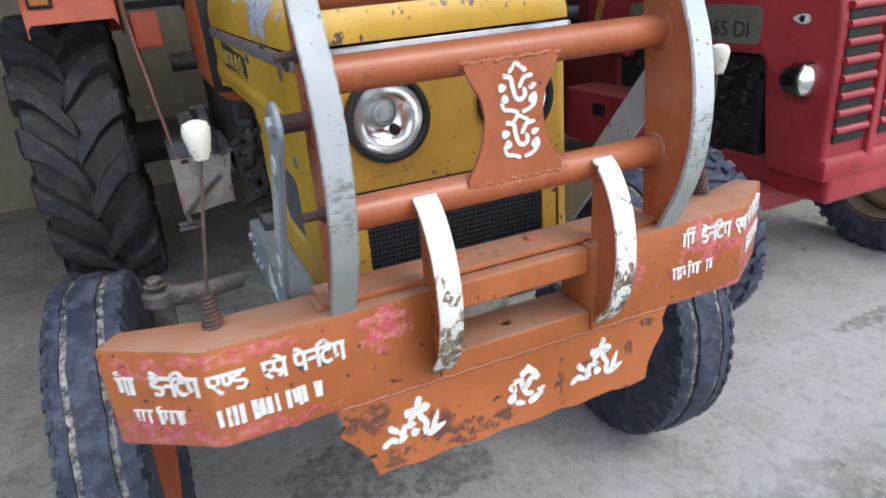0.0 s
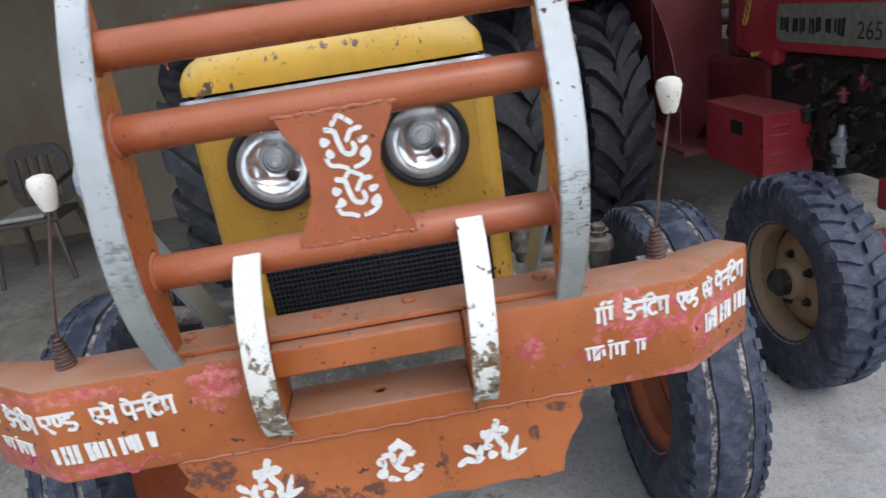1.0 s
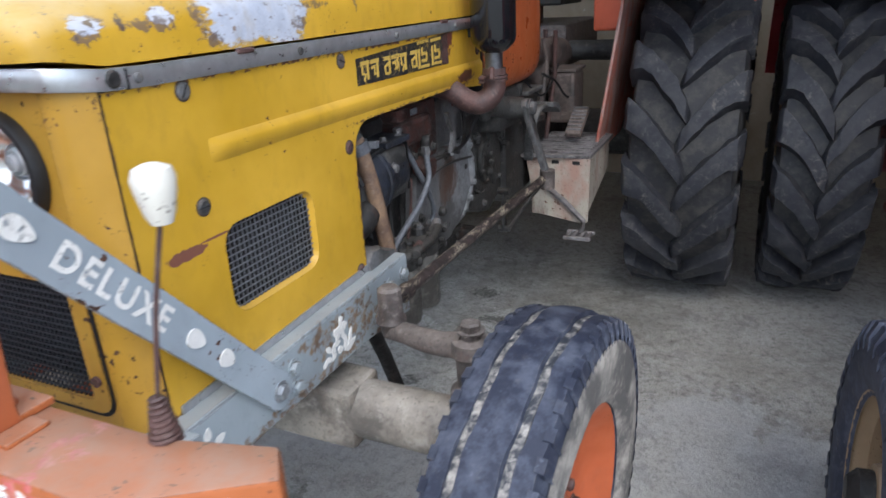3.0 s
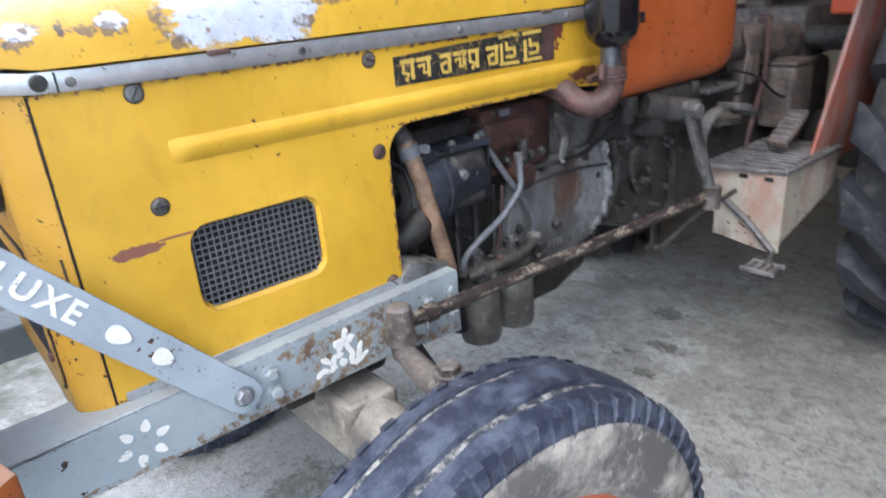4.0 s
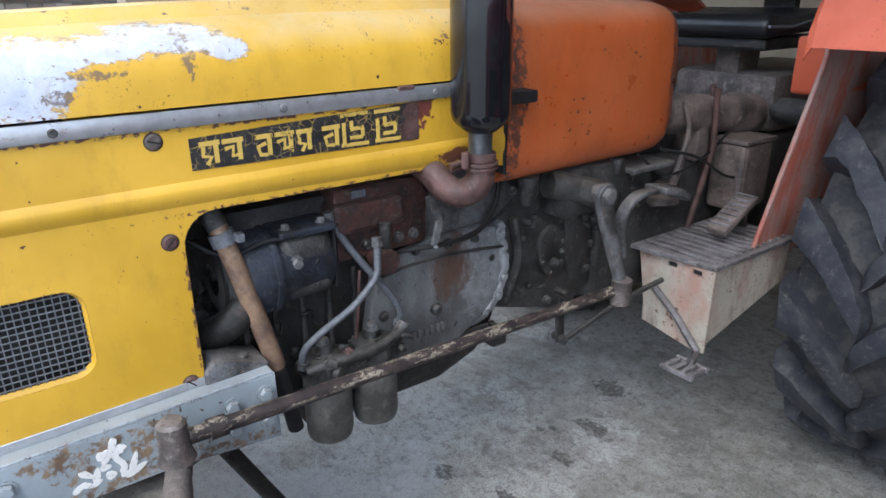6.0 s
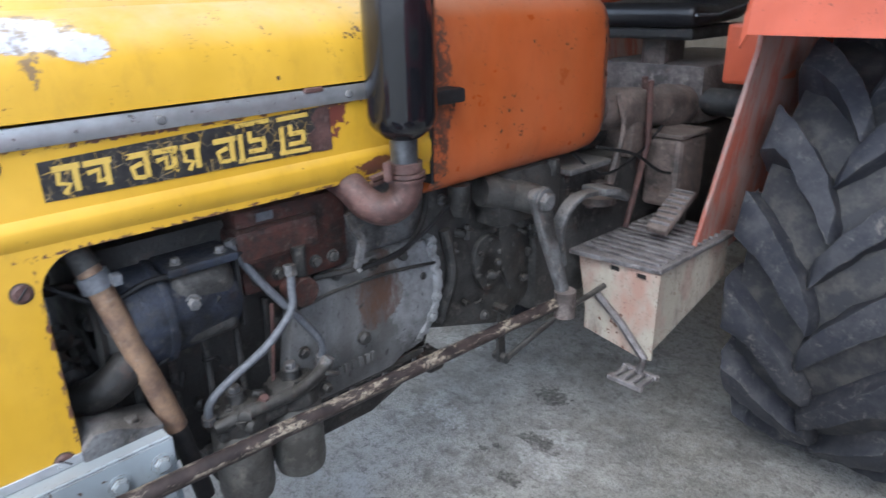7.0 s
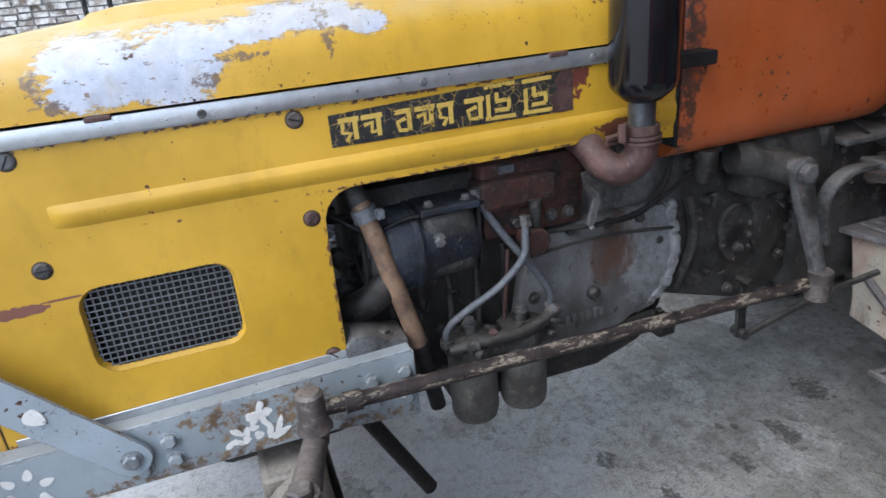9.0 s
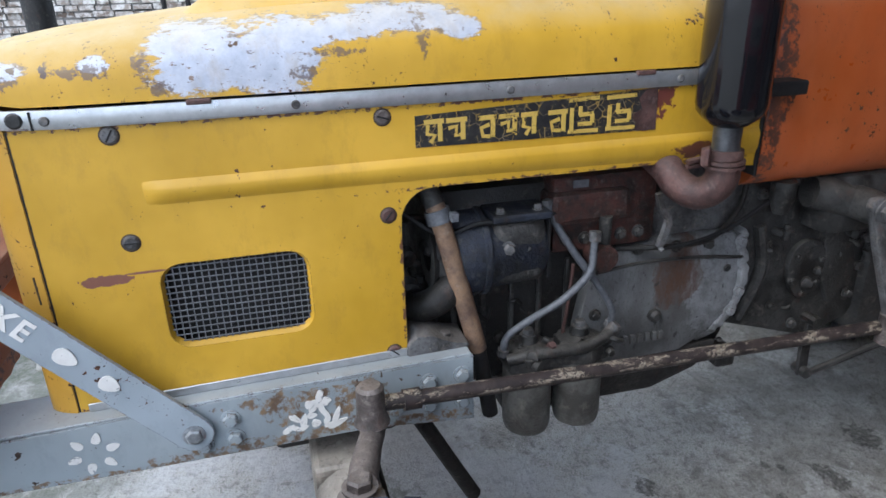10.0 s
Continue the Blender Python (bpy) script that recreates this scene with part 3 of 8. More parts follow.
    n.bump(n.math("ADD", n.math("MULTIPLY", fine, 0.25), n.math("ADD", n.math("MULTIPLY", n.noise(78, 5, 0.7), 0.6), n.math("ADD", c, b))), 0.7, 0.007)
    return n.done(col, n.ramp(b, 0.3, 0.7, 0.55, 0.9))


def plaster_material(name, color):
    n = Nodes(name, 0.85)
    a = n.noise(0.8, 6, 0.65)
    col = n.mix(n.ramp(a, 0.35, 0.7), tuple(c * 0.78 for c in color), color)
    col = n.mix(n.ramp(n.noise(3.0, 6, 0.75, (1, 1, 0.4)), 0.56, 0.74, 0, 0.55), col, tuple(c * 0.6 for c in color))
    col = n.mix(n.ramp(n.noise(1.4, 7, 0.75, (1, 1, 0.7), (4, 2, 9)), 0.47, 0.6, 0, 0.55), col, tuple(c * q for c, q in zip(color, (0.62, 0.55, 0.47))))
    col = n.mix(n.ramp(n.noise(14, 6, 0.75), 0.58, 0.66, 0, 0.35), col, tuple(c * 0.5 for c in color))
    col = n.mix(n.ramp(n.noise(6.5, 5, 0.7), 0.66, 0.70, 0, 0.7), col, (0.62, 0.58, 0.50))
    n.bump(n.noise(60, 5), 0.3, 0.003)
    return n.done(col)


def stone_material(name, lo, hi):
    n = Nodes(name, 0.85)
    info = n.tree.nodes.new("ShaderNodeObjectInfo")
    col = n.mix(info.outputs["Random"], lo, hi)
    col = n.mix(n.ramp(n.noise(14, 6, 0.7), 0.45, 0.7, 0, 0.6), col, tuple(c * 0.5 for c in lo))
    n.bump(n.noise(30, 5), 0.5, 0.004)
    return n.done(col)


def brick_material():
    n = Nodes("old_brick", 0.85)
    col = n.mix(n.geo.outputs["Random Per Island"], (0.15, 0.11, 0.085), (0.40, 0.34, 0.29))
    # one stretch paler: whitewash, and its bright daylight put into the brick colour
    side = n.tree.nodes.new("ShaderNodeSeparateXYZ")
    n.link(n.geo.outputs["Position"], side.inputs[0])
    pale_daylit = n.math("MULTIPLY", n.ramp(n.noise(9, 5, 0.7), 0.42, 0.6, 0, 0.85), n.ramp(n.math("ADD", side.outputs[1], n.noise(3, 4)), 0.5, 0.2))
    col = n.mix(pale_daylit, col, (0.72, 0.70, 0.67))
    n.bump(n.noise(50, 4), 0.4, 0.004)
    return n.done(col)


M_FLOOR = concrete_material()
M_PLASTER = plaster_material("beige_plaster", (0.36, 0.30, 0.225))
M_CEIL = plaster_material("grey_ceiling_plaster", (0.34, 0.33, 0.31))
M_SLATE = plain("dark_painted_board", (0.03, 0.032, 0.035), 0.7, vary=0.3, scale=3)
M_STONE = stone_material("paving_stone", (0.14, 0.145, 0.125), (0.33, 0.315, 0.285))
M_BRICK = brick_material()
M_MORTAR = plain("mortar", (0.24, 0.23, 0.22), 0.9, vary=0.2, scale=20)


# ---------------------------------------------------------------- mesh helpers
def part(name, bm, material, parent=None, label="", smooth=False):
    """Link a bmesh as one mesh object under a thing or a part."""
    bmesh.ops.recalc_face_normals(bm, faces=bm.faces)
    data = bpy.data.meshes.new(name)
    for f in bm.faces:
        f.smooth = smooth
    bm.to_mesh(data)
    bm.free()
    data.materials.append(material)
    ob = new(name, data)
    if smooth:
        data.set_sharp_from_angle(angle=radians(38))
    if parent:
        ob.parent = parent
        if parent.data is None:
            ob.matrix_parent_inverse = Matrix.Translation(parent.location).inverted()
    if label:
        ob["label"] = label
    return ob


def thing(name, label, category, at=(0, 0, 0), group="", kind=""):
    ob = new(name)
    ob.location = at
    ob.empty_display_size = 0.05
    return tagged(ob, label, category, group, kind)


def soft(bm, offset=0.004, seg=2, limit=32):
    """Round off the sharp edges."""
    bmesh.ops.recalc_face_normals(bm, faces=bm.faces)
    bmesh.ops.dissolve_limit(bm, angle_limit=radians(0.5), verts=bm.verts, edges=bm.edges)
    es = [e for e in bm.edges if len(e.link_faces) == 2 and e.calc_face_angle(0) > radians(limit)]
    bmesh.ops.bevel(bm, geom=es, offset=offset, segments=seg, profile=0.5, affect="EDGES", clamp_overlap=True)
    return bm


def box(lo, hi, bevel=0.0, seg=2, bm=None):
    bm = bm or bmesh.new()
    c = [(a + b) / 2 for a, b in zip(lo, hi)]
    s = [b - a for a, b in zip(lo, hi)]
    vs = bmesh.ops.create_cube(bm, size=1, matrix=Matrix.Translation(c) @ Matrix.Diagonal((*s, 1)))["verts"]
    if bevel:
        es = {e for v in vs for e in v.link_edges}
        bmesh.ops.bevel(bm, geom=list(es), offset=bevel, segments=seg, profile=0.5, affect="EDGES")
    return bm


def sweep(points, radius, n=10, bm=None, caps=True):
    """A round tube through points; radius may be a number or one per point."""
    bm = bm or bmesh.new()
    pts = [Vector(p) for p in points]
    rad = radius if isinstance(radius, (list, tuple)) else [radius] * len(pts)
    rings, up = [], None
    for i, p in enumerate(pts):
        d = (pts[min(i + 1, len(pts) - 1)] - pts[max(i - 1, 0)]).normalized()
        if up is None:
            up = d.orthogonal().normalized()
        up = (up - d * up.dot(d)).normalized()
        side = d.cross(up)
        rings.append([bm.verts.new(p + rad[i] * (math.cos(2 * math.pi * k / n) * up + math.sin(2 * math.pi * k / n) * side)) for k in range(n)])
    for r0, r1 in zip(rings, rings[1:]):
        for k in range(n):
            bm.faces.new((r0[k], r0[(k + 1) % n], r1[(k + 1) % n], r1[k]))
    if caps:
        bm.faces.new(rings[0])
        bm.faces.new(rings[-1])
    return bm


def curve_points(pts, steps=8):
    """Smooth points through the given ones (Catmull-Rom)."""
    p = [Vector(q) for q in pts]
    p = [p[0] * 2 - p[1]] + p + [p[-1] * 2 - p[-2]]
    out = []
    for i in range(1, len(p) - 2):
        for k in range(steps):
            t = k / steps
            out.append(0.5 * (2 * p[i] + (p[i + 1] - p[i - 1]) * t + (2 * p[i - 1] - 5 * p[i] + 4 * p[i + 1] - p[i + 2]) * t * t + (3 * p[i] - p[i - 1] - 3 * p[i + 1] + p[i + 2]) * t ** 3))
    return out + [p[-2]]


def lathe(profile, centre, axis="z", n=32, bm=None, turn=2 * math.pi):
    """Turn (radius, along) pairs round an axis through centre."""
    bm = bm or bmesh.new()
    c = Vector(centre)
    rings = []
    for k in range(n):
        a = turn * k / n
        ring = []
        for r, h in profile:
            u, v = r * math.cos(a), r * math.sin(a)
            q = {"z": (u, v, h), "x": (h, u, v), "y": (u, h, v)}[axis]
            ring.append(bm.verts.new(c + Vector(q)))
        rings.append(ring)
    for k in range(n):
        r0, r1 = rings[k], rings[(k + 1) % n]
        for j in range(len(profile) - 1):
            bm.faces.new((r0[j], r0[j + 1], r1[j + 1], r1[j]))
    if profile[0][0] < 1e-5 or profile[-1][0] < 1e-5:
        bmesh.ops.remove_doubles(bm, verts=bm.verts, dist=1e-6)
    return bm


def slab(outer, holes, put, depth, bm=None):
    """A flat plate with holes: 2D outlines, mapped into space by put(u, v, w), w from 0 to depth."""
    bm = bm or bmesh.new()
    edges, loops = [], []
    for loop in [outer] + list(holes):
        vs = [bm.verts.new((u, v, 0)) for u, v in loop]
        loops.append(vs)
        edges += [bm.edges.new((a, b)) for a, b in zip(vs, vs[1:] + vs[:1])]
    made = bmesh.ops.triangle_fill(bm, use_beauty=True, use_dissolve=False, edges=edges)
    faces = [f for f in made["geom"] if isinstance(f, bmesh.types.BMFace)]
    top = {}
    for loop in loops:
        for v in loop:
            top[v] = bm.verts.new((v.co.x, v.co.y, depth))
    for f in faces:
        bm.faces.new([top[v] for v in reversed(f.verts)])
    for loop in loops:
        for a, b in zip(loop, loop[1:] + loop[:1]):
            bm.faces.new((a, b, top[b], top[a]))
    for v in list(top) + list(top.values()):
        v.co = Vector(put(*v.co))
    return bm


def rounded(u0, v0, u1, v1, r, n=6):
    pts = []
    for cx, cy, a0 in ((u1 - r, v1 - r, 0), (u0 + r, v1 - r, 90), (u0 + r, v0 + r, 180), (u1 - r, v0 + r, 270)):
        for k in range(n + 1):
            a = radians(a0 + 90 * k / n)
            pts.append((cx + r * math.cos(a), cy + r * math.sin(a)))
    return pts


def circle(cx, cy, r, n=28):
    return [(cx + r * math.cos(2 * math.pi * k / n), cy + r * math.sin(2 * math.pi * k / n)) for k in range(n)]


def strip(points, wide, thick, across=(1, 0, 0), bm=None):
    """A flat bar along points, its width along one fixed direction."""
    bm = bm or bmesh.new()
    pts, w = [Vector(p) for p in points], Vector(across)
    rings = []
    for i, p in enumerate(pts):
        d = (pts[min(i + 1, len(pts) - 1)] - pts[max(i - 1, 0)]).normalized()
        nrm = d.cross(w).normalized()
        h = wide[i] / 2 if isinstance(wide, (list, tuple)) else wide / 2
        rings.append([bm.verts.new(p + a * h * w + b * thick / 2 * nrm) for a, b in ((-1, -1), (1, -1), (1, 1), (-1, 1))])
    for r0, r1 in zip(rings, rings[1:]):
        for k in range(4):
            bm.faces.new((r0[k], r0[(k + 1) % 4], r1[(k + 1) % 4], r1[k]))
    bm.faces.new(rings[0])
    bm.faces.new(rings[-1])
    return bm


def hexbolt(at, axis, r=0.011, h=0.009, washer=True, bm=None):
    """A hexagon head with its washer, pointing along axis."""
    bm = bm or bmesh.new()
    a, d = Vector(at), Vector(axis).normalized()
    if washer:
        sweep([a - d * 0.002, a + d * 0.002], r * 1.35, 14, bm)
    sweep([a, a + d * h * 0.8, a + d * h], [r, r, r * 0.8], 6, bm)
    return bm


def screw(at, axis, r=0.011, bm=None):
    """A domed slotted screw."""
    bm = bm or bmesh.new()
    a, d = Vector(at), Vector(axis).normalized()
    sweep([a - d * 0.003, a + d * 0.002, a + d * 0.004], [r, r, r * 0.75], 14, bm)
    return bm


def grille(u0, v0, u1, v1, pitch, wire, put, bm=None):
    """Woven wires over a rectangle."""
    bm = bm or bmesh.new()

    def bar(a, b, c, d, w0, w1):
        vs = [bm.verts.new(put(u, v, w)) for u, v, w in ((a, b, w0), (c, b, w0), (c, d, w0), (a, d, w0), (a, b, w1), (c, b, w1), (c, d, w1), (a, d, w1))]
        for f in ((0, 1, 2, 3), (4, 5, 6, 7), (0, 1, 5, 4), (1, 2, 6, 5), (2, 3, 7, 6), (3, 0, 4, 7)):
            bm.faces.new([vs[i] for i in f])

    nu, nv = round((u1 - u0) / pitch), round((v1 - v0) / pitch)
    for i in range(nu + 1):
        u = u0 + (u1 - u0) * i / nu
        bar(u - wire / 2, v0, u + wire / 2, v1, 0, wire)
    for i in range(nv + 1):
        v = v0 + (v1 - v0) * i / nv
        bar(u0, v - wire / 2, u1, v + wire / 2, wire * 0.6, wire * 1.6)
    return bm


LAYER = [0]


def layer():
    """Each dab lies a hair above the one before it."""
    LAYER[0] = (LAYER[0] + 1) % 40
    return 0.00004 * LAYER[0]


def petal(cx, cy, length, wide, turn, put, bm, n=10, thick=0.0008):
    """A leaf-shaped dab of paint."""
    a = radians(turn)
    pts = []
    for k in range(n * 2):
        t = k / (n * 2) * 2 * math.pi
        u, v = length / 2 * math.cos(t), wide / 2 * math.sin(t) * (1 - 0.35 * math.cos(t))
        pts.append((cx + u * math.cos(a) - v * math.sin(a), cy + u * math.sin(a) + v * math.cos(a)))
    thick += layer()
    lo = [bm.verts.new(put(u, v, 0)) for u, v in pts]
    hi = [bm.verts.new(put(u, v, thick)) for u, v in pts]
    bm.faces.new(lo)
    bm.faces.new(hi)
    for k in range(len(pts)):
        j = (k + 1) % len(pts)
        bm.faces.new((lo[k], lo[j], hi[j], hi[k]))


def stroke(pts, wide, put, bm, thick=0.0008):
    """A painted line through 2D points."""
    thick += layer()
    ps = [Vector((u, v)) for u, v in pts]
    rows = []
    for i, p in enumerate(ps):
        d = (ps[min(i + 1, len(ps) - 1)] - ps[max(i - 1, 0)]).normalized()
        nrm = Vector((-d.y, d.x)) * (wide[i] if isinstance(wide, (list, tuple)) else wide) / 2
        rows.append([bm.verts.new(put(*(q), w)) for q, w in ((p + nrm, 0), (p - nrm, 0), (p - nrm, thick), (p + nrm, thick))])
    for r0, r1 in zip(rows, rows[1:]):
        for k in range(4):
            bm.faces.new((r0[k], r0[(k + 1) % 4], r1[(k + 1) % 4], r1[k]))
    bm.faces.new(rows[0])
    bm.faces.new(rows[-1])


# ---------------------------------------------------------------- setting
def setting(name, bm, material, label, category="wall"):
    return tagged(part(name, bm, material), label, category, "", "structure")


ground = setting("ground", box((-40, -40, -0.3), (40, 40, 0.0)), M_FLOOR, "grey stained concrete yard and shed floor", "ground")
setting("wall_north", box((-3.85, 4.5, 0.0), (5.2, 4.75, 2.95)), M_PLASTER, "beige plastered shed wall with stains")
setting("wall_west", box((-3.85, 1.3, 0.0), (-3.6, 4.5, 2.95)), M_PLASTER, "beige plastered side wall of the shed")
# east wall is out of view, added to keep side daylight out
setting("wall_east", box((5.2, 1.0, 0.0), (5.45, 4.75, 2.95)), M_PLASTER, "unseen plastered wall added to hold back daylight from the east")
# roof out of view, added; its height and front edge set the light falloff
setting("ceiling", box((-3.85, 0.55, 2.95), (5.45, 4.75, 3.1)), M_CEIL, "unseen grey ceiling added to shape the daylight in the shed", "ceiling")
setting("wall_yard", box((-9.2, -14, 0.0), (-8.9, 8, 2.6)), M_MORTAR, "mortar core of the old yard wall")


def yard_bricks():
    """Uneven old bricks on the yard wall."""
    bm = bmesh.new()
    rnd = random.Random(4)
    for row in range(10, 33):
        y = -6.5 + (row % 2) * 0.12
        while y < 5:
            w = 0.20 + rnd.uniform(-0.07, 0.05)
            d = rnd.uniform(-0.03, 0.03)
            z = row * 0.08 + rnd.uniform(-0.006, 0.006)
            box((-8.905, y, z), (-8.86 + d, y + w, z + rnd.uniform(0.052, 0.07)), bm=bm)
            y += w + rnd.uniform(0.012, 0.03)
    return bm


tagged(part("brick_courses", yard_bricks(), M_BRICK), "weathered pale red bricks of the yard wall", "brick wall", "", "stuff")
setting("gate_board", box((-8.7, -0.35, 1.52), (-8.62, 2.35, 3.4)), M_SLATE, "dark painted board above the yard wall", "board")


def yard_post(x, y, r, top, label, group=""):
    post = thing("post", label, "post", (x, y, 0), group)
    part("shaft", sweep([(x, y, 0), (x, y, top)], r, 12), M_IRON3, post, smooth=True)
    part("foot", box((x - r * 1.6, y - r * 1.6, 0), (x + r * 1.6, y + r * 1.6, 0.05), 0.006), M_MORTAR, post)
    return post


yard_post(-3.4, -0.95, 0.085, 3.4, "thick dark rusty steel post of the shed")
yard_post(-4.6, -0.37, 0.02, 2.4, "thin dark iron pole in the yard", "thin yard poles")
yard_post(-4.6, -0.19, 0.02, 2.2, "thin dark iron pole in the yard", "thin yard poles")


def paving():
    """Irregular pale stones laid in the yard beside the shed floor."""
    rnd = random.Random(11)
    for i in range(9):
        for j in range(10):
            cx, cy = -3.6 + i * 0.30 + rnd.uniform(-0.05, 0.05), -3.1 + j * 0.27 + rnd.uniform(-0.05, 0.05)
            if cx > -1.12 + 0.25 * math.sin(cy * 2) or cy > -0.45 - 0.25 * (cx + 1.1):
                continue
            n, a0 = rnd.randint(5, 7), rnd.uniform(0, 6.28)
            ring = [(cx + rnd.uniform(0.10, 0.155) * math.cos(a0 + 6.283 * k / n), cy + rnd.uniform(0.10, 0.15) * math.sin(a0 + 6.283 * k / n)) for k in range(n)]
            h = rnd.uniform(0.008, 0.022)
            part("paving_stone", soft(slab(ring, [], lambda u, v, w: (u, v, w - 0.01), h + 0.01), 0.006, 1), M_STONE, ground)


# ---------------------------------------------------------------- yellow tractor
tractor = thing("tractor", "old yellow and orange tractor with a welded bull bar on concrete", "tractor", (0, 1.6, 0))


def side_put(s, x):
    """Maps (y, z, out) onto the side face at x."""
    return lambda u, v, w: (s * (x + w), u, v)


def bonnet():
    bm = bmesh.new()
    stations = ((-0.148, 0.20, 1.336), (-0.146, 0.232, 1.352), (-0.140, 0.249, 1.374), (-0.128, 0.259, 1.391), (-0.10, 0.265, 1.402), (-0.05, 0.268, 1.411), (0.05, 0.273, 1.424), (0.15, 0.275, 1.436), (0.3, 0.276, 1.447), (0.5, 0.277, 1.456), (0.8, 0.277, 1.461), (1.0, 0.277, 1.463), (1.186, 0.277, 1.463))
    rows, n = [], 28
    for y, w, zt in stations:
        row = []
        for k in range(n + 1):
            a = math.pi * k / n
            e = 2 / 3.4
            x = w * math.copysign(abs(math.cos(a)) ** e, math.cos(a))
            foot = 1.317 + 0.013 * max(0, min(1, (-0.05 - y) / 0.07))
            z = foot + (zt - foot) * abs(math.sin(a)) ** e
            row.append(bm.verts.new((x, y, z)))
        rows.append(row)
    for r0, r1 in zip(rows, rows[1:]):
        for k in range(n):
            bm.faces.new((r0[k], r0[k + 1], r1[k + 1], r1[k]))
    bm.faces.new(rows[0])
    bm.faces.new(rows[-1])
    ob = part("bonnet", bm, M_LID, tractor, "yellow bonnet with flaked bare grey patches", True)
    crown = bmesh.new()
    rows = []
    for y, dz in ((0.165, -0.01), (0.185, 0.004), (0.20, 0.014), (0.23, 0.018), (0.6, 0.018), (1.18, 0.015)):
        base = 1.434 + 0.03 * min(1, max(0, (y - 0.16) / 0.7))
        rows.append([crown.verts.new((x, y, base + dz * (0 if abs(x) > 0.16 else 1) - (0.012 if abs(x) > 0.16 else 0))) for x in (-0.185, -0.155, 0, 0.155, 0.185)])
    for r0, r1 in zip(rows, rows[1:]):
        for k in range(4):
            crown.faces.new((r0[k], r0[k + 1], r1[k + 1], r1[k]))
    part("raised_crown", crown, M_LID, ob, smooth=True)
    return ob


def trim_strip():
    """Bright moulding round the bonnet's lower edge."""
    pts = [(0.2795, 1.186)] + [(0.2795, y) for y in (0.8, 0.4, 0.0, -0.07)] + [(0.275, -0.095), (0.266, -0.122), (0.245, -0.138), (0.12, -0.142)]
    plan = pts + [(0.0, -0.143)] + [(-x, y) for x, y in reversed(pts)]
    lift = [0.015 * max(0, min(1, (-0.05 - y) / 0.12)) for x, y in plan]
    bm = bmesh.new()
    rows = []
    for (x, y), up in zip(plan, lift):
        out = Vector((x, y - 0.3 if y < -0.07 else 0, 0)).normalized()
        rows.append([bm.verts.new(Vector((x, y, z + up)) + out * o) for z, o in ((1.286, -0.006), (1.286, 0.002), (1.290, 0.004), (1.308, 0.004), (1.313, 0.002), (1.313, -0.006))])
    for r0, r1 in zip(rows, rows[1:]):
        for k in range(6):
            bm.faces.new((r0[k], r0[(k + 1) % 6], r1[(k + 1) % 6], r1[k]))
    ob = part("trim_strip", bm, M_CHROME, tractor, "dull bright metal moulding", True)
    for s in (1, -1):
        for y in (-0.02, 0.33, 0.68, 1.0):
            part("rivet", screw((s * 0.283, y, 1.299), (s, 0, 0), 0.007), M_IRON2, ob)
        part("corner_screw", screw((s * 0.283, -0.058, 1.302), (s, 0, 0), 0.0115), M_IRON, ob)
        part("corner_joint", box((s * 0.2825 - 0.003, -0.0385, 1.287), (s * 0.2825 + 0.003, -0.036, 1.313)), M_DARK, ob)
        for y in (0.19, 0.93):
            part("clip", box((s * 0.282 - 0.003, y - 0.018, 1.309), (s * 0.282 + 0.006, y + 0.018, 1.317), 0.002), M_RUSTY, ob)
    return ob


LAMP_X, LAMP_MID, LAMP_Z, FACE = 0.1275, 0.0125, 1.197, -0.122
SQUEEZE = 0.91


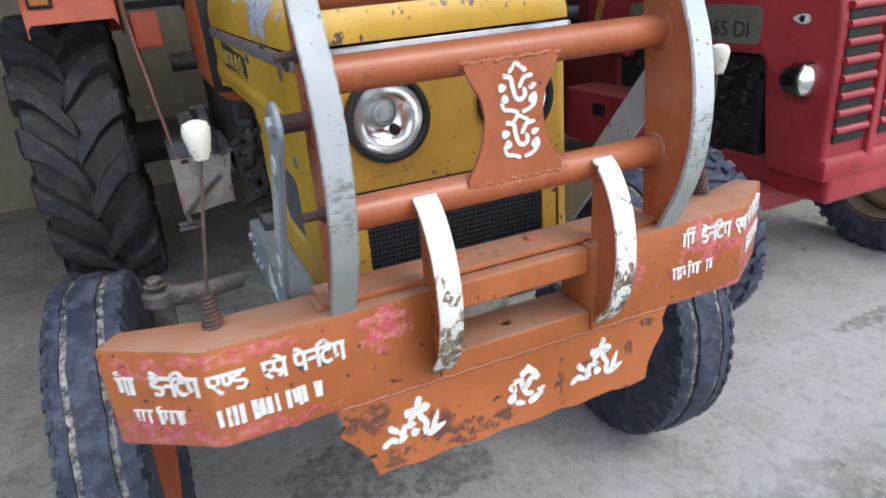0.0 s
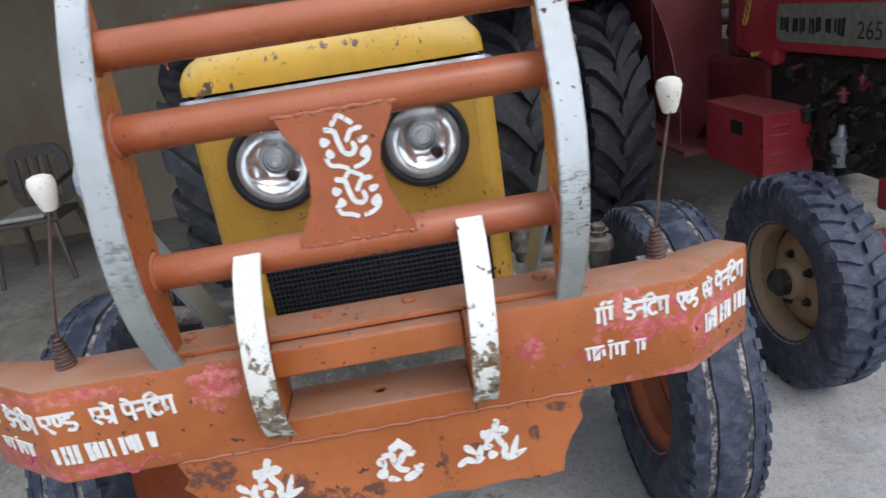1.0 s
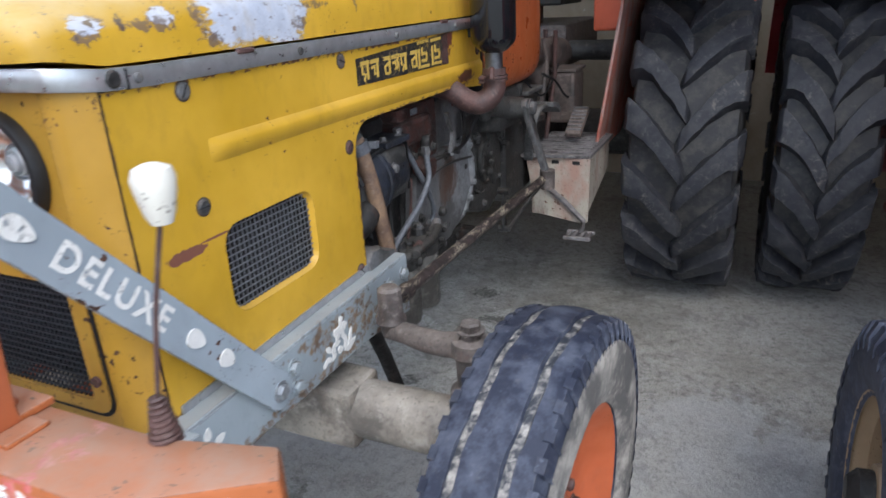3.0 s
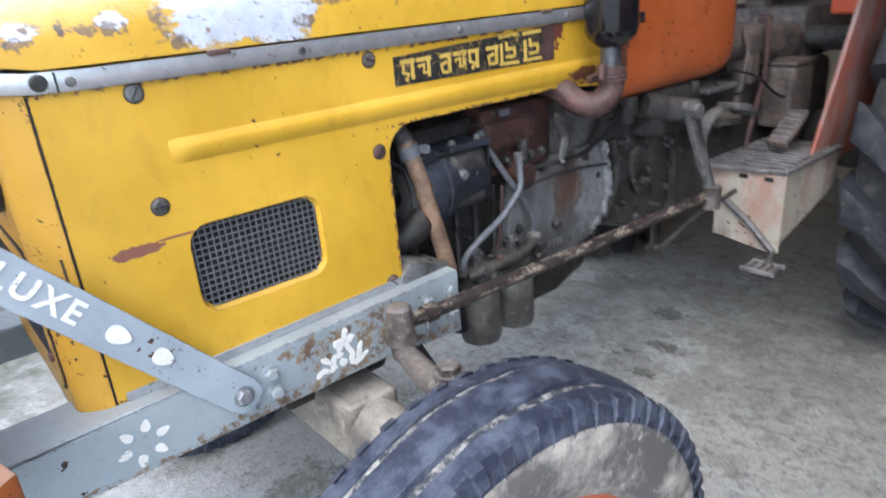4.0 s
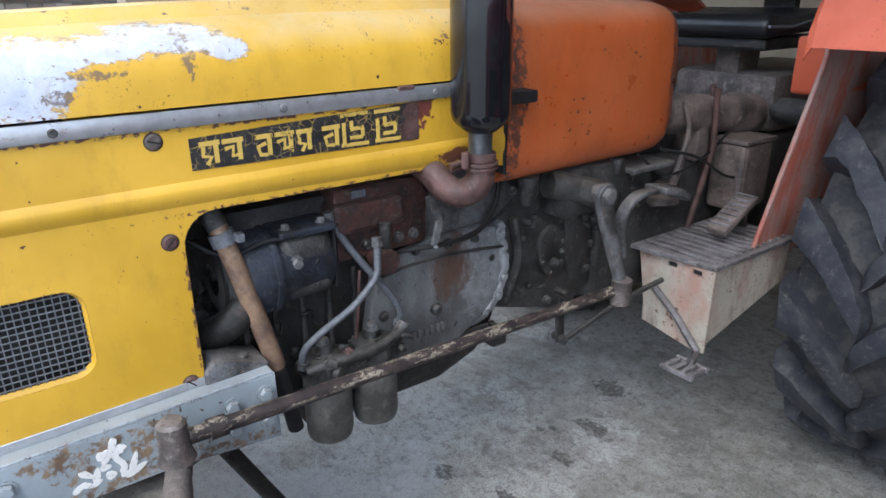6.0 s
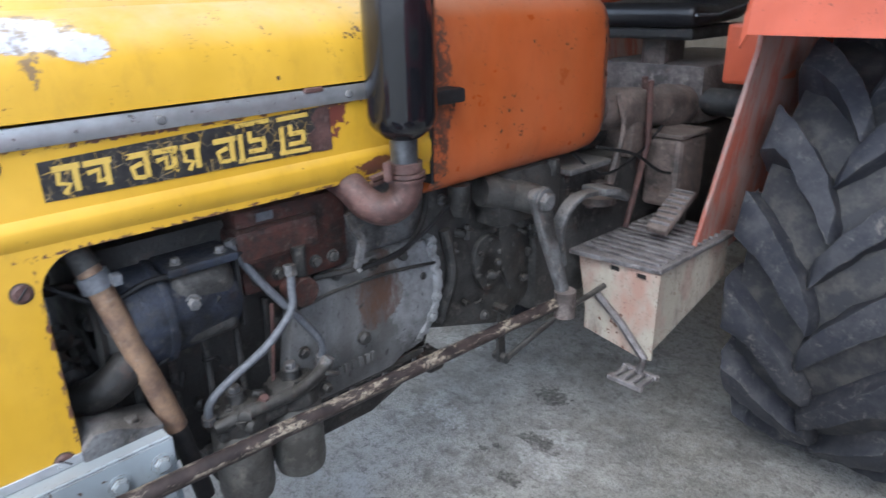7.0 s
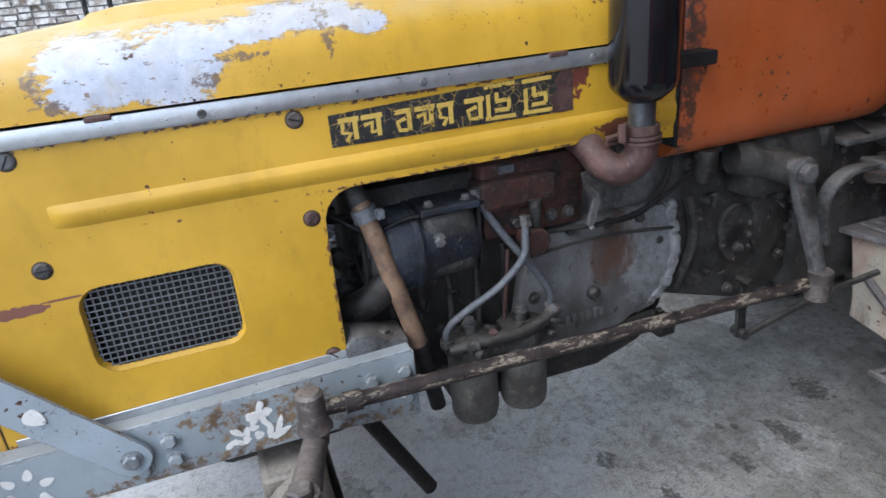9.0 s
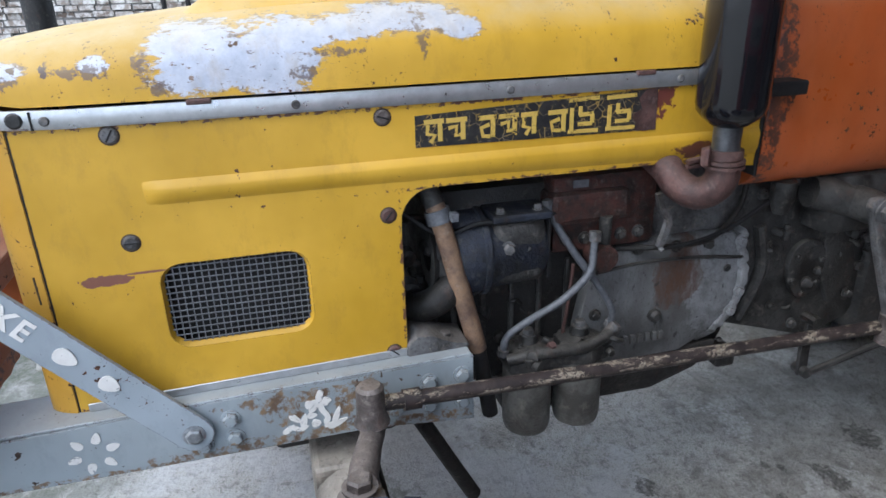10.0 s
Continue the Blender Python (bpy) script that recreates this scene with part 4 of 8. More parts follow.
def cowl():
    """Front shell with two lamp openings and a framed mesh."""
    put = lambda u, v, w: (u, FACE - w, v)
    holes = [circle((s * LAMP_X + LAMP_MID) / (SQUEEZE if s < 0 else 1), LAMP_Z, 0.066) for s in (-1, 1)] + [rounded(-0.21, 0.855, 0.21, 1.055, 0.02)]
    ob = part("cowl", slab(rounded(-0.236, 0.80, 0.236, 1.312, 0.002, 1), holes, put, 0.004), M_COWL, tractor, "yellow front cowl with chipped paint")
    for s in (1, -1):
        plan = [(0.235, FACE - 0.004), (0.248, FACE - 0.001), (0.258, -0.114), (0.266, -0.102), (0.272, -0.09), (0.2755, -0.078)]
        bm = bmesh.new()
        rows = [[bm.verts.new((s * x, y, z)) for z in (0.798, 0.90, 1.1, 1.312)] for x, y in plan]
        rows += [[bm.verts.new((s * (x - 0.006), y + 0.004, z)) for z in (0.798, 0.90, 1.1, 1.312)] for x, y in reversed(plan)]
        for r0, r1 in zip(rows, rows[1:] + rows[:1]):
            for k in range(3):
                bm.faces.new((r0[k], r0[k + 1], r1[k + 1], r1[k]))
        part("corner_panel", bm, M_COWL, ob, smooth=True)
        part("rust_slit", sweep([(s * 0.2705, -0.0905, 1.062), (s * 0.2705, -0.0895, 1.015)], 0.0025, 6), M_CRUST, ob)
        part("seam_edge", box((s * 0.270 - 0.004, -0.0775, 0.80), (s * 0.270 + 0.004, -0.0735, 1.285)), M_DARK, ob)
    # raised dark ring that draws the shaded gap round the mesh frame
    gasket = part("gasket", slab(rounded(-0.232, 0.838, 0.232, 1.073, 0.032), [rounded(-0.224, 0.846, 0.224, 1.065, 0.026)], put, 0.0065), M_DARK, ob)
    part("mesh_frame", slab(rounded(-0.226, 0.844, 0.226, 1.067, 0.028), [rounded(-0.194, 0.864, 0.194, 1.043, 0.012)], put, 0.008), M_COWL, ob)
    part("front_mesh", grille(-0.196, 0.862, 0.196, 1.045, 0.0094, 0.0026, lambda u, v, w: (u, FACE - 0.001 - w, v)), M_WIREDARK, ob, "dark woven wire mesh")
    for s in (-1, 1):
        part("latch", sweep([(s * 0.211, FACE - 0.008, 0.90), (s * 0.211, FACE - 0.014, 0.90)], 0.008, 10), M_RUSTY, ob)
        headlight(ob, s)
    return ob


def headlight(owner, s):
    c = (s * LAMP_X + LAMP_MID, FACE - 0.008, LAMP_Z)
    rim = part("headlight", lathe([(0.0625, 0.004), (0.072, 0.016), (0.077, 0.012), (0.0785, -0.006), (0.076, -0.014), (0.069, -0.015), (0.0645, -0.009), (0.0625, 0.004)], c, "y", 40), M_RUBBER, owner, "round headlight in a black rubber ring", True)
    part("reflector", lathe([(0.065, -0.008), (0.060, 0.006), (0.047, 0.019), (0.033, 0.028), (0.018, 0.033), (0.0, 0.035)], c, "y", 40), M_MIRROR, rim, "silvered bowl", True)
    ring = lathe([(0.0245, 0.030), (0.0255, 0.022), (0.0235, 0.020), (0.022, 0.026), (0.019, 0.027), (0.0185, 0.017), (0.0165, 0.015), (0.015, 0.022), (0.012, 0.022), (0.0115, 0.012), (0.0095, 0.010), (0.0085, 0.016), (0.0, 0.017)], (c[0], c[1], c[2] + 0.006), "y", 28)
    part("bulb", ring, M_CHROME, rim, "stepped bulb holder", True)
    part("side_bulb", lathe([(0.0, 0.018), (0.009, 0.019), (0.0098, 0.030)], (c[0] + 0.020, c[1], c[2] - 0.026), "y", 16), M_DARK, rim, smooth=True)
    shell = [(0.065, -0.010), (0.052, -0.017), (0.03, -0.022), (0.0, -0.024)]
    lens = part("lens", lathe(shell + [(max(0.0, r - 0.0005), h + 0.0025) for r, h in reversed(shell)], c, "y", 40), M_GLASS, rim, "clear domed glass", True)
    lens.visible_shadow = False


def glyph_plate(owner, s):
    """Black name plate with worn yellow marks."""
    put = side_put(s, 0.2755)
    plate = part("name_plate", slab([(0.517, 1.2135), (0.963, 1.2095), (0.962, 1.284), (0.517, 1.266)], [], put, 0.0012), M_PLATE, owner, "cracked black plate with yellow marks and rust")
    part("rust_patch", slab([(0.915, 1.213), (0.938, 1.209), (0.9625, 1.2096), (0.961, 1.2838), (0.94, 1.283), (0.925, 1.268), (0.932, 1.25), (0.912, 1.238), (0.922, 1.224)], [], side_put(s, 0.2766), 0.0006), M_RUSTY, plate, "reddish rust on the plate end")
    bm = bmesh.new()
    up = side_put(s, 0.2768)
    flip = (lambda u: u) if s > 0 else (lambda u: 1.48 - u)
    rnd = random.Random(2)
    u = 0.532
    for wide, kind in ((0.034, 0), (0.036, 1), (0.012, 9), (0.032, 2), (0.036, 1), (0.03, 0), (0.012, 9), (0.036, 2), (0.01, 9)):
        if kind != 9:
            stroke([(flip(u), 1.2545), (flip(u + wide), 1.2555)], 0.0078, up, bm)
            stroke([(flip(u + wide * 0.8), 1.254), (flip(u + wide * 0.8), 1.2215)], 0.0078, up, bm)
            if kind == 0:
                stroke([(flip(u + wide * 0.2), 1.25), (flip(u + wide * 0.15), 1.235), (flip(u + wide * 0.55), 1.232), (flip(u + wide * 0.3), 1.22)], 0.0066, up, bm)
            elif kind == 1:
                stroke([(flip(u + wide * 0.1), 1.242), (flip(u + wide * 0.5), 1.245), (flip(u + wide * 0.45), 1.229), (flip(u + wide * 0.8), 1.231)], 0.0066, up, bm)
            else:
                stroke([(flip(u + wide * 0.6), 1.243), (flip(u + wide * 0.15), 1.238), (flip(u + wide * 0.25), 1.224), (flip(u + wide * 0.65), 1.223)], 0.0066, up, bm)
        u += wide + 0.004
    part("plate_mark", bm, M_LETTER, plate)["kind"] = "stuff"
    bm = bmesh.new()
    for k, u in enumerate((0.79, 0.862)):
        a = 0.057
        for line in ([(u, 1.273), (u + a, 1.275)], [(u, 1.219), (u + a, 1.218)], [(u + 0.006, 1.26), (u + 0.006, 1.222)], [(u + 0.02, 1.247), (u + a - 0.01, 1.248)], [(u + 0.022, 1.262), (u + 0.022, 1.247)], [(u + a - 0.012, 1.247), (u + a - 0.012, 1.232)], [(u + 0.018, 1.231), (u + a - 0.012, 1.231)]):
            stroke([(flip(p), q) for p, q in line], 0.0068, up, bm)
    part("plate_mark", bm, M_LETTER, plate)["kind"] = "stuff"


def side_panel(s):
    put = side_put(s, 0.2715)
    arc = [(0.547 - 0.058 * math.cos(radians(a)), 1.085 + 0.058 * math.sin(radians(a))) for a in range(0, 91, 15)]
    outer = [(-0.0735, 0.812), (0.487, 0.812)] + [(u - 0.002, v) for u, v in arc] + [(0.98, 1.143), (1.186, 1.122), (1.188, 1.287), (-0.0735, 1.287)]
    window = rounded(0.087, 0.906, 0.325, 1.058, 0.034)
    ob = part("side_panel", slab(outer, [window], put, 0.004), M_PANEL, tractor, "yellow engine side panel with scratches")
    lip = bmesh.new()
    for wu, k in ((window, 1),):
        inner = rounded(0.092, 0.911, 0.320, 1.053, 0.031)
        lo = [lip.verts.new(put(u, v, 0.0042)) for u, v in wu]
        hi = [lip.verts.new(put(u, v, -0.008)) for u, v in inner]
        for i in range(len(lo)):
            j = (i + 1) % len(lo)
            lip.faces.new((lo[i], lo[j], hi[j], hi[i]))
    part("window_lip", lip, M_PANEL, ob)
    part("side_mesh", grille(0.085, 0.904, 0.327, 1.060, 0.0112, 0.0019, lambda u, v, w: (s * (0.264 + w), u, v)), M_WIRE, ob, "grey woven wire mesh")
    ridge = bmesh.new()
    rows = []
    for y, h in ((0.088, 0.0), (0.098, 0.005), (0.112, 0.0105), (0.13, 0.012), (0.3, 0.012), (0.6, 0.012), (0.95, 0.012), (1.186, 0.009)):
        d = -0.012 * max(0, (y - 0.5)) / 0.69
        rows.append([ridge.verts.new((s * (0.2752 + x * (h / 0.012)), y, z + dd)) for x, z, dd in ((-0.002, 1.199, 0), (0.0015, 1.1965, 0), (0.0085, 1.187, 0), (0.0095, 1.183, 0), (0.008, 1.172, d), (0.003, 1.163, d), (-0.002, 1.155, d))])
    for r0, r1 in zip(rows, rows[1:]):
        for k in range(6):
            ridge.faces.new((r0[k], r0[k + 1], r1[k + 1], r1[k]))
    part("ridge", ridge, M_PANEL, ob, smooth=True)
    for y, z, m in ((0.058, 1.271, M_IRON2), (0.057, 1.102, M_IRON2), (0.464, 1.268, M_JOINT), (0.465, 1.101, M_RUSTY), (0.462, 0.836, M_RUSTY), (1.165, 1.225, M_RUSTY)):
        part("screw", screw((s * 0.2755, y, z), (s, 0, 0), 0.0125), m, ob)
        turn = radians((y * 997 + z * 331) % 120 - 60)
        du, dv = 0.010 * math.cos(turn), 0.010 * math.sin(turn)
        part("screw_slot", sweep([(s * 0.2794, y - du, z - dv), (s * 0.2794, y + du, z + dv)], 0.0014, 6), M_DARK, ob)
        part("dirt_ring", lathe([(0.0120, 0.0), (0.0120, 0.0012), (0.0150, 0.0005), (0.0150, 0.0)], (s * 0.2755, y, z), "x", 18), M_CRUST, ob)
    sill = [(-0.06, 0.8135), (0.485, 0.8255), (0.485, 0.8405), (-0.06, 0.8285)]
    part("sill_strip", soft(slab(sill, [], side_put(s, 0.2757), 0.004), 0.001, 1), M_CHROME, ob, "bright sill strip")
    part("sill_gap", slab([(u, v - 0.010) for u, v in sill], [], side_put(s, 0.2756), 0.0015), M_DARK, ob)
    part("back_tab", box((s * 0.273 - 0.003, 0.455, 0.795), (s * 0.273 + 0.004, 0.488, 0.815), 0.001), M_PANEL, ob)
    glyph_plate(ob, s)
    return ob


def flower(put, cx, cy, k, bm, kind):
    """A stencilled ornament; strokes and dabs in millimetres round its middle."""
    tall = (
        ("s", [(-10, 68), (1, 80), (19, 67)], 8.3), ("s", [(-21, 61), (-9, 56), (-6, 40), (0, 23), (10, 18), (18, 25), (17, 34)], 8.9),
        ("s", [(31, 57), (17, 55), (8, 41)], 8.3), ("p", (-26, 42), 17, 15, 0), ("p", (33, 39), 18, 11, 20), ("p", (-22, 23), 17, 15, 90),
        ("s", [(-29, 17), (-24, 5), (-11, 2), (1, -3)], 7.2), ("p", (34, 18), 22, 18, 70), ("s", [(36, 7), (25, 0), (14, -3)], 7.2), ("s", [(-5, -17), (3, -9), (21, -18)], 7.2))
    low = [(a, [(x + 2, y - 80) for x, y in b], *r) if a == "s" else (a, (b[0] + 3, b[1] - 80), *r) for a, b, *r in tall[1:9]]
    compact = (("s", [(-9, 29), (3, 35), (16, 24)], 12), ("p", (-29, 5), 20, 14, -60), ("p", (-31, -15), 21, 17, 60), ("p", (-15, -30), 21, 11, -20), ("p", (17, -28), 34, 14, 25), ("p", (28, -13), 17, 10, 10), ("s", [(-23, 18), (-11, 16), (-10, 4), (-2, -13), (8, -16)], 10), ("s", [(23, 14), (8, 14), (0, 2)], 11), ("p", (3, 39), 13, 11, 90))
    lotus = (("s", [(8, 44), (5, 38), (5, 32)], 9), ("p", (18, 26), 13, 13, 0), ("s", [(16, 25), (8, 20), (8, 10), (15, -1), (17, -10), (14, -17)], 8), ("p", (-13, 24), 12, 12, 0), ("s", [(-12, 24), (-4, 28), (-1, 21), (-5, 15), (-11, 11)], 7), ("p", (-4, -17), 13, 12, 0), ("p", (33, -7), 32, 8, 70), ("p", (34, -24), 30, 9, 22), ("p", (18, -24), 14, 6, 20), ("p", (-40, -1), 21, 9, -45), ("p", (-25, -8), 22, 9, 75), ("p", (-10, 0), 14, 9, 0), ("p", (-53, -21), 20, 8, 35), ("p", (-40, -22), 15, 8, -30), ("p", (-27, -23), 15, 7, 20))
    shapes = {"tall": tall + tuple(low), "round": compact, "spread": lotus}
    m = 0.001 * k
    fat = {"tall": 0.95, "round": 1.05, "spread": 1.3}[kind]
    for kind_of, where, *rest in shapes[kind]:
        if kind_of == "s":
            line = [(p.x, p.y) for p in curve_points([Vector((x, y, 0)) for x, y in where], 4)]
            stroke([(cx + x * m, cy + y * m) for x, y in line], rest[0] * m * fat, put, bm)
            for x, y in (where[0], where[-1]):
                petal(cx + x * m, cy + y * m, rest[0] * m * fat, rest[0] * m * fat, 0, put, bm, 6)
        else:
            petal(cx + where[0] * m, cy + where[1] * m, rest[0] * m * fat, rest[1] * m * fat, rest[2], put, bm)


def script_bars(put, u0, v0, u1, v1, seed, bm, head=True):
    """Rows of plain painted bars, as wide and tall as a line of writing."""
    rnd = random.Random(seed)
    h = v1 - v0
    u = u0
    while u < u1 - h * 0.4:
        w = h * rnd.uniform(0.5, 1.5)
        w = min(w, u1 - u)
        if head:
            stroke([(u, v1 - h * 0.22), (u + w, v1 - h * 0.22)], h * 0.11, put, bm)
        k = u + h * 0.14
        while k < u + w:
            top, low = v1 - h * (0.22 if head else rnd.uniform(0, 0.1)), v0 + h * rnd.uniform(0, 0.25)
            stroke([(k, top), (k + h * rnd.uniform(-0.06, 0.06), low)], h * (rnd.uniform(0.08, 0.20) if head else rnd.uniform(0.14, 0.30)), put, bm)
            if head and rnd.random() < 0.35:
                petal(k, v1 - h * 0.02, h * 0.3, h * 0.15, rnd.uniform(-40, 40), put, bm)
            k += h * rnd.uniform(0.2, 0.38)
        u += w + h * rnd.uniform(0.16, 0.34)


GLYPHS = {
    # painted letters as strokes; x to the right, the head line at 1
    "da": (0.66, [[(0.36, 1), (0.36, 0.82), (0.12, 0.78), (0.08, 0.6), (0.3, 0.5), (0.52, 0.46), (0.58, 0.26), (0.4, 0.08), (0.12, 0.14)]]),
    "half_na": (0.42, [[(0.06, 0.5), (0.16, 0.58), (0.46, 0.58)], [(0.06, 0.62), (0.14, 0.5)]]),
    "ta": (0.62, [[(0.34, 1), (0.34, 0.86), (0.56, 0.84)], [(0.34, 0.86), (0.1, 0.66), (0.1, 0.34), (0.3, 0.12), (0.56, 0.22)]]),
    "i": (0.24, [[(0.12, 0), (0.12, 1), (0.2, 1.24), (0.5, 1.34), (0.74, 1.04)]]),
    "ga": (0.64, [[(0.12, 1), (0.12, 0.52), (0.22, 0.36), (0.06, 0.34)], [(0.5, 1), (0.5, 0)]]),
    "e": (0.66, [[(0.1, 1), (0.1, 0.68), (0.3, 0.52), (0.5, 0.6), (0.5, 1)], [(0.3, 0.52), (0.42, 0.22), (0.62, 0.02)]]),
    "half_nna": (0.44, [[(0.08, 1), (0.08, 0.56), (0.22, 0.44), (0.36, 0.56), (0.36, 1)]]),
    "half_sa": (0.44, [[(0.1, 1), (0.1, 0.6), (0.28, 0.52), (0.1, 0.46), (0.38, 0.1)], [(0.26, 0.54), (0.46, 0.54)]]),
    "pra": (0.64, [[(0.08, 1), (0.08, 0.54), (0.26, 0.42), (0.5, 0.5)], [(0.5, 1), (0.5, 0)], [(0.48, 0.36), (0.2, 0.12)]]),
    "pa": (0.64, [[(0.08, 1), (0.08, 0.54), (0.26, 0.42), (0.5, 0.5)], [(0.5, 1), (0.5, 0)]]),
}
UPPER = {"ay": [(0.42, 1.0), (0.3, 1.2), (0.06, 1.3)], "dot": [(0.3, 1.26), (0.36, 1.27)]}
WORDS = {
    "denting": ("da", "ay", "half_na", "i", "ta", "dot", "ga"),
    "and": ("e", "half_nna", "da"),
    "spray": ("half_sa", "pra", "ay"),
    "painting": ("pa", "ay", "half_na", "i", "ta", "dot", "ga"),
}


def painted_word(put, word, u0, v0, u1, v1, bm):
    """One word of sign writing, hung from its head line."""
    wide = sum(GLYPHS[g][0] for g in WORDS[word] if g in GLYPHS)
    k, h = (u1 - u0) / wide, (v1 - v0) * 0.74
    thick = (v1 - v0) * 0.135
    x, last, order = 0.0, 0.0, list(WORDS[word])
    for g in order:
        lines = GLYPHS[g][1] if g in GLYPHS else [UPPER[g]]
        base = x if g in GLYPHS else last
        for line in lines:
            fine = line if len(line) == 2 else [(p.x, p.y) for p in curve_points([Vector((a, b, 0)) for a, b in line], 3)]
            stroke([(u0 + (base + a) * k, v0 + b * h) for a, b in fine], thick * (1.7 if g == "dot" else 1.0), put, bm)
        if g in GLYPHS:
            last, x = x, x + GLYPHS[g][0]
    n = max(2, round((u1 - u0) / 0.02))
    stroke([(u0 + (u1 - u0) * q / n, v0 + h) for q in range(n + 1)], thick, put, bm)


KINK, END = (0.500, -0.361), (0.641, -0.268)


def bumper_face(side):
    """Maps a run along the bumper's front face, from its middle outwards, and a height."""
    d = Vector((END[0] - KINK[0], END[1] - KINK[1])).normalized()

    def put(u, v, w):
        a = abs(u)
        if a <= KINK[0]:
            return (u, KINK[1] - w - 0.0004, v)
        q = Vector(KINK) + d * (a - KINK[0]) + Vector((d.y, -d.x)) * (w + 0.0006)
        return (math.copysign(q.x, u), q.y, v)

    return put


def bumper():
    up = lambda u, v, w: (u, v, 0.803 + w)
    right = [(0.148, -0.361), KINK, END, (0.608, -0.226), (0.485, -0.258), (0.148, -0.262)]
    ob = part("bumper", soft(slab(right, [], up, 0.166), 0.006), M_BUMPER, tractor, "orange steel box bumper with pink scrawls", True)
    part("bumper_end", soft(slab([(-x, y) for x, y in reversed(right)], [], up, 0.166), 0.006), M_BUMPER, ob, smooth=True)
    part("top_rail", soft(box((-0.147, -0.357, 0.918), (0.147, -0.262, 0.966)), 0.004), M_BUMPER, ob)
    part("ledge", soft(slab([(-0.147, -0.359), (0.147, -0.359), (0.147, -0.262), (-0.147, -0.262)], [circle(0.0, -0.313, 0.009, 14)], lambda u, v, w: (u, v, 0.803 + w), 0.042), 0.003), M_BUMPER, ob)
    part("top_plate", soft(box((-0.318, -0.335, 0.9695), (0.318, -0.256, 0.979)), 0.002), M_BUMPER, ob, "dusty plate with bolts")
    for x in (-0.277, -0.071, 0.071, 0.284):
        part("bolt", hexbolt((x, -0.288, 0.979), (0, 0, 1), 0.0115, 0.007, False), M_WELD, ob)
    # dark disc set in the ledge hole in place of its inner shade
    part("hole_depth", sweep([(0.0, -0.313, 0.8365), (0.0, -0.313, 0.8385)], 0.0088, 14), M_DARK, ob)
    face = bumper_face(1)
    bm = bmesh.new()
    script_bars(face, 0.349, 0.914, 0.386, 0.953, 3, bm)
    for word, a, b in (("denting", 0.394, 0.466), ("and", 0.478, 0.517), ("spray", 0.531, 0.558), ("painting", 0.567, 0.650)):
        painted_word(face, word, a, 0.916, b, 0.955, bm)
    script_bars(face, 0.329, 0.853, 0.429, 0.886, 11, bm)
    part("painted_bar", bm, M_DECAL, ob, "worn white sign writing")["kind"] = "stuff"
    bm = bmesh.new()
    script_bars(face, 0.535, 0.856, 0.655, 0.892, 9, bm, False)
    part("painted_bar", bm, M_DECAL, ob, "worn white painted number bars")["kind"] = "stuff"
    bm = bmesh.new()
    script_bars(face, -0.645, 0.893, -0.60, 0.932, 13, bm)
    for word, a, b in (("denting", -0.59, -0.515), ("and", -0.503, -0.447), ("spray", -0.425, -0.388), ("painting", -0.378, -0.30)):
        painted_word(face, word, a, 0.895, b, 0.936, bm)
    script_bars(face, -0.63, 0.845, -0.54, 0.875, 17, bm)
    part("painted_bar", bm, M_DECAL, ob, "worn white sign writing")["kind"] = "stuff"
    bm = bmesh.new()
    script_bars(face, -0.50, 0.838, -0.325, 0.872, 19, bm, False)
    part("painted_bar", bm, M_DECAL, ob, "worn white painted number bars")["kind"] = "stuff"
    rnd = random.Random(23)
    for u, v, w in ((0.24, 0.90, 0.05), (0.33, 0.87, 0.06), (0.44, 0.90, 0.08), (0.53, 0.85, 0.06), (-0.40, 0.82, 0.12), (-0.58, 0.83, 0.09)):
        bm = bmesh.new()
        line = [(u + w * (k / 5 - 0.5) + rnd.uniform(-0.008, 0.008), v + rnd.uniform(-0.02, 0.02)) for k in range(6)]
        stroke([(p.x, p.y) for p in curve_points([Vector((a, b, 0)) for a, b in line], 5)], 0.0035, face, bm)
        part("pink_scrawl", bm, M_PINK, ob)
    # torn apron plate under the bumper
    edge = [(-0.328, 0.803), (-0.318, 0.77), (-0.33, 0.755), (-0.30, 0.72), (-0.285, 0.69), (-0.275, 0.655)]
    low = [(-0.275 + 0.55 * k / 14, 0.655 + 0.004 * math.sin(k * 2.3)) for k in range(1, 14)]
    rim = [(0.279, 0.657), (0.283, 0.69), (0.296, 0.72), (0.318, 0.755), (0.313, 0.78), (0.323, 0.803)]
    apron = part("apron_plate", slab(edge + low + rim, [], lambda u, v, w: (u, -0.3535 - w, v), 0.006), M_APRON, ob, "chipped orange plate with white stencilled flowers")
    bm = bmesh.new()
    put = lambda u, v, w: (u, -0.3598 - w, v)
    flower(put, -0.200, 0.735, 1.0, bm, "spread")
    part("stencil_flower", bm, M_DECAL, apron)["kind"] = "stuff"
    bm = bmesh.new()
    flower(put, 0.0135, 0.732, 1.0, bm, "round")
    part("stencil_flower", bm, M_DECAL, apron)["kind"] = "stuff"
    bm = bmesh.new()
    flower(put, 0.168, 0.732, 1.0, bm, "spread")
    part("stencil_flower", bm, M_DECAL, apron)["kind"] = "stuff"
    weld = [(-0.32 + 0.64 * k / 40, -0.360, 0.8035 + 0.0015 * math.sin(k * 1.9)) for k in range(41)]
    part("weld_bead", sweep(weld, 0.0028, 6), M_WELD, ob)
    for s in (-1, 1):
        antenna(s)
    return ob


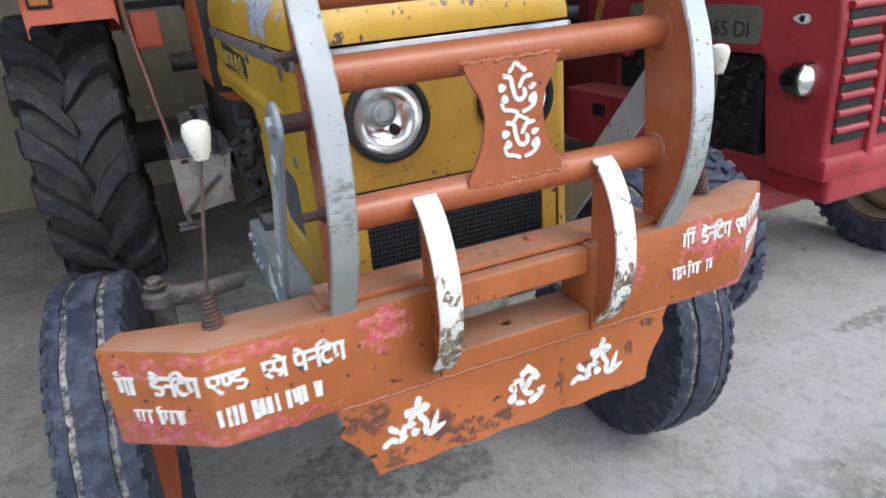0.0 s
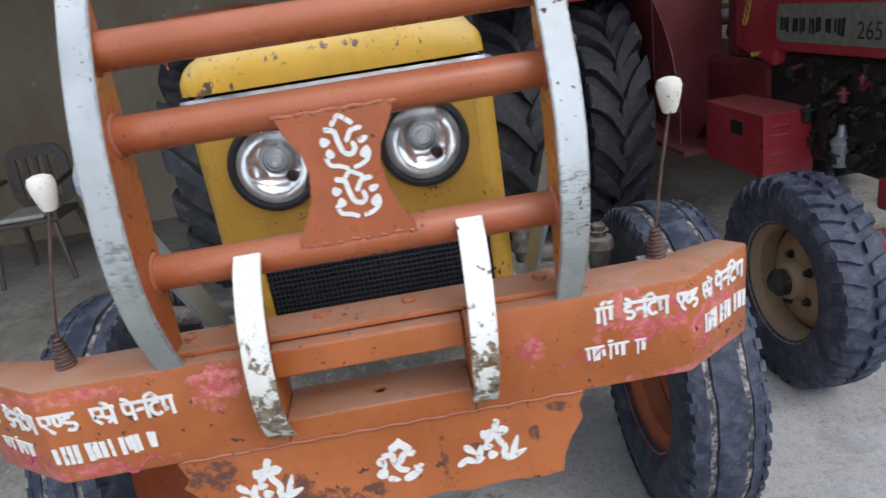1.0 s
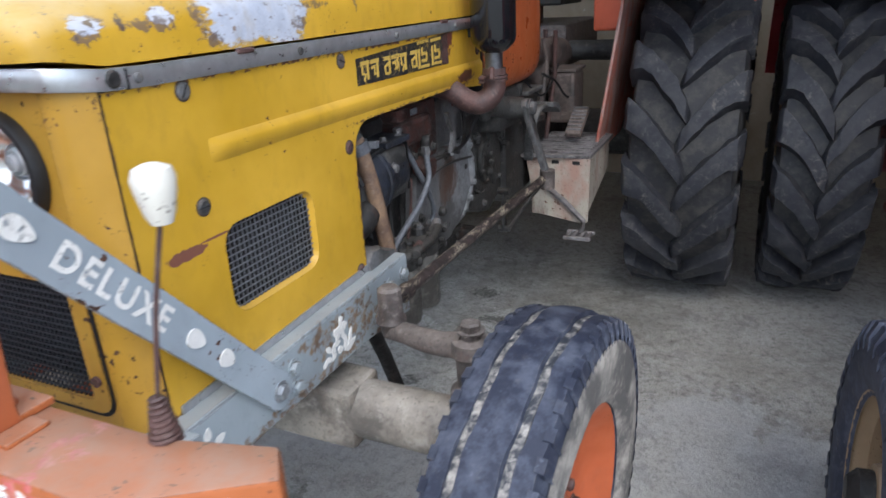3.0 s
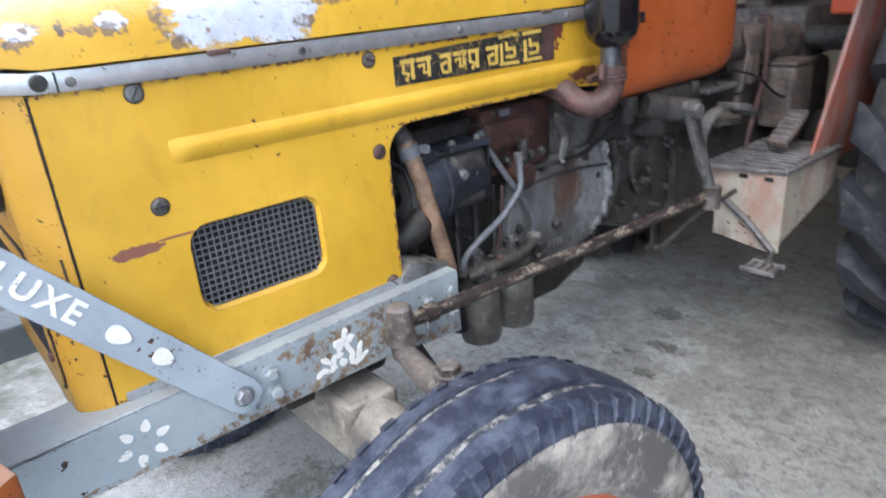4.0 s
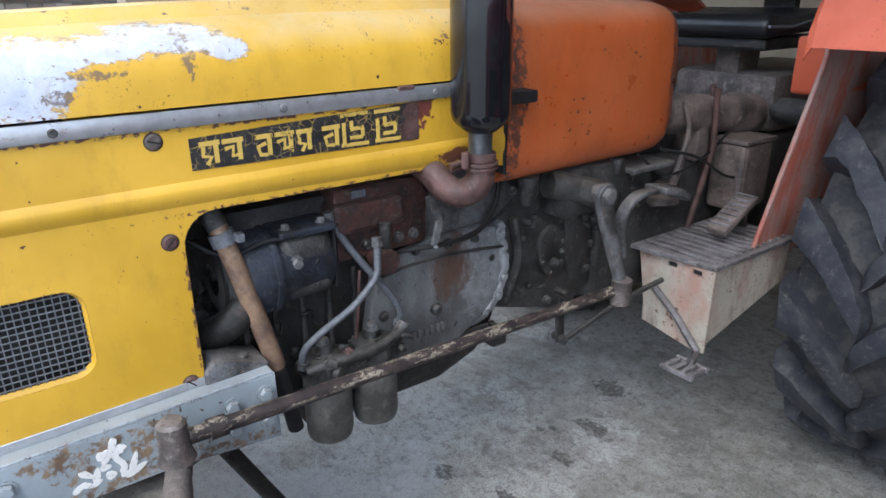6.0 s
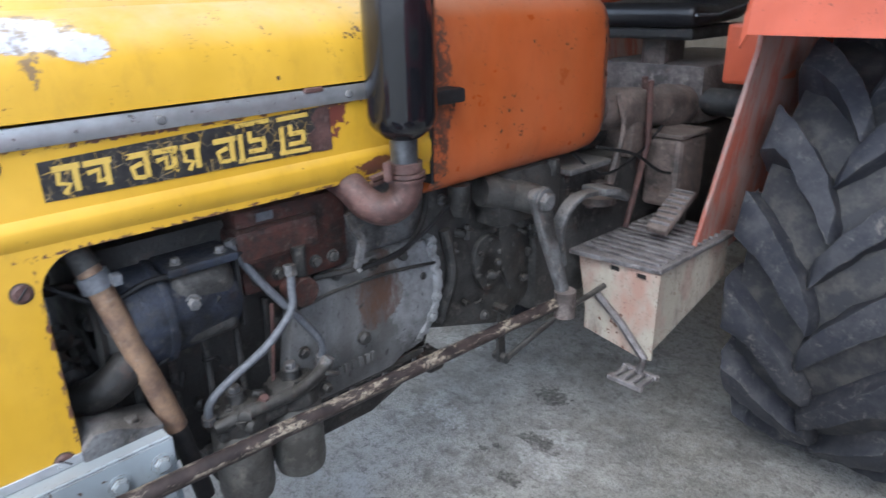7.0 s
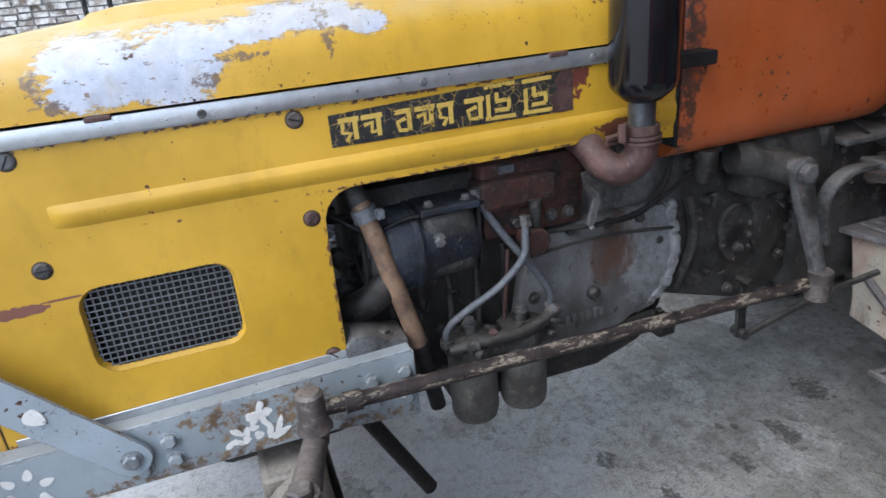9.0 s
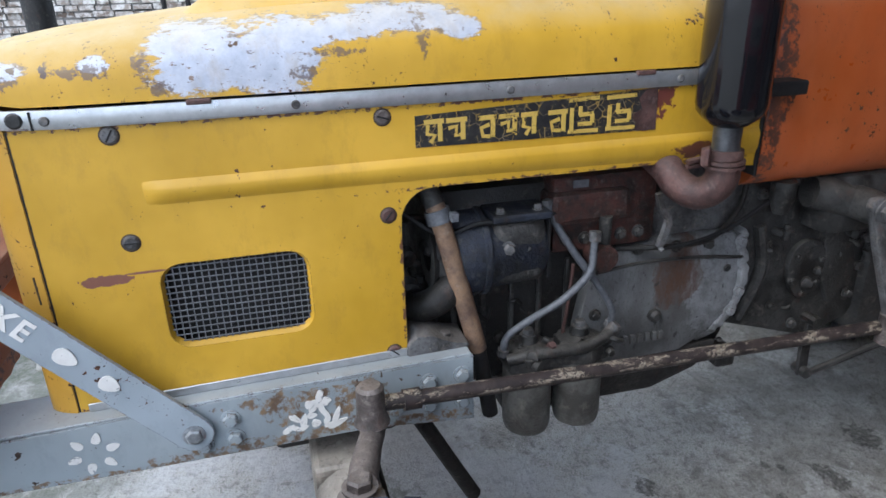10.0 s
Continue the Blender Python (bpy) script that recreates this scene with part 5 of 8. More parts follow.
def antenna(s):
    """Width marker: white knob on a thin rod with a coil foot."""
    base = (0.488, -0.258) if s > 0 else (-0.474, -0.288)
    top = (0.526, 1.208) if s > 0 else (-0.436, 1.216)
    back = 0.018 if s > 0 else 0.042
    foot = part("marker_foot", box((base[0] - 0.028, base[1] - 0.026, 0.955), (base[0] + 0.026, base[1] + 0.02, 0.966), 0.002), M_GREY, tractor, "width marker foot plate")
    coil = [(base[0] + r * math.cos(a), base[1] + r * math.sin(a), z) for a, z, r in ((k * 0.6, 0.966 + 0.052 * k / 84, 0.0155 - 0.009 * k / 84) for k in range(85))]
    part("coil_spring", sweep(coil, 0.0028, 6), M_RUSTY, foot, smooth=True)
    part("spring_core", lathe([(0.0135, 0.0), (0.0125, 0.02), (0.006, 0.05), (0.0, 0.056)], (base[0], base[1], 0.966), "z", 14), M_RUSTY, foot, smooth=True)
    mid = ((base[0] + top[0]) / 2 - 0.002, base[1] + back * 0.4, 1.11)
    part("marker_rod", sweep(curve_points([(base[0], base[1], 1.01), mid, (top[0], base[1] + back, top[1])], 6), 0.0026, 8), M_RUSTY, foot, smooth=True)
    knob = lathe([(0.0, -0.006), (0.010, -0.004), (0.014, 0.006), (0.0185, 0.026), (0.020, 0.038), (0.017, 0.047), (0.008, 0.051), (0.0, 0.052)], (top[0], base[1] + back, top[1] - 0.004), "z", 20)
    part("marker_knob", knob, M_KNOB, foot, "chipped white plastic knob", True)


FRONT = [(-0.347, 0.966), (-0.367, 1.0), (-0.392, 1.05), (-0.408, 1.1), (-0.415, 1.15), (-0.415, 1.2), (-0.408, 1.25), (-0.397, 1.3), (-0.378, 1.35), (-0.355, 1.4), (-0.328, 1.45), (-0.305, 1.487)]


def upright_x(s, z):
    """Middle of an upright; the whole bar sits a little to one side."""
    return (0.3135 if s > 0 else -0.2925) + 0.0075 * max(0.0, min(1.0, (z - 1.0) / 0.25))



def bull_bar():
    tubes = ((1.418, -0.312), (1.307, -0.315), (1.104, -0.318))
    ob = part("bull_bar", sweep([(upright_x(q, tubes[1][0]), tubes[1][1], tubes[1][0]) for q in (-1, 1)], 0.0265, 20), M_BAR, tractor, "orange welded tube bull bar", True)
    for z, y in (tubes[0], tubes[2]):
        part("cross_tube", sweep([(upright_x(q, z), y, z) for q in (-1, 1)], 0.0265, 20), M_BAR, ob, smooth=True)
    for s in (1, -1):
        curve = [Vector((0, y, z)) for y, z in FRONT]
        fine = curve_points(curve, 4)
        rear = [(-0.266, 1.487), (-0.270, 1.37), (-0.280, 1.26), (-0.290, 1.13), (-0.297, 1.0), (-0.297, 0.968)]
        outline = [(p.y, p.z) for p in fine] + rear
        part("upright_plate", soft(slab(outline, [], lambda u, v, w: (upright_x(s, v) - 0.006 + w, u, v), 0.012), 0.0015, 1), M_BAR, ob)
        part("edge_strip", soft(strip([Vector((upright_x(s, p.z), p.y - 0.005, p.z)) for p in fine], 0.040, 0.008), 0.0015, 1), M_STRIP, ob, "whitish grey painted front strip", True)
        part("foot_gusset", soft(box((upright_x(s, 0.97) + s * 0.021 - 0.015, -0.335, 0.967), (upright_x(s, 0.97) + s * 0.021 + 0.015, -0.285, 0.9745)), 0.003), M_BUMPER, ob)
        for z, y in tubes:
            ring = [(upright_x(s, z) - s * 0.006, y + 0.0275 * math.cos(a), z + 0.0275 * math.sin(a)) for a in (k * 0.4 for k in range(17))]
            part("weld_bead", sweep(ring, [0.0035 + 0.0018 * math.sin(k * 2.7) ** 2 for k in range(17)], 6), M_WELD, ob)
        for y, z in ((-0.325, 1.340), (-0.350, 1.125)):
            x = upright_x(s, z)
            part("stud", sweep([(x + s * 0.004, y, z), (x + s * 0.014, y, z), (x + s * 0.014, y, z), (x + s * 0.040, y, z)], [0.012, 0.011, 0.0075, 0.007], 8), M_RUSTY, ob)
        stay(s, ob)
    part("red_drip", drip(), M_DECALRED, ob, "red spray dab that has run")
    # ornamental plate
    rnd = random.Random(8)
    top = [(0.082 - 0.164 * k / 12, 1.300 + rnd.uniform(-0.003, 0.003)) for k in range(13)]
    left = [(-0.072, 1.275), (-0.055, 1.245), (-0.050, 1.218), (-0.055, 1.185), (-0.066, 1.155), (-0.084, 1.125)]
    low = [(-0.084 + 0.168 * k / 12, 1.113 + rnd.uniform(-0.003, 0.003)) for k in range(13)]
    right = [(-u, v) for u, v in reversed(left)]
    plate = part("ornament_plate", slab(top + left + low + right, [], lambda u, v, w: (u + 0.018, -0.338 - w, v), 0.006), M_BAR, ob, "orange plate with a white stencilled ornament")
    bm = bmesh.new()
    flower(lambda u, v, w: (u, -0.3445 - w, v), 0.021, 1.2215, 0.88, bm, "tall")
    part("stencil_flower", bm, M_DECAL, plate)["kind"] = "stuff"
    for z in (1.300, 1.114):
        bead = [(-0.067 + 0.17 * k / 24, -0.341 + 0.002 * math.sin(k * 2.1), z + 0.0014 * math.sin(k * 1.3)) for k in range(25)]
        part("weld_bead", sweep(bead, [0.0028 + 0.0012 * math.sin(k * 1.7) ** 2 for k in range(25)], 7), M_WELD, plate, smooth=True)
    for s in (-1, 1):
        claw(s, ob)
    return ob


def drip():
    put = side_put(1, upright_x(1, 1.2) + 0.0063)
    bm = bmesh.new()
    petal(-0.388, 1.246, 0.048, 0.036, 90, put, bm)
    stroke([(-0.385, 1.235), (-0.382, 1.205), (-0.380, 1.178)], [0.012, 0.006, 0.003], put, bm)
    return bm


def claw(s, owner):
    lean = lambda z: (0.162 + 0.057 * (z - 0.82)) if s > 0 else (-0.153 + 0.033 * (z - 0.82))
    pts = [(-0.343, 1.118), (-0.372, 1.095), (-0.402, 1.05), (-0.419, 1.0), (-0.424, 0.95), (-0.418, 0.905), (-0.401, 0.865), (-0.374, 0.832)]
    fine = curve_points([Vector((0, y, z)) for y, z in pts], 4)
    body = part("claw", slab([(p.y, p.z) for p in fine] + [(-0.362, 0.826), (-0.362, 0.97), (-0.335, 0.98), (-0.330, 1.11)], [], lambda u, v, w: (lean(v) - 0.005 + w, u, v), 0.010), M_BAR, owner, "curved orange tusk plate")
    part("claw_strip", soft(strip([Vector((lean(p.z), p.y - 0.003, p.z)) for p in fine], 0.039, 0.006), 0.001, 1), M_WHITE, body, "flaking white painted strip", True)


def stay(s, owner):
    """Flat brace from the bull bar down to the frame rail."""
    a, b = Vector((-0.318, 1.252)), Vector((0.102, 0.766))
    d = (b - a).normalized()
    n = Vector((-d.y, d.x))
    run = (b - a).length
    pts = []
    for c, base in ((b, 0), (a, 180)):
        for k in range(9):
            t = radians(base - 90 + 180 * k / 8)
            pts.append(tuple(c + 0.032 * (math.cos(t) * d + math.sin(t) * n)))

    def put(u, v, w):
        t = max(0.0, min(1.0, (Vector((u, v)) - a).dot(d) / run))
        return (s * (0.333 - 0.014 * t + w), u, v)

    part("spacer", sweep([(upright_x(s, 1.252), -0.318, 1.252), (s * 0.335, -0.318, 1.252)], 0.013, 12), M_RUSTY, owner)
    ob = part("stay", slab(pts, [], put, 0.008), M_STAY, owner, "blue-grey flat brace with white lettering")
    face = lambda p, q, w: put(*(a + d * p + n * q), 0.0084 + w)
    for p in (0.0, run):
        q = a + d * p
        part("bolt", hexbolt(put(q.x, q.y, 0.008), (s, 0, 0), 0.014, 0.010), M_ZINC, ob)
    for p, l in ((0.095, 0.042), (0.40, 0.038), (0.478, 0.034)):
        bm = bmesh.new()
        petal(p, 0.0, l, 0.026, 4, face, bm)
        part("paint_dab", bm, M_DECAL, ob)
    data = bpy.data.curves.new("letters", "FONT")
    data.body = "DELUXE"
    data.size, data.extrude, data.space_character, data.offset = 0.047, 0.0004, 1.2, 0.0012
    data.align_x, data.align_y = "CENTER", "CENTER"
    text = new("letters", data)
    mesh = bpy.data.meshes.new_from_object(text.evaluated_get(bpy.context.evaluated_depsgraph_get()))
    bpy.data.objects.remove(text)
    for v in mesh.vertices:
        u, q, w = v.co
        v.co = face(0.242 + (u if s > 0 else -u), (q * 1.0 if s > 0 else q), max(0.0, w) + 0.0004)
    mesh.materials.append(M_DECAL)
    ob2 = new("deluxe_letters", mesh)
    ob2.parent = ob
    ob2["label"] = "white stencilled word DELUXE"


def frame_rail(s):
    put = lambda u, v, w: (s * (0.298 + w), u, v)
    pts = [(-0.262, 0.70), (0.10, 0.70), (0.40, 0.70), (0.604, 0.680), (0.604, 0.822), (0.02, 0.811), (-0.262, 0.80)]
    ob = part("frame_rail", soft(slab(pts, [], put, 0.012), 0.002, 1), M_GREY, tractor, "blue-grey channel rail with bolts and chipped paint")
    part("top_flange", soft(slab([(-0.262, 0.2), (0.60, 0.2), (0.60, 0.31), (-0.262, 0.31)], [], lambda u, v, w: (s * v, u, 0.803 + 0.018 * (u + 0.262) / 0.86 + w), 0.006), 0.002, 1), M_GREY, ob)
    foot = slab([(0.485, 0.818), (0.604, 0.824), (0.604, 0.834), (0.57, 0.842), (0.535, 0.860), (0.505, 0.864), (0.485, 0.845)], [], lambda u, v, w: (s * (0.20 + w), u, v), 0.085)
    part("engine_foot", soft(foot, 0.006), M_IRON2, ob, "grey engine mounting bracket", True)
    part("foot_bolt", hexbolt((s * 0.255, 0.565, 0.840), (0, 0, 1), 0.012, 0.010), M_IRON2, ob)
    for y, z in ((0.162, 0.774), (0.165, 0.735), (0.112, 0.730), (0.517, 0.781), (0.517, 0.732), (0.581, 0.785), (0.581, 0.728), (0.455, 0.735)):
        part("bolt", hexbolt((s * 0.310, y, z), (s, 0, 0), 0.013, 0.011), M_GREY, ob)
    bm = bmesh.new()
    face = lambda u, v, w: (s * (0.3104 + w), u, v)
    flower(face, 0.31, 0.752, 1.0, bm, "spread")
    for k in range(6):
        a = radians(60 * k + 15)
        petal(-0.06 + 0.032 * math.cos(a), 0.752 + 0.03 * math.sin(a), 0.022, 0.014, 60 * k + 15, face, bm)
    part("stencil_flower", bm, M_DECAL, ob)["kind"] = "stuff"
    return ob


def tyre_front(owner, c):
    """A front wheel: rim disc with hub, tyre and mud as parts."""
    grow, slim = c[2] / 0.406, (0.92 if c[0] > 0 else 0.84)
    prof = [(0.235, -0.066), (0.25, -0.084), (0.285, -0.100), (0.345, -0.101), (0.378, -0.092), (0.396, -0.086), (0.399, -0.052), (0.384, -0.047), (0.384, -0.038), (0.404, -0.033), (0.406, 0.0), (0.404, 0.033), (0.384, 0.038), (0.384, 0.047), (0.399, 0.052), (0.396, 0.086), (0.378, 0.092), (0.345, 0.101), (0.285, 0.100), (0.25, 0.084), (0.235, 0.066)]
    s = 1 if c[0] > 0 else -1
    wheel = part("front_wheel", lathe([(q * 1.01 * grow, h * slim) for q, h in [(0.24, -0.078), (0.256, -0.084), (0.25, -0.066), (0.21, -0.03), (0.21, 0.03), (0.25, 0.066), (0.256, 0.084), (0.24, 0.078), (0.20, 0.03), (0.15, 0.012 * s), (0.07, 0.03 * s), (0.062, 0.05 * s), (0.0, 0.055 * s)]], c, "x", 40), M_RIM, owner, "front wheel with an orange steel rim", True)
    prof = [(q * grow, h * slim) for q, h in prof]
    body = lathe(prof, c, "x", 120)
    for v in body.verts:
        dy, dz = v.co.y - c[1], v.co.z - c[2]
        a, far = math.atan2(dz, dy), math.hypot(dy, dz)
        if far > 0.39:
            v.co.x += 0.0014 * math.sin(a * 31) * (1 if abs(v.co.x - c[0]) < 0.06 else 0.5) + 0.002 * math.sin(a * 13 + 1)
            k = 1 + 0.004 * math.sin(a * 47) * math.sin(a * 7)
            v.co.y, v.co.z = c[1] + dy * k, c[2] + dz * k
    tyre = part("tyre", body, M_TYRE2, wheel, "worn ribbed bluish black tyre", True)
    lugs = bmesh.new()
    for k in range(56):
        for q in (-1, 1):
            a = 2 * math.pi * (k + 0.25 * q) / 56
            rows = []
            for x, r, w in ((0.0783 * slim, 1.0333 * c[2] / 1.047, 0.30), (0.094 * slim, 1.021 * c[2] / 1.047, 0.30), (0.101 * slim, 0.958 * c[2] / 1.047, 0.24)):
                rows.append([lugs.verts.new((c[0] + q * x, c[1] + (r - d) * math.cos(a + t * w * 0.112), c[2] + (r - d) * math.sin(a + t * w * 0.112))) for t, d in ((-1, 0.016), (-0.8, 0.0), (0.8, 0.0), (1, 0.016))])
            for r0, r1 in zip(rows, rows[1:]):
                for i in range(3):
                    lugs.faces.new((r0[i], r0[i + 1], r1[i + 1], r1[i]))
    part("shoulder_lug", lugs, M_TYRE2, tyre, "worn shoulder blocks")["kind"] = "stuff"
    bm = bmesh.new()
    for x in (-0.0425 * slim, 0.0425 * slim):
        lathe([(q * grow, x + w) for q, w in ((0.384, -0.0085), (0.3955, -0.008), (0.3965, 0.0), (0.3955, 0.008), (0.384, 0.0085))], c, "x", 72, bm)
    part("groove_mud", bm, M_GROOVE, wheel, "pale dried mud in the grooves")
    side = [(q * grow, s * (h * slim + 0.0015)) for q, h in ((0.247, 0.083), (0.285, 0.100), (0.345, 0.101), (0.362, 0.0965))]
    part("sidewall_mud", lathe(side, c, "x", 60), M_SIDEMUD, wheel, "pale dried mud on the side wall", True)
    hub = bmesh.new()
    sweep([(c[0] + s * 0.03, c[1], c[2]), (c[0] + s * 0.085, c[1], c[2]), (c[0] + s * 0.10, c[1], c[2])], [0.06, 0.05, 0.03], 18, hub)
    part("hub", hub, M_RIM, wheel, smooth=True)
    for k in range(6):
        a = k * math.pi / 3
        part("wheel_nut", hexbolt((c[0] + s * 0.03, c[1] + 0.095 * math.cos(a), c[2] + 0.095 * math.sin(a)), (s, 0, 0), 0.012, 0.016), M_RUSTY, wheel)
    # both front wheels stand turned a little
    wheel.matrix_basis = Matrix.Translation(c) @ Matrix.Rotation(radians(-3), 4, "Z") @ Matrix.Translation([-q for q in c])
    return wheel


def tyre_rear(owner, name, c, r, half, rim_mat, lugs=17, label="large tractor tyre with worn chevron lugs"):
    """A rear wheel with V-lugs that point down at its front."""
    rc = r - 0.056
    wheel = part(name, lathe([(0.36, -half * 0.8), (0.375, -half * 0.84), (0.37, -half * 0.7), (0.33, -0.05), (0.33, 0.05), (0.37, half * 0.7), (0.375, half * 0.84), (0.36, half * 0.8), (0.31, 0.06), (0.16, 0.03), (0.15, 0.05), (0.0, 0.05)], c, "x", 40), rim_mat, owner, "rear wheel on a painted steel rim", True)
    prof = [(0.365, -half * 0.80), (0.40, -half * 0.93), (rc * 0.78, -half), (rc * 0.90, -half * 0.99), (rc * 0.965, -half * 0.92), (rc * 0.992, -half * 0.6), (rc, 0.0)]
    tyre = part("tyre", lathe(prof + [(p, -h) for p, h in reversed(prof[:-1])], c, "x", 64), M_CARCASS, wheel, label, True)
    bm = bmesh.new()
    rnd = random.Random(6)
    for side in (-1, 1):
        for k in range(lugs):
            t0 = 2 * math.pi * (k + (0.5 if side > 0 else 0)) / lugs + rnd.uniform(-0.01, 0.01)
            rows = []
            wear = rnd.uniform(-0.004, 0.003)
            for u, shift, top, wide in ((-0.10, -0.07, 0.022, 0.020), (-0.03, -0.035, 0.043, 0.034), (0.15, 0.05, 0.053, 0.038), (0.40, 0.145, 0.055, 0.040), (0.62, 0.218, 0.055, 0.041), (0.82, 0.265, 0.053, 0.045), (0.98, 0.292, 0.046, 0.051), (1.06, 0.305, 0.008, 0.054), (1.05, 0.318, -0.07, 0.052)):
                t = t0 + shift + rnd.uniform(-0.007, 0.007)
                wide *= rnd.uniform(0.98, 1.2)
                base = rc * 0.985 if u < 0.8 else rc * (0.985 if u < 0.98 else 0.90)
                hi = rc + top + wear + rnd.uniform(-0.003, 0.003)
                row = []
                for rr, dt in ((base - 0.02, -wide * 1.35), (hi, -wide), (hi, wide), (base - 0.02, wide * 1.35)):
                    a = t + dt / rc * 1.0
                    row.append(bm.verts.new((c[0] + side * u * half, c[1] - rr * math.cos(a), c[2] + rr * math.sin(a))))
                rows.append(row)
            for r0, r1 in zip(rows, rows[1:]):
                for q in range(4):
                    bm.faces.new((r0[q], r0[(q + 1) % 4], r1[(q + 1) % 4], r1[q]))
            bm.faces.new(rows[0])
            bm.faces.new(rows[-1])
    soft(bm, 0.013, 2, 40)
    bmesh.ops.subdivide_edges(bm, edges=[e for e in bm.edges if e.calc_length() > 0.03], cuts=2, use_grid_fill=True)
    for v in bm.verts:
        v.co += noise.noise_vector(v.co * 21) * 0.007 + noise.noise_vector(v.co * 60) * 0.0025
    part("lug_tread", bm, M_TYRE, tyre, "chevron rubber lugs", True)
    return wheel


def front_axle():
    ob = part("front_axle", sweep([(-0.57, 0.35, 0.575), (-0.3, 0.35, 0.575), (0.3, 0.35, 0.575), (0.57, 0.35, 0.575)], 0.062, 18), M_AXLE, tractor, "mud-caked front axle beam", True)
    part("axle_sleeve", box((-0.33, 0.29, 0.505), (0.33, 0.41, 0.64), 0.012), M_AXLE, ob)
    part("axle_bracket", box((-0.2, 0.22, 0.60), (0.2, 0.48, 0.72), 0.02), M_IRON, ob)
    for s in (1, -1):
        x = s * 0.572
        king = lathe([(0.0, 0.29), (0.018, 0.29), (0.02, 0.27), (0.036, 0.265), (0.04, 0.24), (0.03, 0.225), (0.028, 0.17), (0.042, 0.16), (0.045, 0.03), (0.05, 0.0), (0.0, -0.005)], (x, 0.35, 0.515), "z", 18)
        part("kingpin", king, M_JOINT, ob, "dirty kingpin housing", True)
        part("kingpin_nut", hexbolt((x, 0.35, 0.80), (0, 0, 1), 0.02, 0.018), M_JOINT, ob)
        part("stub_axle", sweep([(x, 0.35, 0.48), (x + s * 0.13, 0.31, 0.425)], [0.035, 0.03], 12), M_AXLE, ob, smooth=True)
        arm = curve_points([(x - s * 0.01, 0.352, 0.765), (s * 0.49, 0.365, 0.752), (s * 0.42, 0.385, 0.748), (s * 0.378, 0.398, 0.745)], 5)
        part("steering_arm", sweep(arm, [0.030, 0.028, 0.026, 0.026, 0.025, 0.025, 0.025, 0.024, 0.024, 0.023, 0.022, 0.022, 0.022, 0.022, 0.022, 0.022], 10), M_JOINT, ob, smooth=True)
    part("cross_tie", sweep([(-0.5, 0.42, 0.50), (0.5, 0.42, 0.50)], 0.014, 10), M_IRON3, ob, smooth=True)
    part("drag_strut", sweep([(0.26, 0.49, 0.70), (0.26, 0.55, 0.58), (0.25, 0.62, 0.44)], [0.017, 0.017, 0.017], 10), M_IRON3, ob, smooth=True)


def steering():
    joint = lathe([(0.0, 0.058), (0.018, 0.058), (0.024, 0.052), (0.026, 0.0), (0.03, -0.01), (0.032, -0.016), (0.024, -0.024), (0.02, -0.05), (0.0, -0.052)], (0.378, 0.398, 0.782), "z", 18)
    rod = part("drag_link", sweep([(0.375, 0.42, 0.797), (0.364, 0.75, 0.780), (0.36, 1.1, 0.769), (0.374, 1.50, 0.768)], 0.0145, 12), M_ROD, tractor, "chipped brown steering rod", True)
    part("ball_joint", joint, M_JOINT, rod, smooth=True)
    part("collar", sweep([(0.374, 0.455, 0.795), (0.373, 0.485, 0.794)], 0.019, 12), M_ROD, rod, smooth=True)
    part("ball_joint", sweep([(0.385, 1.50, 0.735), (0.385, 1.50, 0.80)], 0.026, 14), M_JOINT, rod, smooth=True)
    arm = curve_points([(0.318, 1.475, 1.04), (0.322, 1.479, 1.005), (0.34, 1.484, 0.93), (0.362, 1.494, 0.85), (0.382, 1.50, 0.785)], 4)
    wide = [0.045, 0.062, 0.066, 0.066, 0.062, 0.057, 0.052, 0.049, 0.046, 0.043, 0.041, 0.039, 0.037, 0.035, 0.034, 0.033, 0.032]
    part("drop_arm", soft(strip(arm, wide, 0.020, (0, 1, 0)), 0.005), M_IRON2, rod, "cast steering drop arm", True)
    part("drop_arm_nut", hexbolt((0.334, 1.479, 1.01), (1, 0, 0), 0.023, 0.016), M_IRON2, rod)
    part("drop_arm_boss", sweep([(0.20, 1.479, 1.01), (0.30, 1.479, 1.01), (0.32, 1.479, 1.01)], [0.036, 0.036, 0.03], 16), M_IRON, rod, smooth=True)
    part("steering_box", soft(box((0.10, 1.42, 0.93), (0.25, 1.66, 1.07)), 0.025), M_IRON, rod, smooth=True)
    part("steering_cross_tube", sweep([(0.225, 1.38, 1.035), (0.23, 1.41, 1.03), (0.255, 1.50, 1.0)], [0.034, 0.038, 0.032], 16), M_IRON, rod, smooth=True)


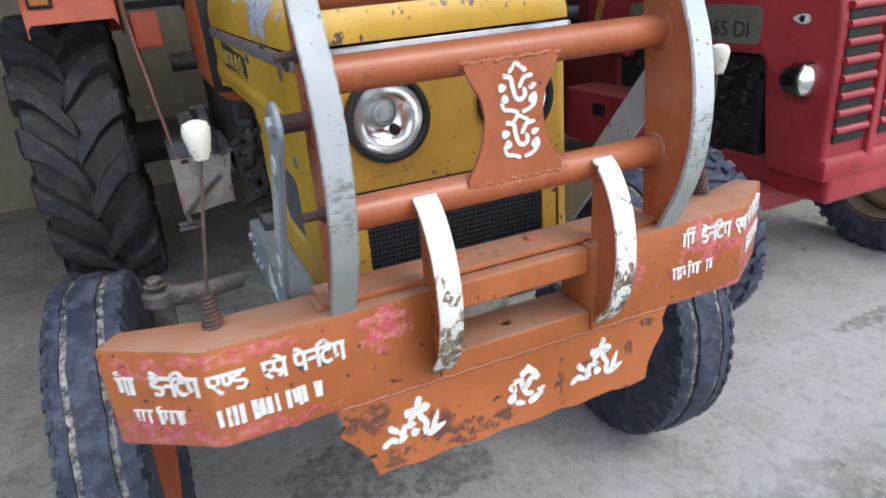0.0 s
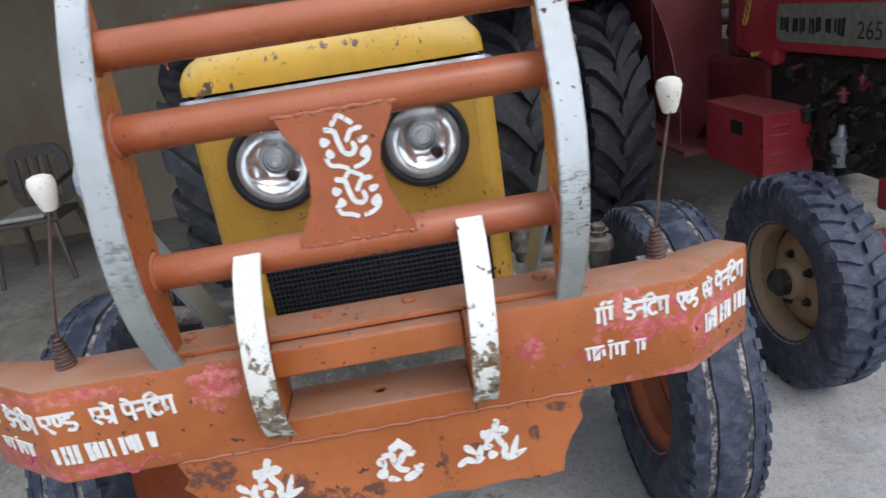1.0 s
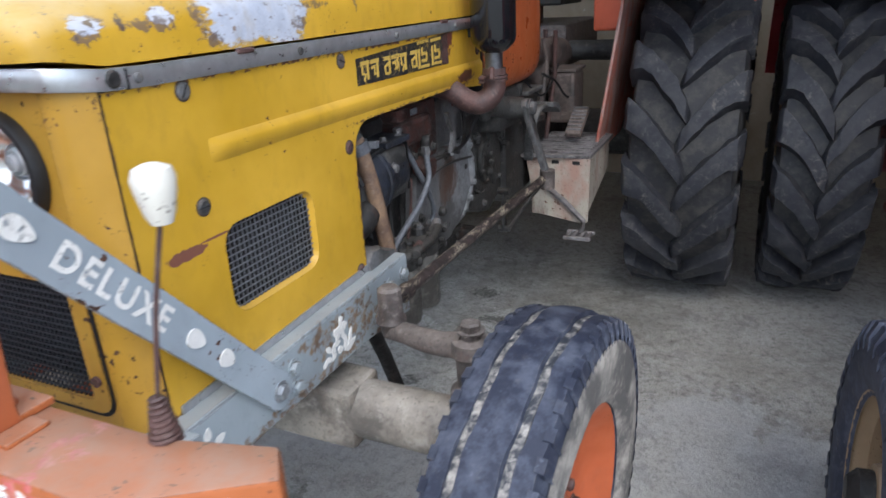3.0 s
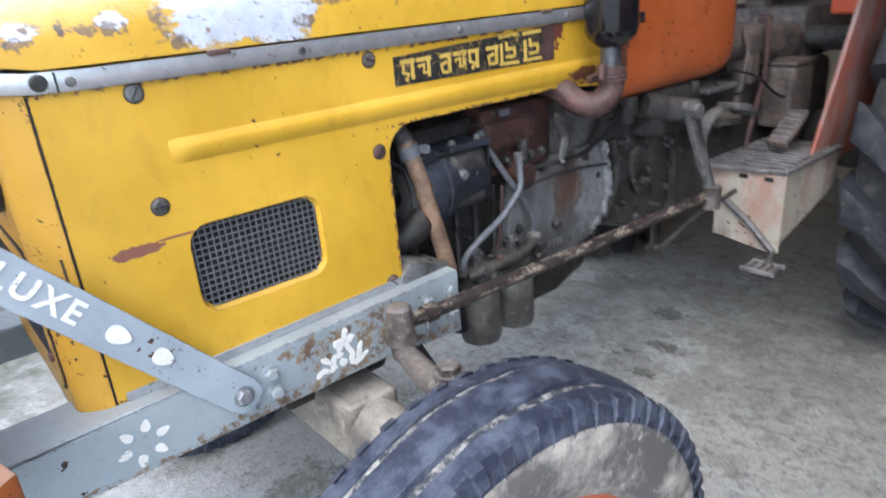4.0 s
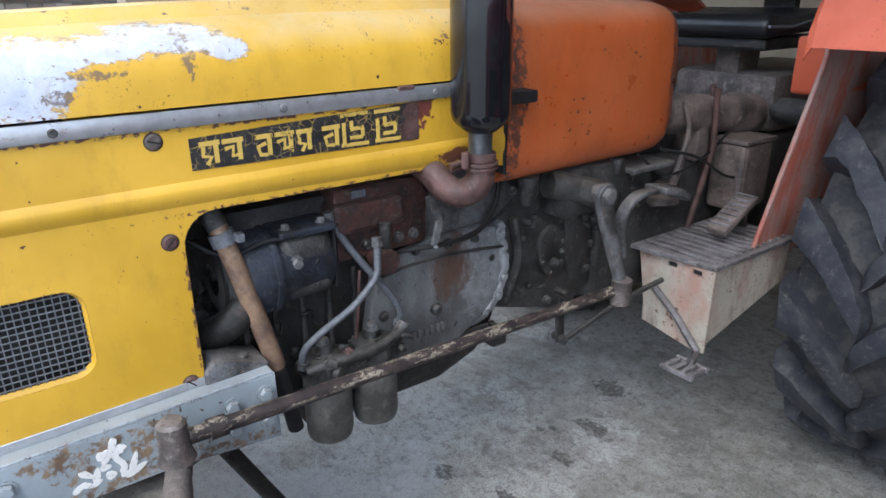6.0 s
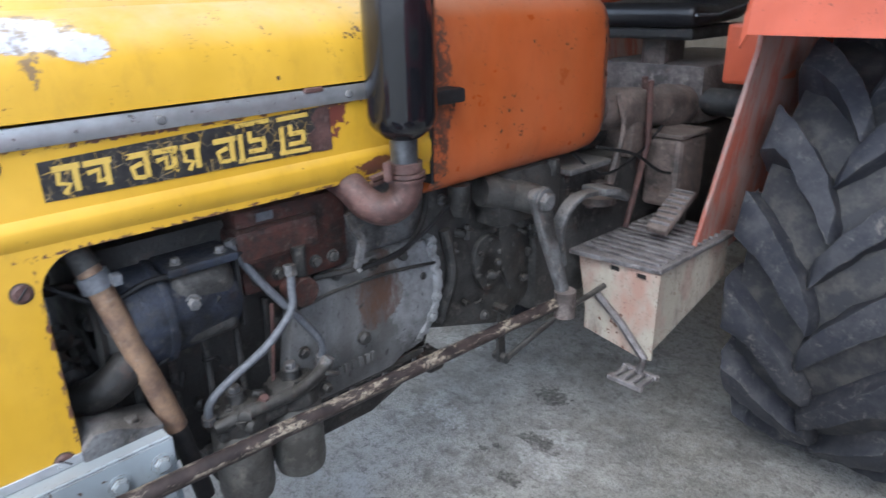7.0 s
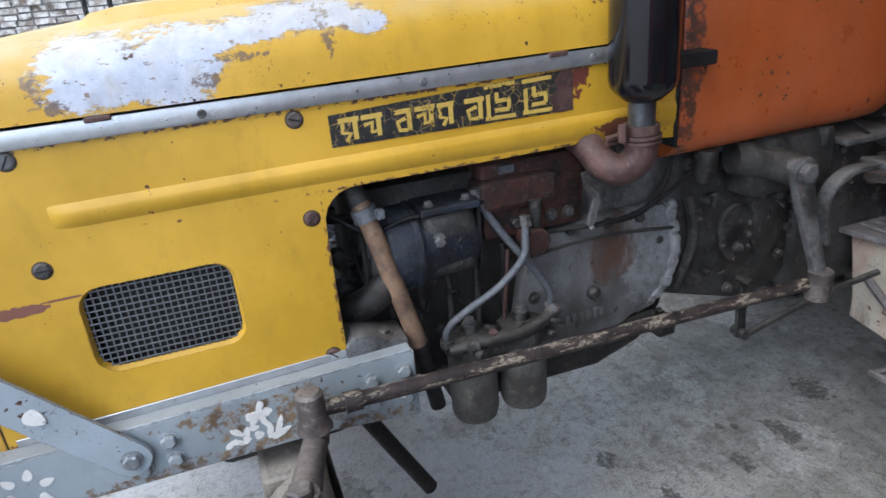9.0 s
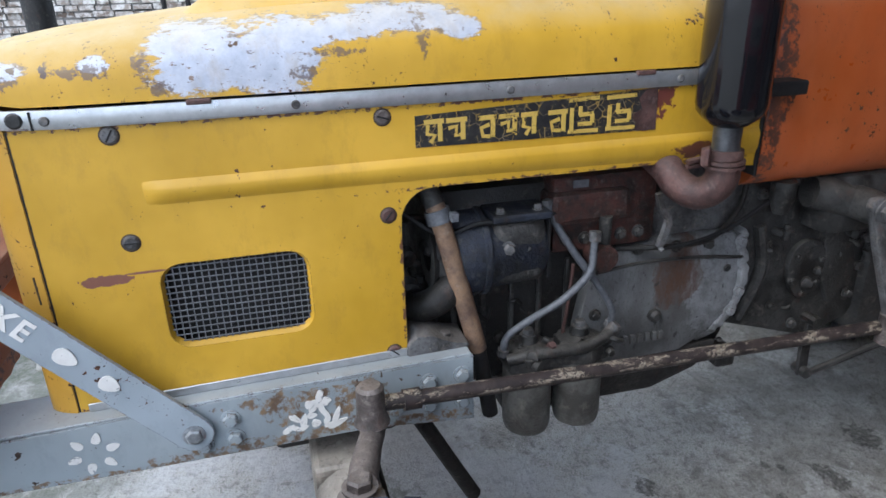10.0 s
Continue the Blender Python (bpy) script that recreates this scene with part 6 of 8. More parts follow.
def lumps(owner, material, at, n, spread, size, seed):
    """Small bolts, bosses and fittings scattered over a casting, each a part."""
    rnd = random.Random(seed)
    for _ in range(n):
        p = [c + rnd.uniform(-q, q) for c, q in zip(at, spread)]
        k = rnd.uniform(size * 0.5, size)
        pick = rnd.random()
        if pick < 0.4:
            part("fitting", sweep([p, (p[0] + k * 1.6, p[1] + rnd.uniform(-0.01, 0.01), p[2]), (p[0] + k * 1.9, p[1], p[2])], [k, k, k * 0.6], 10), material, owner, smooth=True)
        elif pick < 0.65:
            part("fitting", lathe([(0.0, -k), (k * 0.7, -k * 0.9), (k * 0.7, k * 0.2), (k, k * 0.3), (k, k * 0.6), (k * 0.5, k * 0.8), (k * 0.4, k * 1.4), (0.0, k * 1.45)], p, "z", 12), material, owner, smooth=True)
        elif pick < 0.85:
            bend = curve_points([(p[0] - k, p[1], p[2]), (p[0] + k * 0.6, p[1] + k * 0.4, p[2] + k * 0.3), (p[0] + k * 0.8, p[1] + k * 1.6, p[2] + k * rnd.uniform(-1, 1.4)), (p[0], p[1] + k * 2.6, p[2] + k * rnd.uniform(-1.5, 1.5))], 4)
            part("fitting", sweep(bend, k * 0.38, 8), material, owner, smooth=True)
        else:
            part("fitting", hexbolt(p, (1, rnd.uniform(-0.2, 0.2), 0), k * 0.7, k * 1.2), material, owner)


def engine():
    ob = part("engine_block", soft(box((-0.165, 0.56, 0.66), (0.165, 1.24, 1.10)), 0.02), M_IRON3, tractor, "grimy cast iron engine block", True)
    part("cylinder_head", soft(box((-0.14, 0.58, 1.10), (0.14, 1.16, 1.26)), 0.02), M_IRON3, ob)
    part("radiator", soft(box((-0.24, -0.06, 0.83), (0.24, 0.04, 1.28)), 0.01), M_DARK, ob, "black radiator core")
    part("fan_shroud", soft(box((-0.22, 0.06, 0.86), (0.22, 0.40, 1.26)), 0.02), M_DARK, ob)
    sump = slab([(0.70, 0.70), (0.72, 0.556), (1.09, 0.554), (1.215, 0.596), (1.28, 0.70)], [], lambda u, v, w: (-0.165 + w, u, v), 0.33)
    part("sump", soft(sump, 0.02), M_IRON3, ob, "oily black sump", True)
    # pale crankcase side with its ribbed rear flange
    case = slab([(0.86, 0.71), (0.90, 0.93), (1.03, 0.955), (1.243, 0.95), (1.252, 0.90), (1.254, 0.80), (1.225, 0.72), (1.14, 0.66), (0.90, 0.66)], [], lambda u, v, w: (0.12 + w + 0.03 * math.sin((v - 0.66) * 9), u, v), 0.06)
    part("crankcase_side", soft(case, 0.012), M_CASE, ob, "pale dusty crankcase wall with a rust stain", True)
    upper = slab([(1.035, 0.95), (1.035, 1.07), (1.10, 1.11), (1.26, 1.10), (1.275, 0.95)], [], lambda u, v, w: (0.10 + w, u, v), 0.075)
    part("upper_casting", soft(upper, 0.012), M_IRON2, ob, "dusty grey upper casting", True)
    flange = curve_points([(0.190, 1.246, 0.955), (0.197, 1.253, 0.90), (0.200, 1.258, 0.845), (0.197, 1.256, 0.795), (0.190, 1.240, 0.755), (0.178, 1.212, 0.71), (0.12, 1.165, 0.645)], 5)
    chip = random.Random(8)
    edge = [0.024 + chip.uniform(0.0, 0.016) for k in range(len(flange))]
    flange = [p + Vector((0, chip.uniform(-0.004, 0.004), 0)) for p in flange]
    part("rear_flange", soft(strip(flange, edge, 0.019, (1, 0, 0)), 0.003), M_CASE, ob, smooth=True)
    for k in (2, 13, 19):
        part("flange_bolt", hexbolt(flange[k] + Vector((0.014, -0.006, 0.0)), (1, 0, 0), 0.010, 0.011), M_CASE, ob)
    part("boss", sweep([(0.17, 1.06, 0.772), (0.196, 1.06, 0.772), (0.203, 1.06, 0.772)], [0.016, 0.015, 0.009], 12), M_IRON, ob)
    bars = bmesh.new()
    for k, u in enumerate((0.985, 1.003, 1.021, 1.039, 1.057, 1.072)):
        box((0.19, u, 0.713), (0.198, u + 0.009, 0.733), 0, 1, bars)
    part("cast_number_bar", bars, M_CASE, ob, "raised cast number bars")
    for k in range(9):
        y = 0.90 + 0.045 * k
        part("sump_bolt", hexbolt((0.158, y, 0.655 - 0.012 * (k % 2)), (1, 0, 0), 0.009, 0.012), M_IRON2, ob)
    part("sump_flange", soft(box((0.10, 0.70, 0.655), (0.175, 1.24, 0.672)), 0.003), M_IRON, ob)
    for k in range(5):
        part("block_rib", soft(box((0.163, 0.60 + 0.062 * k, 0.70), (0.174, 0.612 + 0.062 * k, 0.93)), 0.004), M_IRON, ob)
    for y, z in ((0.93, 0.925), (1.0, 0.94), (1.09, 0.935), (1.17, 0.93), (1.22, 0.87), (0.91, 0.80)):
        part("case_bolt", hexbolt((0.197, y, z), (1, 0, 0), 0.010, 0.010), M_IRON, ob)
    seam = curve_points([(0.212, 0.90, 0.905), (0.214, 1.0, 0.915), (0.214, 1.12, 0.912), (0.21, 1.25, 0.895)], 4)
    part("case_seam", sweep(seam, 0.004, 6), M_IRON, ob, smooth=True)
    part("oil_pipe", sweep(curve_points([(0.19, 0.95, 0.945), (0.225, 1.05, 0.95), (0.225, 1.15, 0.955), (0.20, 1.23, 1.0), (0.18, 1.26, 1.06)], 5), 0.006, 8), M_IRON3, ob, smooth=True)
    part("dipstick", sweep(curve_points([(0.185, 0.84, 0.74), (0.20, 0.845, 0.84), (0.205, 0.85, 0.93)], 4), 0.004, 6), M_RUSTY, ob, smooth=True)
    part("wiring", sweep(curve_points([(0.21, 0.50, 1.08), (0.225, 0.57, 1.035), (0.235, 0.64, 1.052), (0.23, 0.72, 1.045), (0.22, 0.80, 1.05)], 5), 0.0045, 6), M_DARK, ob, smooth=True)
    part("wiring", sweep(curve_points([(0.20, 0.56, 0.84), (0.235, 0.58, 0.90), (0.23, 0.64, 0.91), (0.245, 0.74, 0.995)], 5), 0.004, 6), M_DARK, ob, smooth=True)
    part("fan_pulley", lathe([(0.03, -0.012), (0.062, -0.012), (0.05, 0.0), (0.062, 0.012), (0.03, 0.012)], (0.175, 0.565, 0.975), "y", 24), M_IRON, ob, smooth=True)
    part("fan_belt", sweep([(0.235, 0.565, 0.99), (0.16, 0.565, 1.17)], 0.007, 6), M_DARK, ob)
    for k, y in enumerate((0.83, 0.87, 0.91, 0.95)):
        pipe = curve_points([(0.15, y, 1.14), (0.17, y + 0.005, 1.165), (0.165, y + 0.03, 1.19), (0.12, y + 0.04, 1.20)], 4)
        part("injector_pipe", sweep(pipe, 0.0042, 6), M_IRON2, ob, smooth=True)
    # bell housing and gearbox
    bell = slab([(1.26, 0.70), (1.25, 1.06), (1.40, 1.08), (1.66, 1.02), (1.72, 0.70), (1.52, 0.62)], [], lambda u, v, w: (-0.17 + w, u, v), 0.34)
    part("bell_housing", soft(bell, 0.03), M_IRON, ob, "oil-stained clutch housing", True)
    cover = [(1.455 + (0.050 + 0.012 * math.sin(a)) * math.cos(a), 0.825 + 0.075 * math.sin(a)) for a in (k * math.pi / 10 for k in range(20))]
    part("housing_cover", soft(slab(cover, [], lambda u, v, w: (0.165 + w, u, v), 0.02), 0.005), M_IRON, ob, smooth=True)
    for a in range(6):
        t = a * math.pi / 3 + 0.4
        part("cover_bolt", hexbolt((0.184, 1.455 + 0.040 * math.cos(t), 0.825 + 0.060 * math.sin(t)), (1, 0, 0), 0.007, 0.008), M_IRON, ob)
    for y, z in ((1.31, 1.02), (1.40, 1.045), (1.50, 1.03), (1.58, 0.99), (1.62, 0.88), (1.60, 0.74), (1.45, 0.68)):
        part("housing_bolt", hexbolt((0.172, y, z), (1, 0, 0), 0.010, 0.012), M_IRON2, ob)
    web = slab([(1.44, 0.98), (1.56, 0.95), (1.60, 0.80), (1.54, 0.72), (1.50, 0.80), (1.49, 0.92)], [], lambda u, v, w: (0.165 + w, u, v), 0.02)
    part("housing_web", soft(web, 0.008), M_IRON, ob, smooth=True)
    rib = curve_points([(0.175, 1.29, 0.72), (0.18, 1.33, 0.84), (0.178, 1.31, 0.95)], 5)
    part("housing_rib", sweep(rib, 0.014, 8), M_IRON, ob, smooth=True)
    part("gearbox", soft(box((-0.20, 1.62, 0.62), (0.20, 2.75, 1.02)), 0.04), M_IRON, ob, "dusty gearbox casting", True)
    part("gearbox_cover", soft(box((-0.15, 1.75, 1.02), (0.15, 2.5, 1.12)), 0.03), M_IRON, ob, smooth=True)
    lumps(ob, M_IRON, (0.17, 1.48, 0.82), 16, (0.015, 0.16, 0.12), 0.016, 21)
    lumps(ob, M_IRON3, (0.15, 0.68, 0.80), 14, (0.02, 0.08, 0.05), 0.014, 22)
    lumps(ob, M_IRON, (0.155, 1.04, 1.06), 14, (0.015, 0.16, 0.05), 0.016, 23)
    lumps(ob, M_IRON, (-0.20, 0.95, 0.85), 50, (0.05, 0.38, 0.2), 0.03, 24)
    lumps(ob, M_DUSTY, (0.195, 2.0, 0.93), 12, (0.008, 0.28, 0.06), 0.013, 26)
    # dusty rams, boxes and cables over the gearbox
    part("lift_ram", sweep([(0.19, 1.86, 1.155), (0.19, 1.89, 1.15), (0.19, 2.20, 1.12), (0.19, 2.22, 1.118), (0.19, 2.32, 1.105)], [0.045, 0.058, 0.058, 0.066, 0.066], 18), M_DUSTY, ob, "dusty brown lift ram", True)
    part("ram_bracket", soft(box((0.10, 1.99, 1.00), (0.235, 2.05, 1.14)), 0.012), M_DUSTY, ob, smooth=True)
    part("control_box", soft(box((0.21, 2.10, 0.84), (0.325, 2.26, 1.05)), 0.016), M_DUSTY, ob, "dusty brown control box")
    part("box_lid", soft(box((0.205, 2.095, 1.05), (0.33, 2.265, 1.062)), 0.003), M_DUSTY, ob)
    part("selector_lever", sweep(curve_points([(0.26, 1.86, 1.20), (0.268, 1.885, 1.12), (0.262, 1.875, 1.04), (0.25, 1.86, 0.96)], 4), [0.007] * 5 + [0.009] * 4 + [0.014] * 4, 8), M_DUSTY, ob, smooth=True)
    part("selector_base", lathe([(0.05, 0.0), (0.048, 0.02), (0.03, 0.03), (0.022, 0.06), (0.0, 0.065)], (0.22, 1.86, 0.90), "z", 16), M_DUSTY, ob, smooth=True)
    part("cable", sweep(curve_points([(0.30, 1.72, 1.09), (0.30, 1.90, 1.04), (0.30, 2.06, 0.96), (0.29, 2.30, 0.92)], 5), 0.0045, 6), M_DARK, ob, smooth=True)
    part("cable", sweep(curve_points([(0.24, 1.70, 1.07), (0.27, 1.80, 1.0), (0.26, 1.98, 1.02), (0.25, 2.12, 1.08)], 5), 0.004, 6), M_DARK, ob, smooth=True)
    part("cover_plate", soft(box((0.02, 1.66, 1.02), (0.27, 1.84, 1.036)), 0.006), M_IRON2, ob)
    lumps(ob, M_IRON3, (0.12, 0.53, 0.95), 16, (0.05, 0.05, 0.16), 0.025, 27)
    # dynamo
    dyn = lathe([(0.0, -0.11), (0.058, -0.11), (0.080, -0.10), (0.085, -0.088), (0.085, -0.048), (0.089, -0.046), (0.089, -0.036), (0.078, -0.033), (0.072, 0.075), (0.06, 0.09), (0.0, 0.092)], (0.175, 0.695, 0.975), "y", 24)
    dynamo = part("dynamo", dyn, M_BLUECAST, ob, "oily blue-black dynamo", True)
    part("end_housing", soft(box((0.13, 0.668, 0.918), (0.243, 0.778, 1.05)), 0.022, 3), M_IRON, dynamo, "grey-green terminal housing", True)
    part("housing_lid", soft(box((0.12, 0.664, 1.049), (0.248, 0.782, 1.064)), 0.004), M_BLUECAST, dynamo)
    part("housing_seam", box((0.14, 0.7785, 0.925), (0.238, 0.783, 1.045)), M_DARK, dynamo)
    for y in (0.685, 0.76):
        part("lid_bolt", hexbolt((0.225, y, 1.064), (0, 0, 1), 0.008, 0.010), M_IRON2, dynamo)
    part("terminal", hexbolt((0.243, 0.695, 0.998), (1, 0, 0), 0.011, 0.012), M_IRON2, dynamo)
    # injection pump with delivery stubs
    pump = part("injection_pump", soft(box((0.10, 0.80, 0.955), (0.205, 1.03, 1.115)), 0.014), M_PUMP, ob, "oily red injection pump", True)
    part("pump_front", soft(box((0.12, 0.79, 1.02), (0.225, 0.96, 1.085)), 0.012), M_PUMP, pump)
    part("pump_tag", box((0.226, 0.83, 1.098), (0.228, 0.862, 1.113)), M_LINE, pump, "small pale maker tag")
    for y in (0.83, 0.87, 0.91, 0.95, 0.99):
        part("stub", sweep([(0.15, y, 1.115), (0.15, y, 1.14)], 0.014, 8), M_IRON, pump)
        part("stub_bolt", hexbolt((0.206, y, 0.985), (1, 0, 0), 0.010, 0.010), M_IRON, pump)
    part("primer", sweep([(0.225, 0.905, 0.965), (0.225, 0.905, 1.0), (0.225, 0.905, 1.03), (0.225, 0.905, 1.034)], [0.012, 0.012, 0.014, 0.014], 12), M_IRON, pump, smooth=True)
    part("lift_pump", sweep([(0.20, 0.90, 0.952), (0.245, 0.90, 0.948)], 0.028, 14), M_PUMP, pump, smooth=True)
    lever = curve_points([(0.245, 1.005, 1.075), (0.248, 1.012, 1.045), (0.25, 1.028, 1.02), (0.25, 1.022, 0.99), (0.245, 1.017, 0.962)], 4)
    part("throttle_lever", strip(lever, 0.012, 0.012, (1, 0, 0)), M_IRON2, pump, "pale throttle lever")
    part("throttle_ball", lathe([(0.0, -0.006), (0.006, 0.0), (0.0, 0.006)], (0.25, 1.019, 0.958), "z", 10), M_CHROME, pump, smooth=True)
    link = curve_points([(0.245, 1.019, 0.956), (0.24, 1.12, 0.962), (0.235, 1.20, 0.985), (0.23, 1.27, 1.02), (0.23, 1.30, 1.03), (0.23, 1.305, 1.09)], 5)
    part("throttle_link", sweep(link, 0.0048, 8), M_DARK, pump, smooth=True)
    # hoses
    hose = curve_points([(0.215, 0.548, 1.125), (0.235, 0.562, 1.08), (0.246, 0.587, 0.98), (0.249, 0.610, 0.885), (0.25, 0.628, 0.81), (0.25, 0.643, 0.73), (0.248, 0.658, 0.64)], 6)
    part("radiator_hose", sweep(hose[:26], 0.0185, 14), M_HOSE, ob, "faded tan rubber hose", True)
    part("drain_hose", sweep(hose[24:], 0.0165, 14), M_DARK, ob, "black rubber hose", True)
    part("hose_clamp", sweep([(0.233, 0.560, 1.088), (0.2375, 0.566, 1.064)], 0.0235, 16), M_LINE, ob, smooth=True)
    part("clamp_screw", box((0.25, 0.578, 1.072), (0.27, 0.592, 1.088), 0.002), M_LINE, ob)
    part("upper_elbow", sweep(curve_points([(0.12, 0.50, 1.14), (0.18, 0.53, 1.15), (0.215, 0.545, 1.13), (0.232, 0.558, 1.095)], 5), 0.0195, 12), M_IRON, ob, smooth=True)
    part("lower_hose", sweep(curve_points([(0.15, 0.47, 0.87), (0.21, 0.53, 0.885), (0.23, 0.58, 0.92), (0.20, 0.62, 0.95)], 5), 0.03, 14), M_IRON3, ob, smooth=True)
    a = curve_points([(0.21, 0.785, 1.075), (0.215, 0.795, 1.04), (0.225, 0.84, 0.965), (0.23, 0.90, 0.88), (0.225, 0.935, 0.82), (0.21, 0.938, 0.775)], 6)
    part("fuel_line", sweep(a, 0.0078, 10), M_LINE, ob, "grey braided fuel line", True)
    b = curve_points([(0.24, 0.876, 1.01), (0.245, 0.872, 0.97), (0.25, 0.862, 0.925), (0.245, 0.808, 0.872), (0.24, 0.74, 0.835), (0.23, 0.70, 0.80), (0.22, 0.695, 0.755)], 6)
    part("fuel_line", sweep(b, 0.0078, 10), M_LINE, ob, "grey braided fuel line", True)
    for p, q in ((a[0], a[2]), (a[-1], a[-3]), (b[0], b[3]), (b[-1], b[-3])):
        part("union", sweep([p, q], 0.0125, 6), M_IRON2, ob)
    # twin fuel filters
    head = part("filter_head", soft(box((0.13, 0.70, 0.715), (0.245, 0.925, 0.742)), 0.010), M_IRON, ob, "grimy filter head", True)
    lumps(head, M_IRON, (0.215, 0.81, 0.752), 26, (0.04, 0.115, 0.016), 0.015, 31)
    part("head_bridge", sweep(curve_points([(0.235, 0.70, 0.748), (0.25, 0.76, 0.762), (0.25, 0.86, 0.76), (0.24, 0.925, 0.775)], 4), 0.013, 10), M_IRON, head, smooth=True)
    part("head_outlet", sweep([(0.225, 0.915, 0.745), (0.23, 0.945, 0.79)], [0.018, 0.013], 10), M_IRON2, head, smooth=True)
    part("bleed_screw", hexbolt((0.245, 0.79, 0.765), (0.4, 0, 1), 0.010, 0.016), M_RUSTY, head)
    for y in (0.755, 0.872):
        part("head_cap", lathe([(0.0, 0.075), (0.018, 0.075), (0.022, 0.06), (0.048, 0.05), (0.054, 0.035), (0.054, 0.012), (0.05, 0.008)], (0.205, y, 0.71), "z", 20), M_IRON, head, smooth=True)
        part("cap_bolt", hexbolt((0.205, y, 0.785), (0, 0, 1), 0.012, 0.014), M_IRON2, head)
    for y in (0.755, 0.872):
        can = lathe([(0.0, -0.156), (0.03, -0.156), (0.048, -0.146), (0.052, -0.13), (0.052, 0.0), (0.046, 0.012), (0.0, 0.012)], (0.205, y, 0.71), "z", 22)
        part("filter_can", can, M_CAN, head, "dull olive grey filter bowl", True)
    part("hanger", soft(strip([(0.255, 1.428, 0.745), (0.255, 1.420, 0.66), (0.255, 1.424, 0.592)], 0.010, 0.026, (1, 0, 0)), 0.002), M_IRON, ob, "grimy hanging strap")
    for z in (0.735, 0.603):
        part("hanger_pin", sweep([(0.235, 1.424, z), (0.275, 1.424, z)], 0.013, 10), M_IRON, ob)
    part("sump_lug", soft(box((0.15, 1.225, 0.615), (0.21, 1.275, 0.66)), 0.008), M_IRON3, ob)
    part("brake_rod", sweep([(0.27, 1.43, 0.603), (0.30, 1.60, 0.675), (0.33, 1.75, 0.715)], 0.008, 8), M_IRON, ob)
    part("lower_beam", soft(box((0.10, 1.05, 0.70), (0.14, 1.75, 0.735)), 0.005), M_IRON3, ob)


def exhaust():
    c = (0.37, 1.044)
    sil = lathe([(0.026, 0.0), (0.034, 0.004), (0.048, 0.016), (0.056, 0.026), (0.059, 0.040), (0.059, 0.70), (0.054, 0.72), (0.026, 0.74), (0.026, 0.95), (0.022, 0.95)], (*c, 1.228), "z", 36)
    ob = part("silencer", sil, M_BLACK, tractor, "glossy black upright exhaust silencer", True)
    part("down_pipe", sweep([(*c, 1.155), (*c, 1.20), (*c, 1.235)], [0.0255, 0.0235, 0.0245], 20), M_PIPE, ob, smooth=True)
    bend = curve_points([(c[0], c[1], 1.165), (c[0], c[1], 1.135), (c[0] - 0.012, c[1] - 0.010, 1.112), (c[0] - 0.035, c[1] - 0.026, 1.100), (c[0] - 0.066, c[1] - 0.040, 1.110), (c[0] - 0.105, c[1] - 0.046, 1.135), (c[0] - 0.18, c[1] - 0.048, 1.155)], 5)
    part("exhaust_elbow", sweep(bend, 0.0295, 18), M_RUSTY, ob, "rusty brown exhaust elbow", True)
    for z in (1.156, 1.165):
        ear = [(c[0] + 0.036 * math.cos(radians(q)), c[1] + 0.036 * math.sin(radians(q))) for q in range(-110, 200, 22)] + [(c[0] - 0.02, c[1] - 0.062), (c[0] - 0.004, c[1] - 0.066)]
        part("clamp_flange", slab(ear, [], lambda u, v, w: (u, v, z + w), 0.0055), M_RUSTY, ob)
    part("clamp", lathe([(0.025, -0.008), (0.031, -0.008), (0.031, 0.008), (0.025, 0.008)], (*c, 1.18), "z", 20), M_RUSTY, ob, smooth=True)
    part("clamp_bolt", sweep([(c[0] + 0.01, c[1] - 0.045, 1.165), (c[0] + 0.01, c[1] - 0.045, 1.195)], 0.008, 8), M_RUSTY, ob)
    part("bracket", box((0.27, 1.10, 1.262), (0.33, 1.235, 1.288), 0.004), M_DARK, ob)


def tank():
    put = lambda u, v, w: (u, 1.196 + w, v)
    bm = bmesh.new()
    rows, n = [], 40
    for y, k in ((1.196, 0.99), (1.20, 1.0), (1.45, 1.0), (1.70, 1.0), (1.758, 0.985), (1.788, 0.95), (1.801, 0.90)):
        row = []
        for i in range(n):
            a = 2 * math.pi * i / n
            e = 2 / 5.5
            x = 0.285 * k * math.copysign(abs(math.cos(a)) ** e, math.cos(a))
            z = 1.259 + 0.204 * k * math.copysign(abs(math.sin(a)) ** e, math.sin(a))
            row.append(bm.verts.new((x, y, z)))
        rows.append(row)
    for r0, r1 in zip(rows, rows[1:]):
        for i in range(n):
            bm.faces.new((r0[i], r0[(i + 1) % n], r1[(i + 1) % n], r1[i]))
    bm.faces.new(rows[0])
    bm.faces.new(rows[-1])
    ob = part("fuel_tank", bm, M_TANK, tractor, "orange fuel tank with a dusty top", True)
    part("tank_tap", sweep([(0.24, 1.30, 1.07), (0.24, 1.30, 1.03), (0.24, 1.30, 1.0)], [0.025, 0.025, 0.015], 12), M_IRON, ob, smooth=True)
    part("tank_tap", sweep([(0.24, 1.62, 1.07), (0.24, 1.62, 1.03)], [0.018, 0.018], 12), M_IRON, ob)
    # dark sheet standing in for the shaded gap between bonnet and tank
    part("tank_strap", box((-0.28, 1.188, 1.10), (0.279, 1.195, 1.45), 0.002), M_DARK, ob)


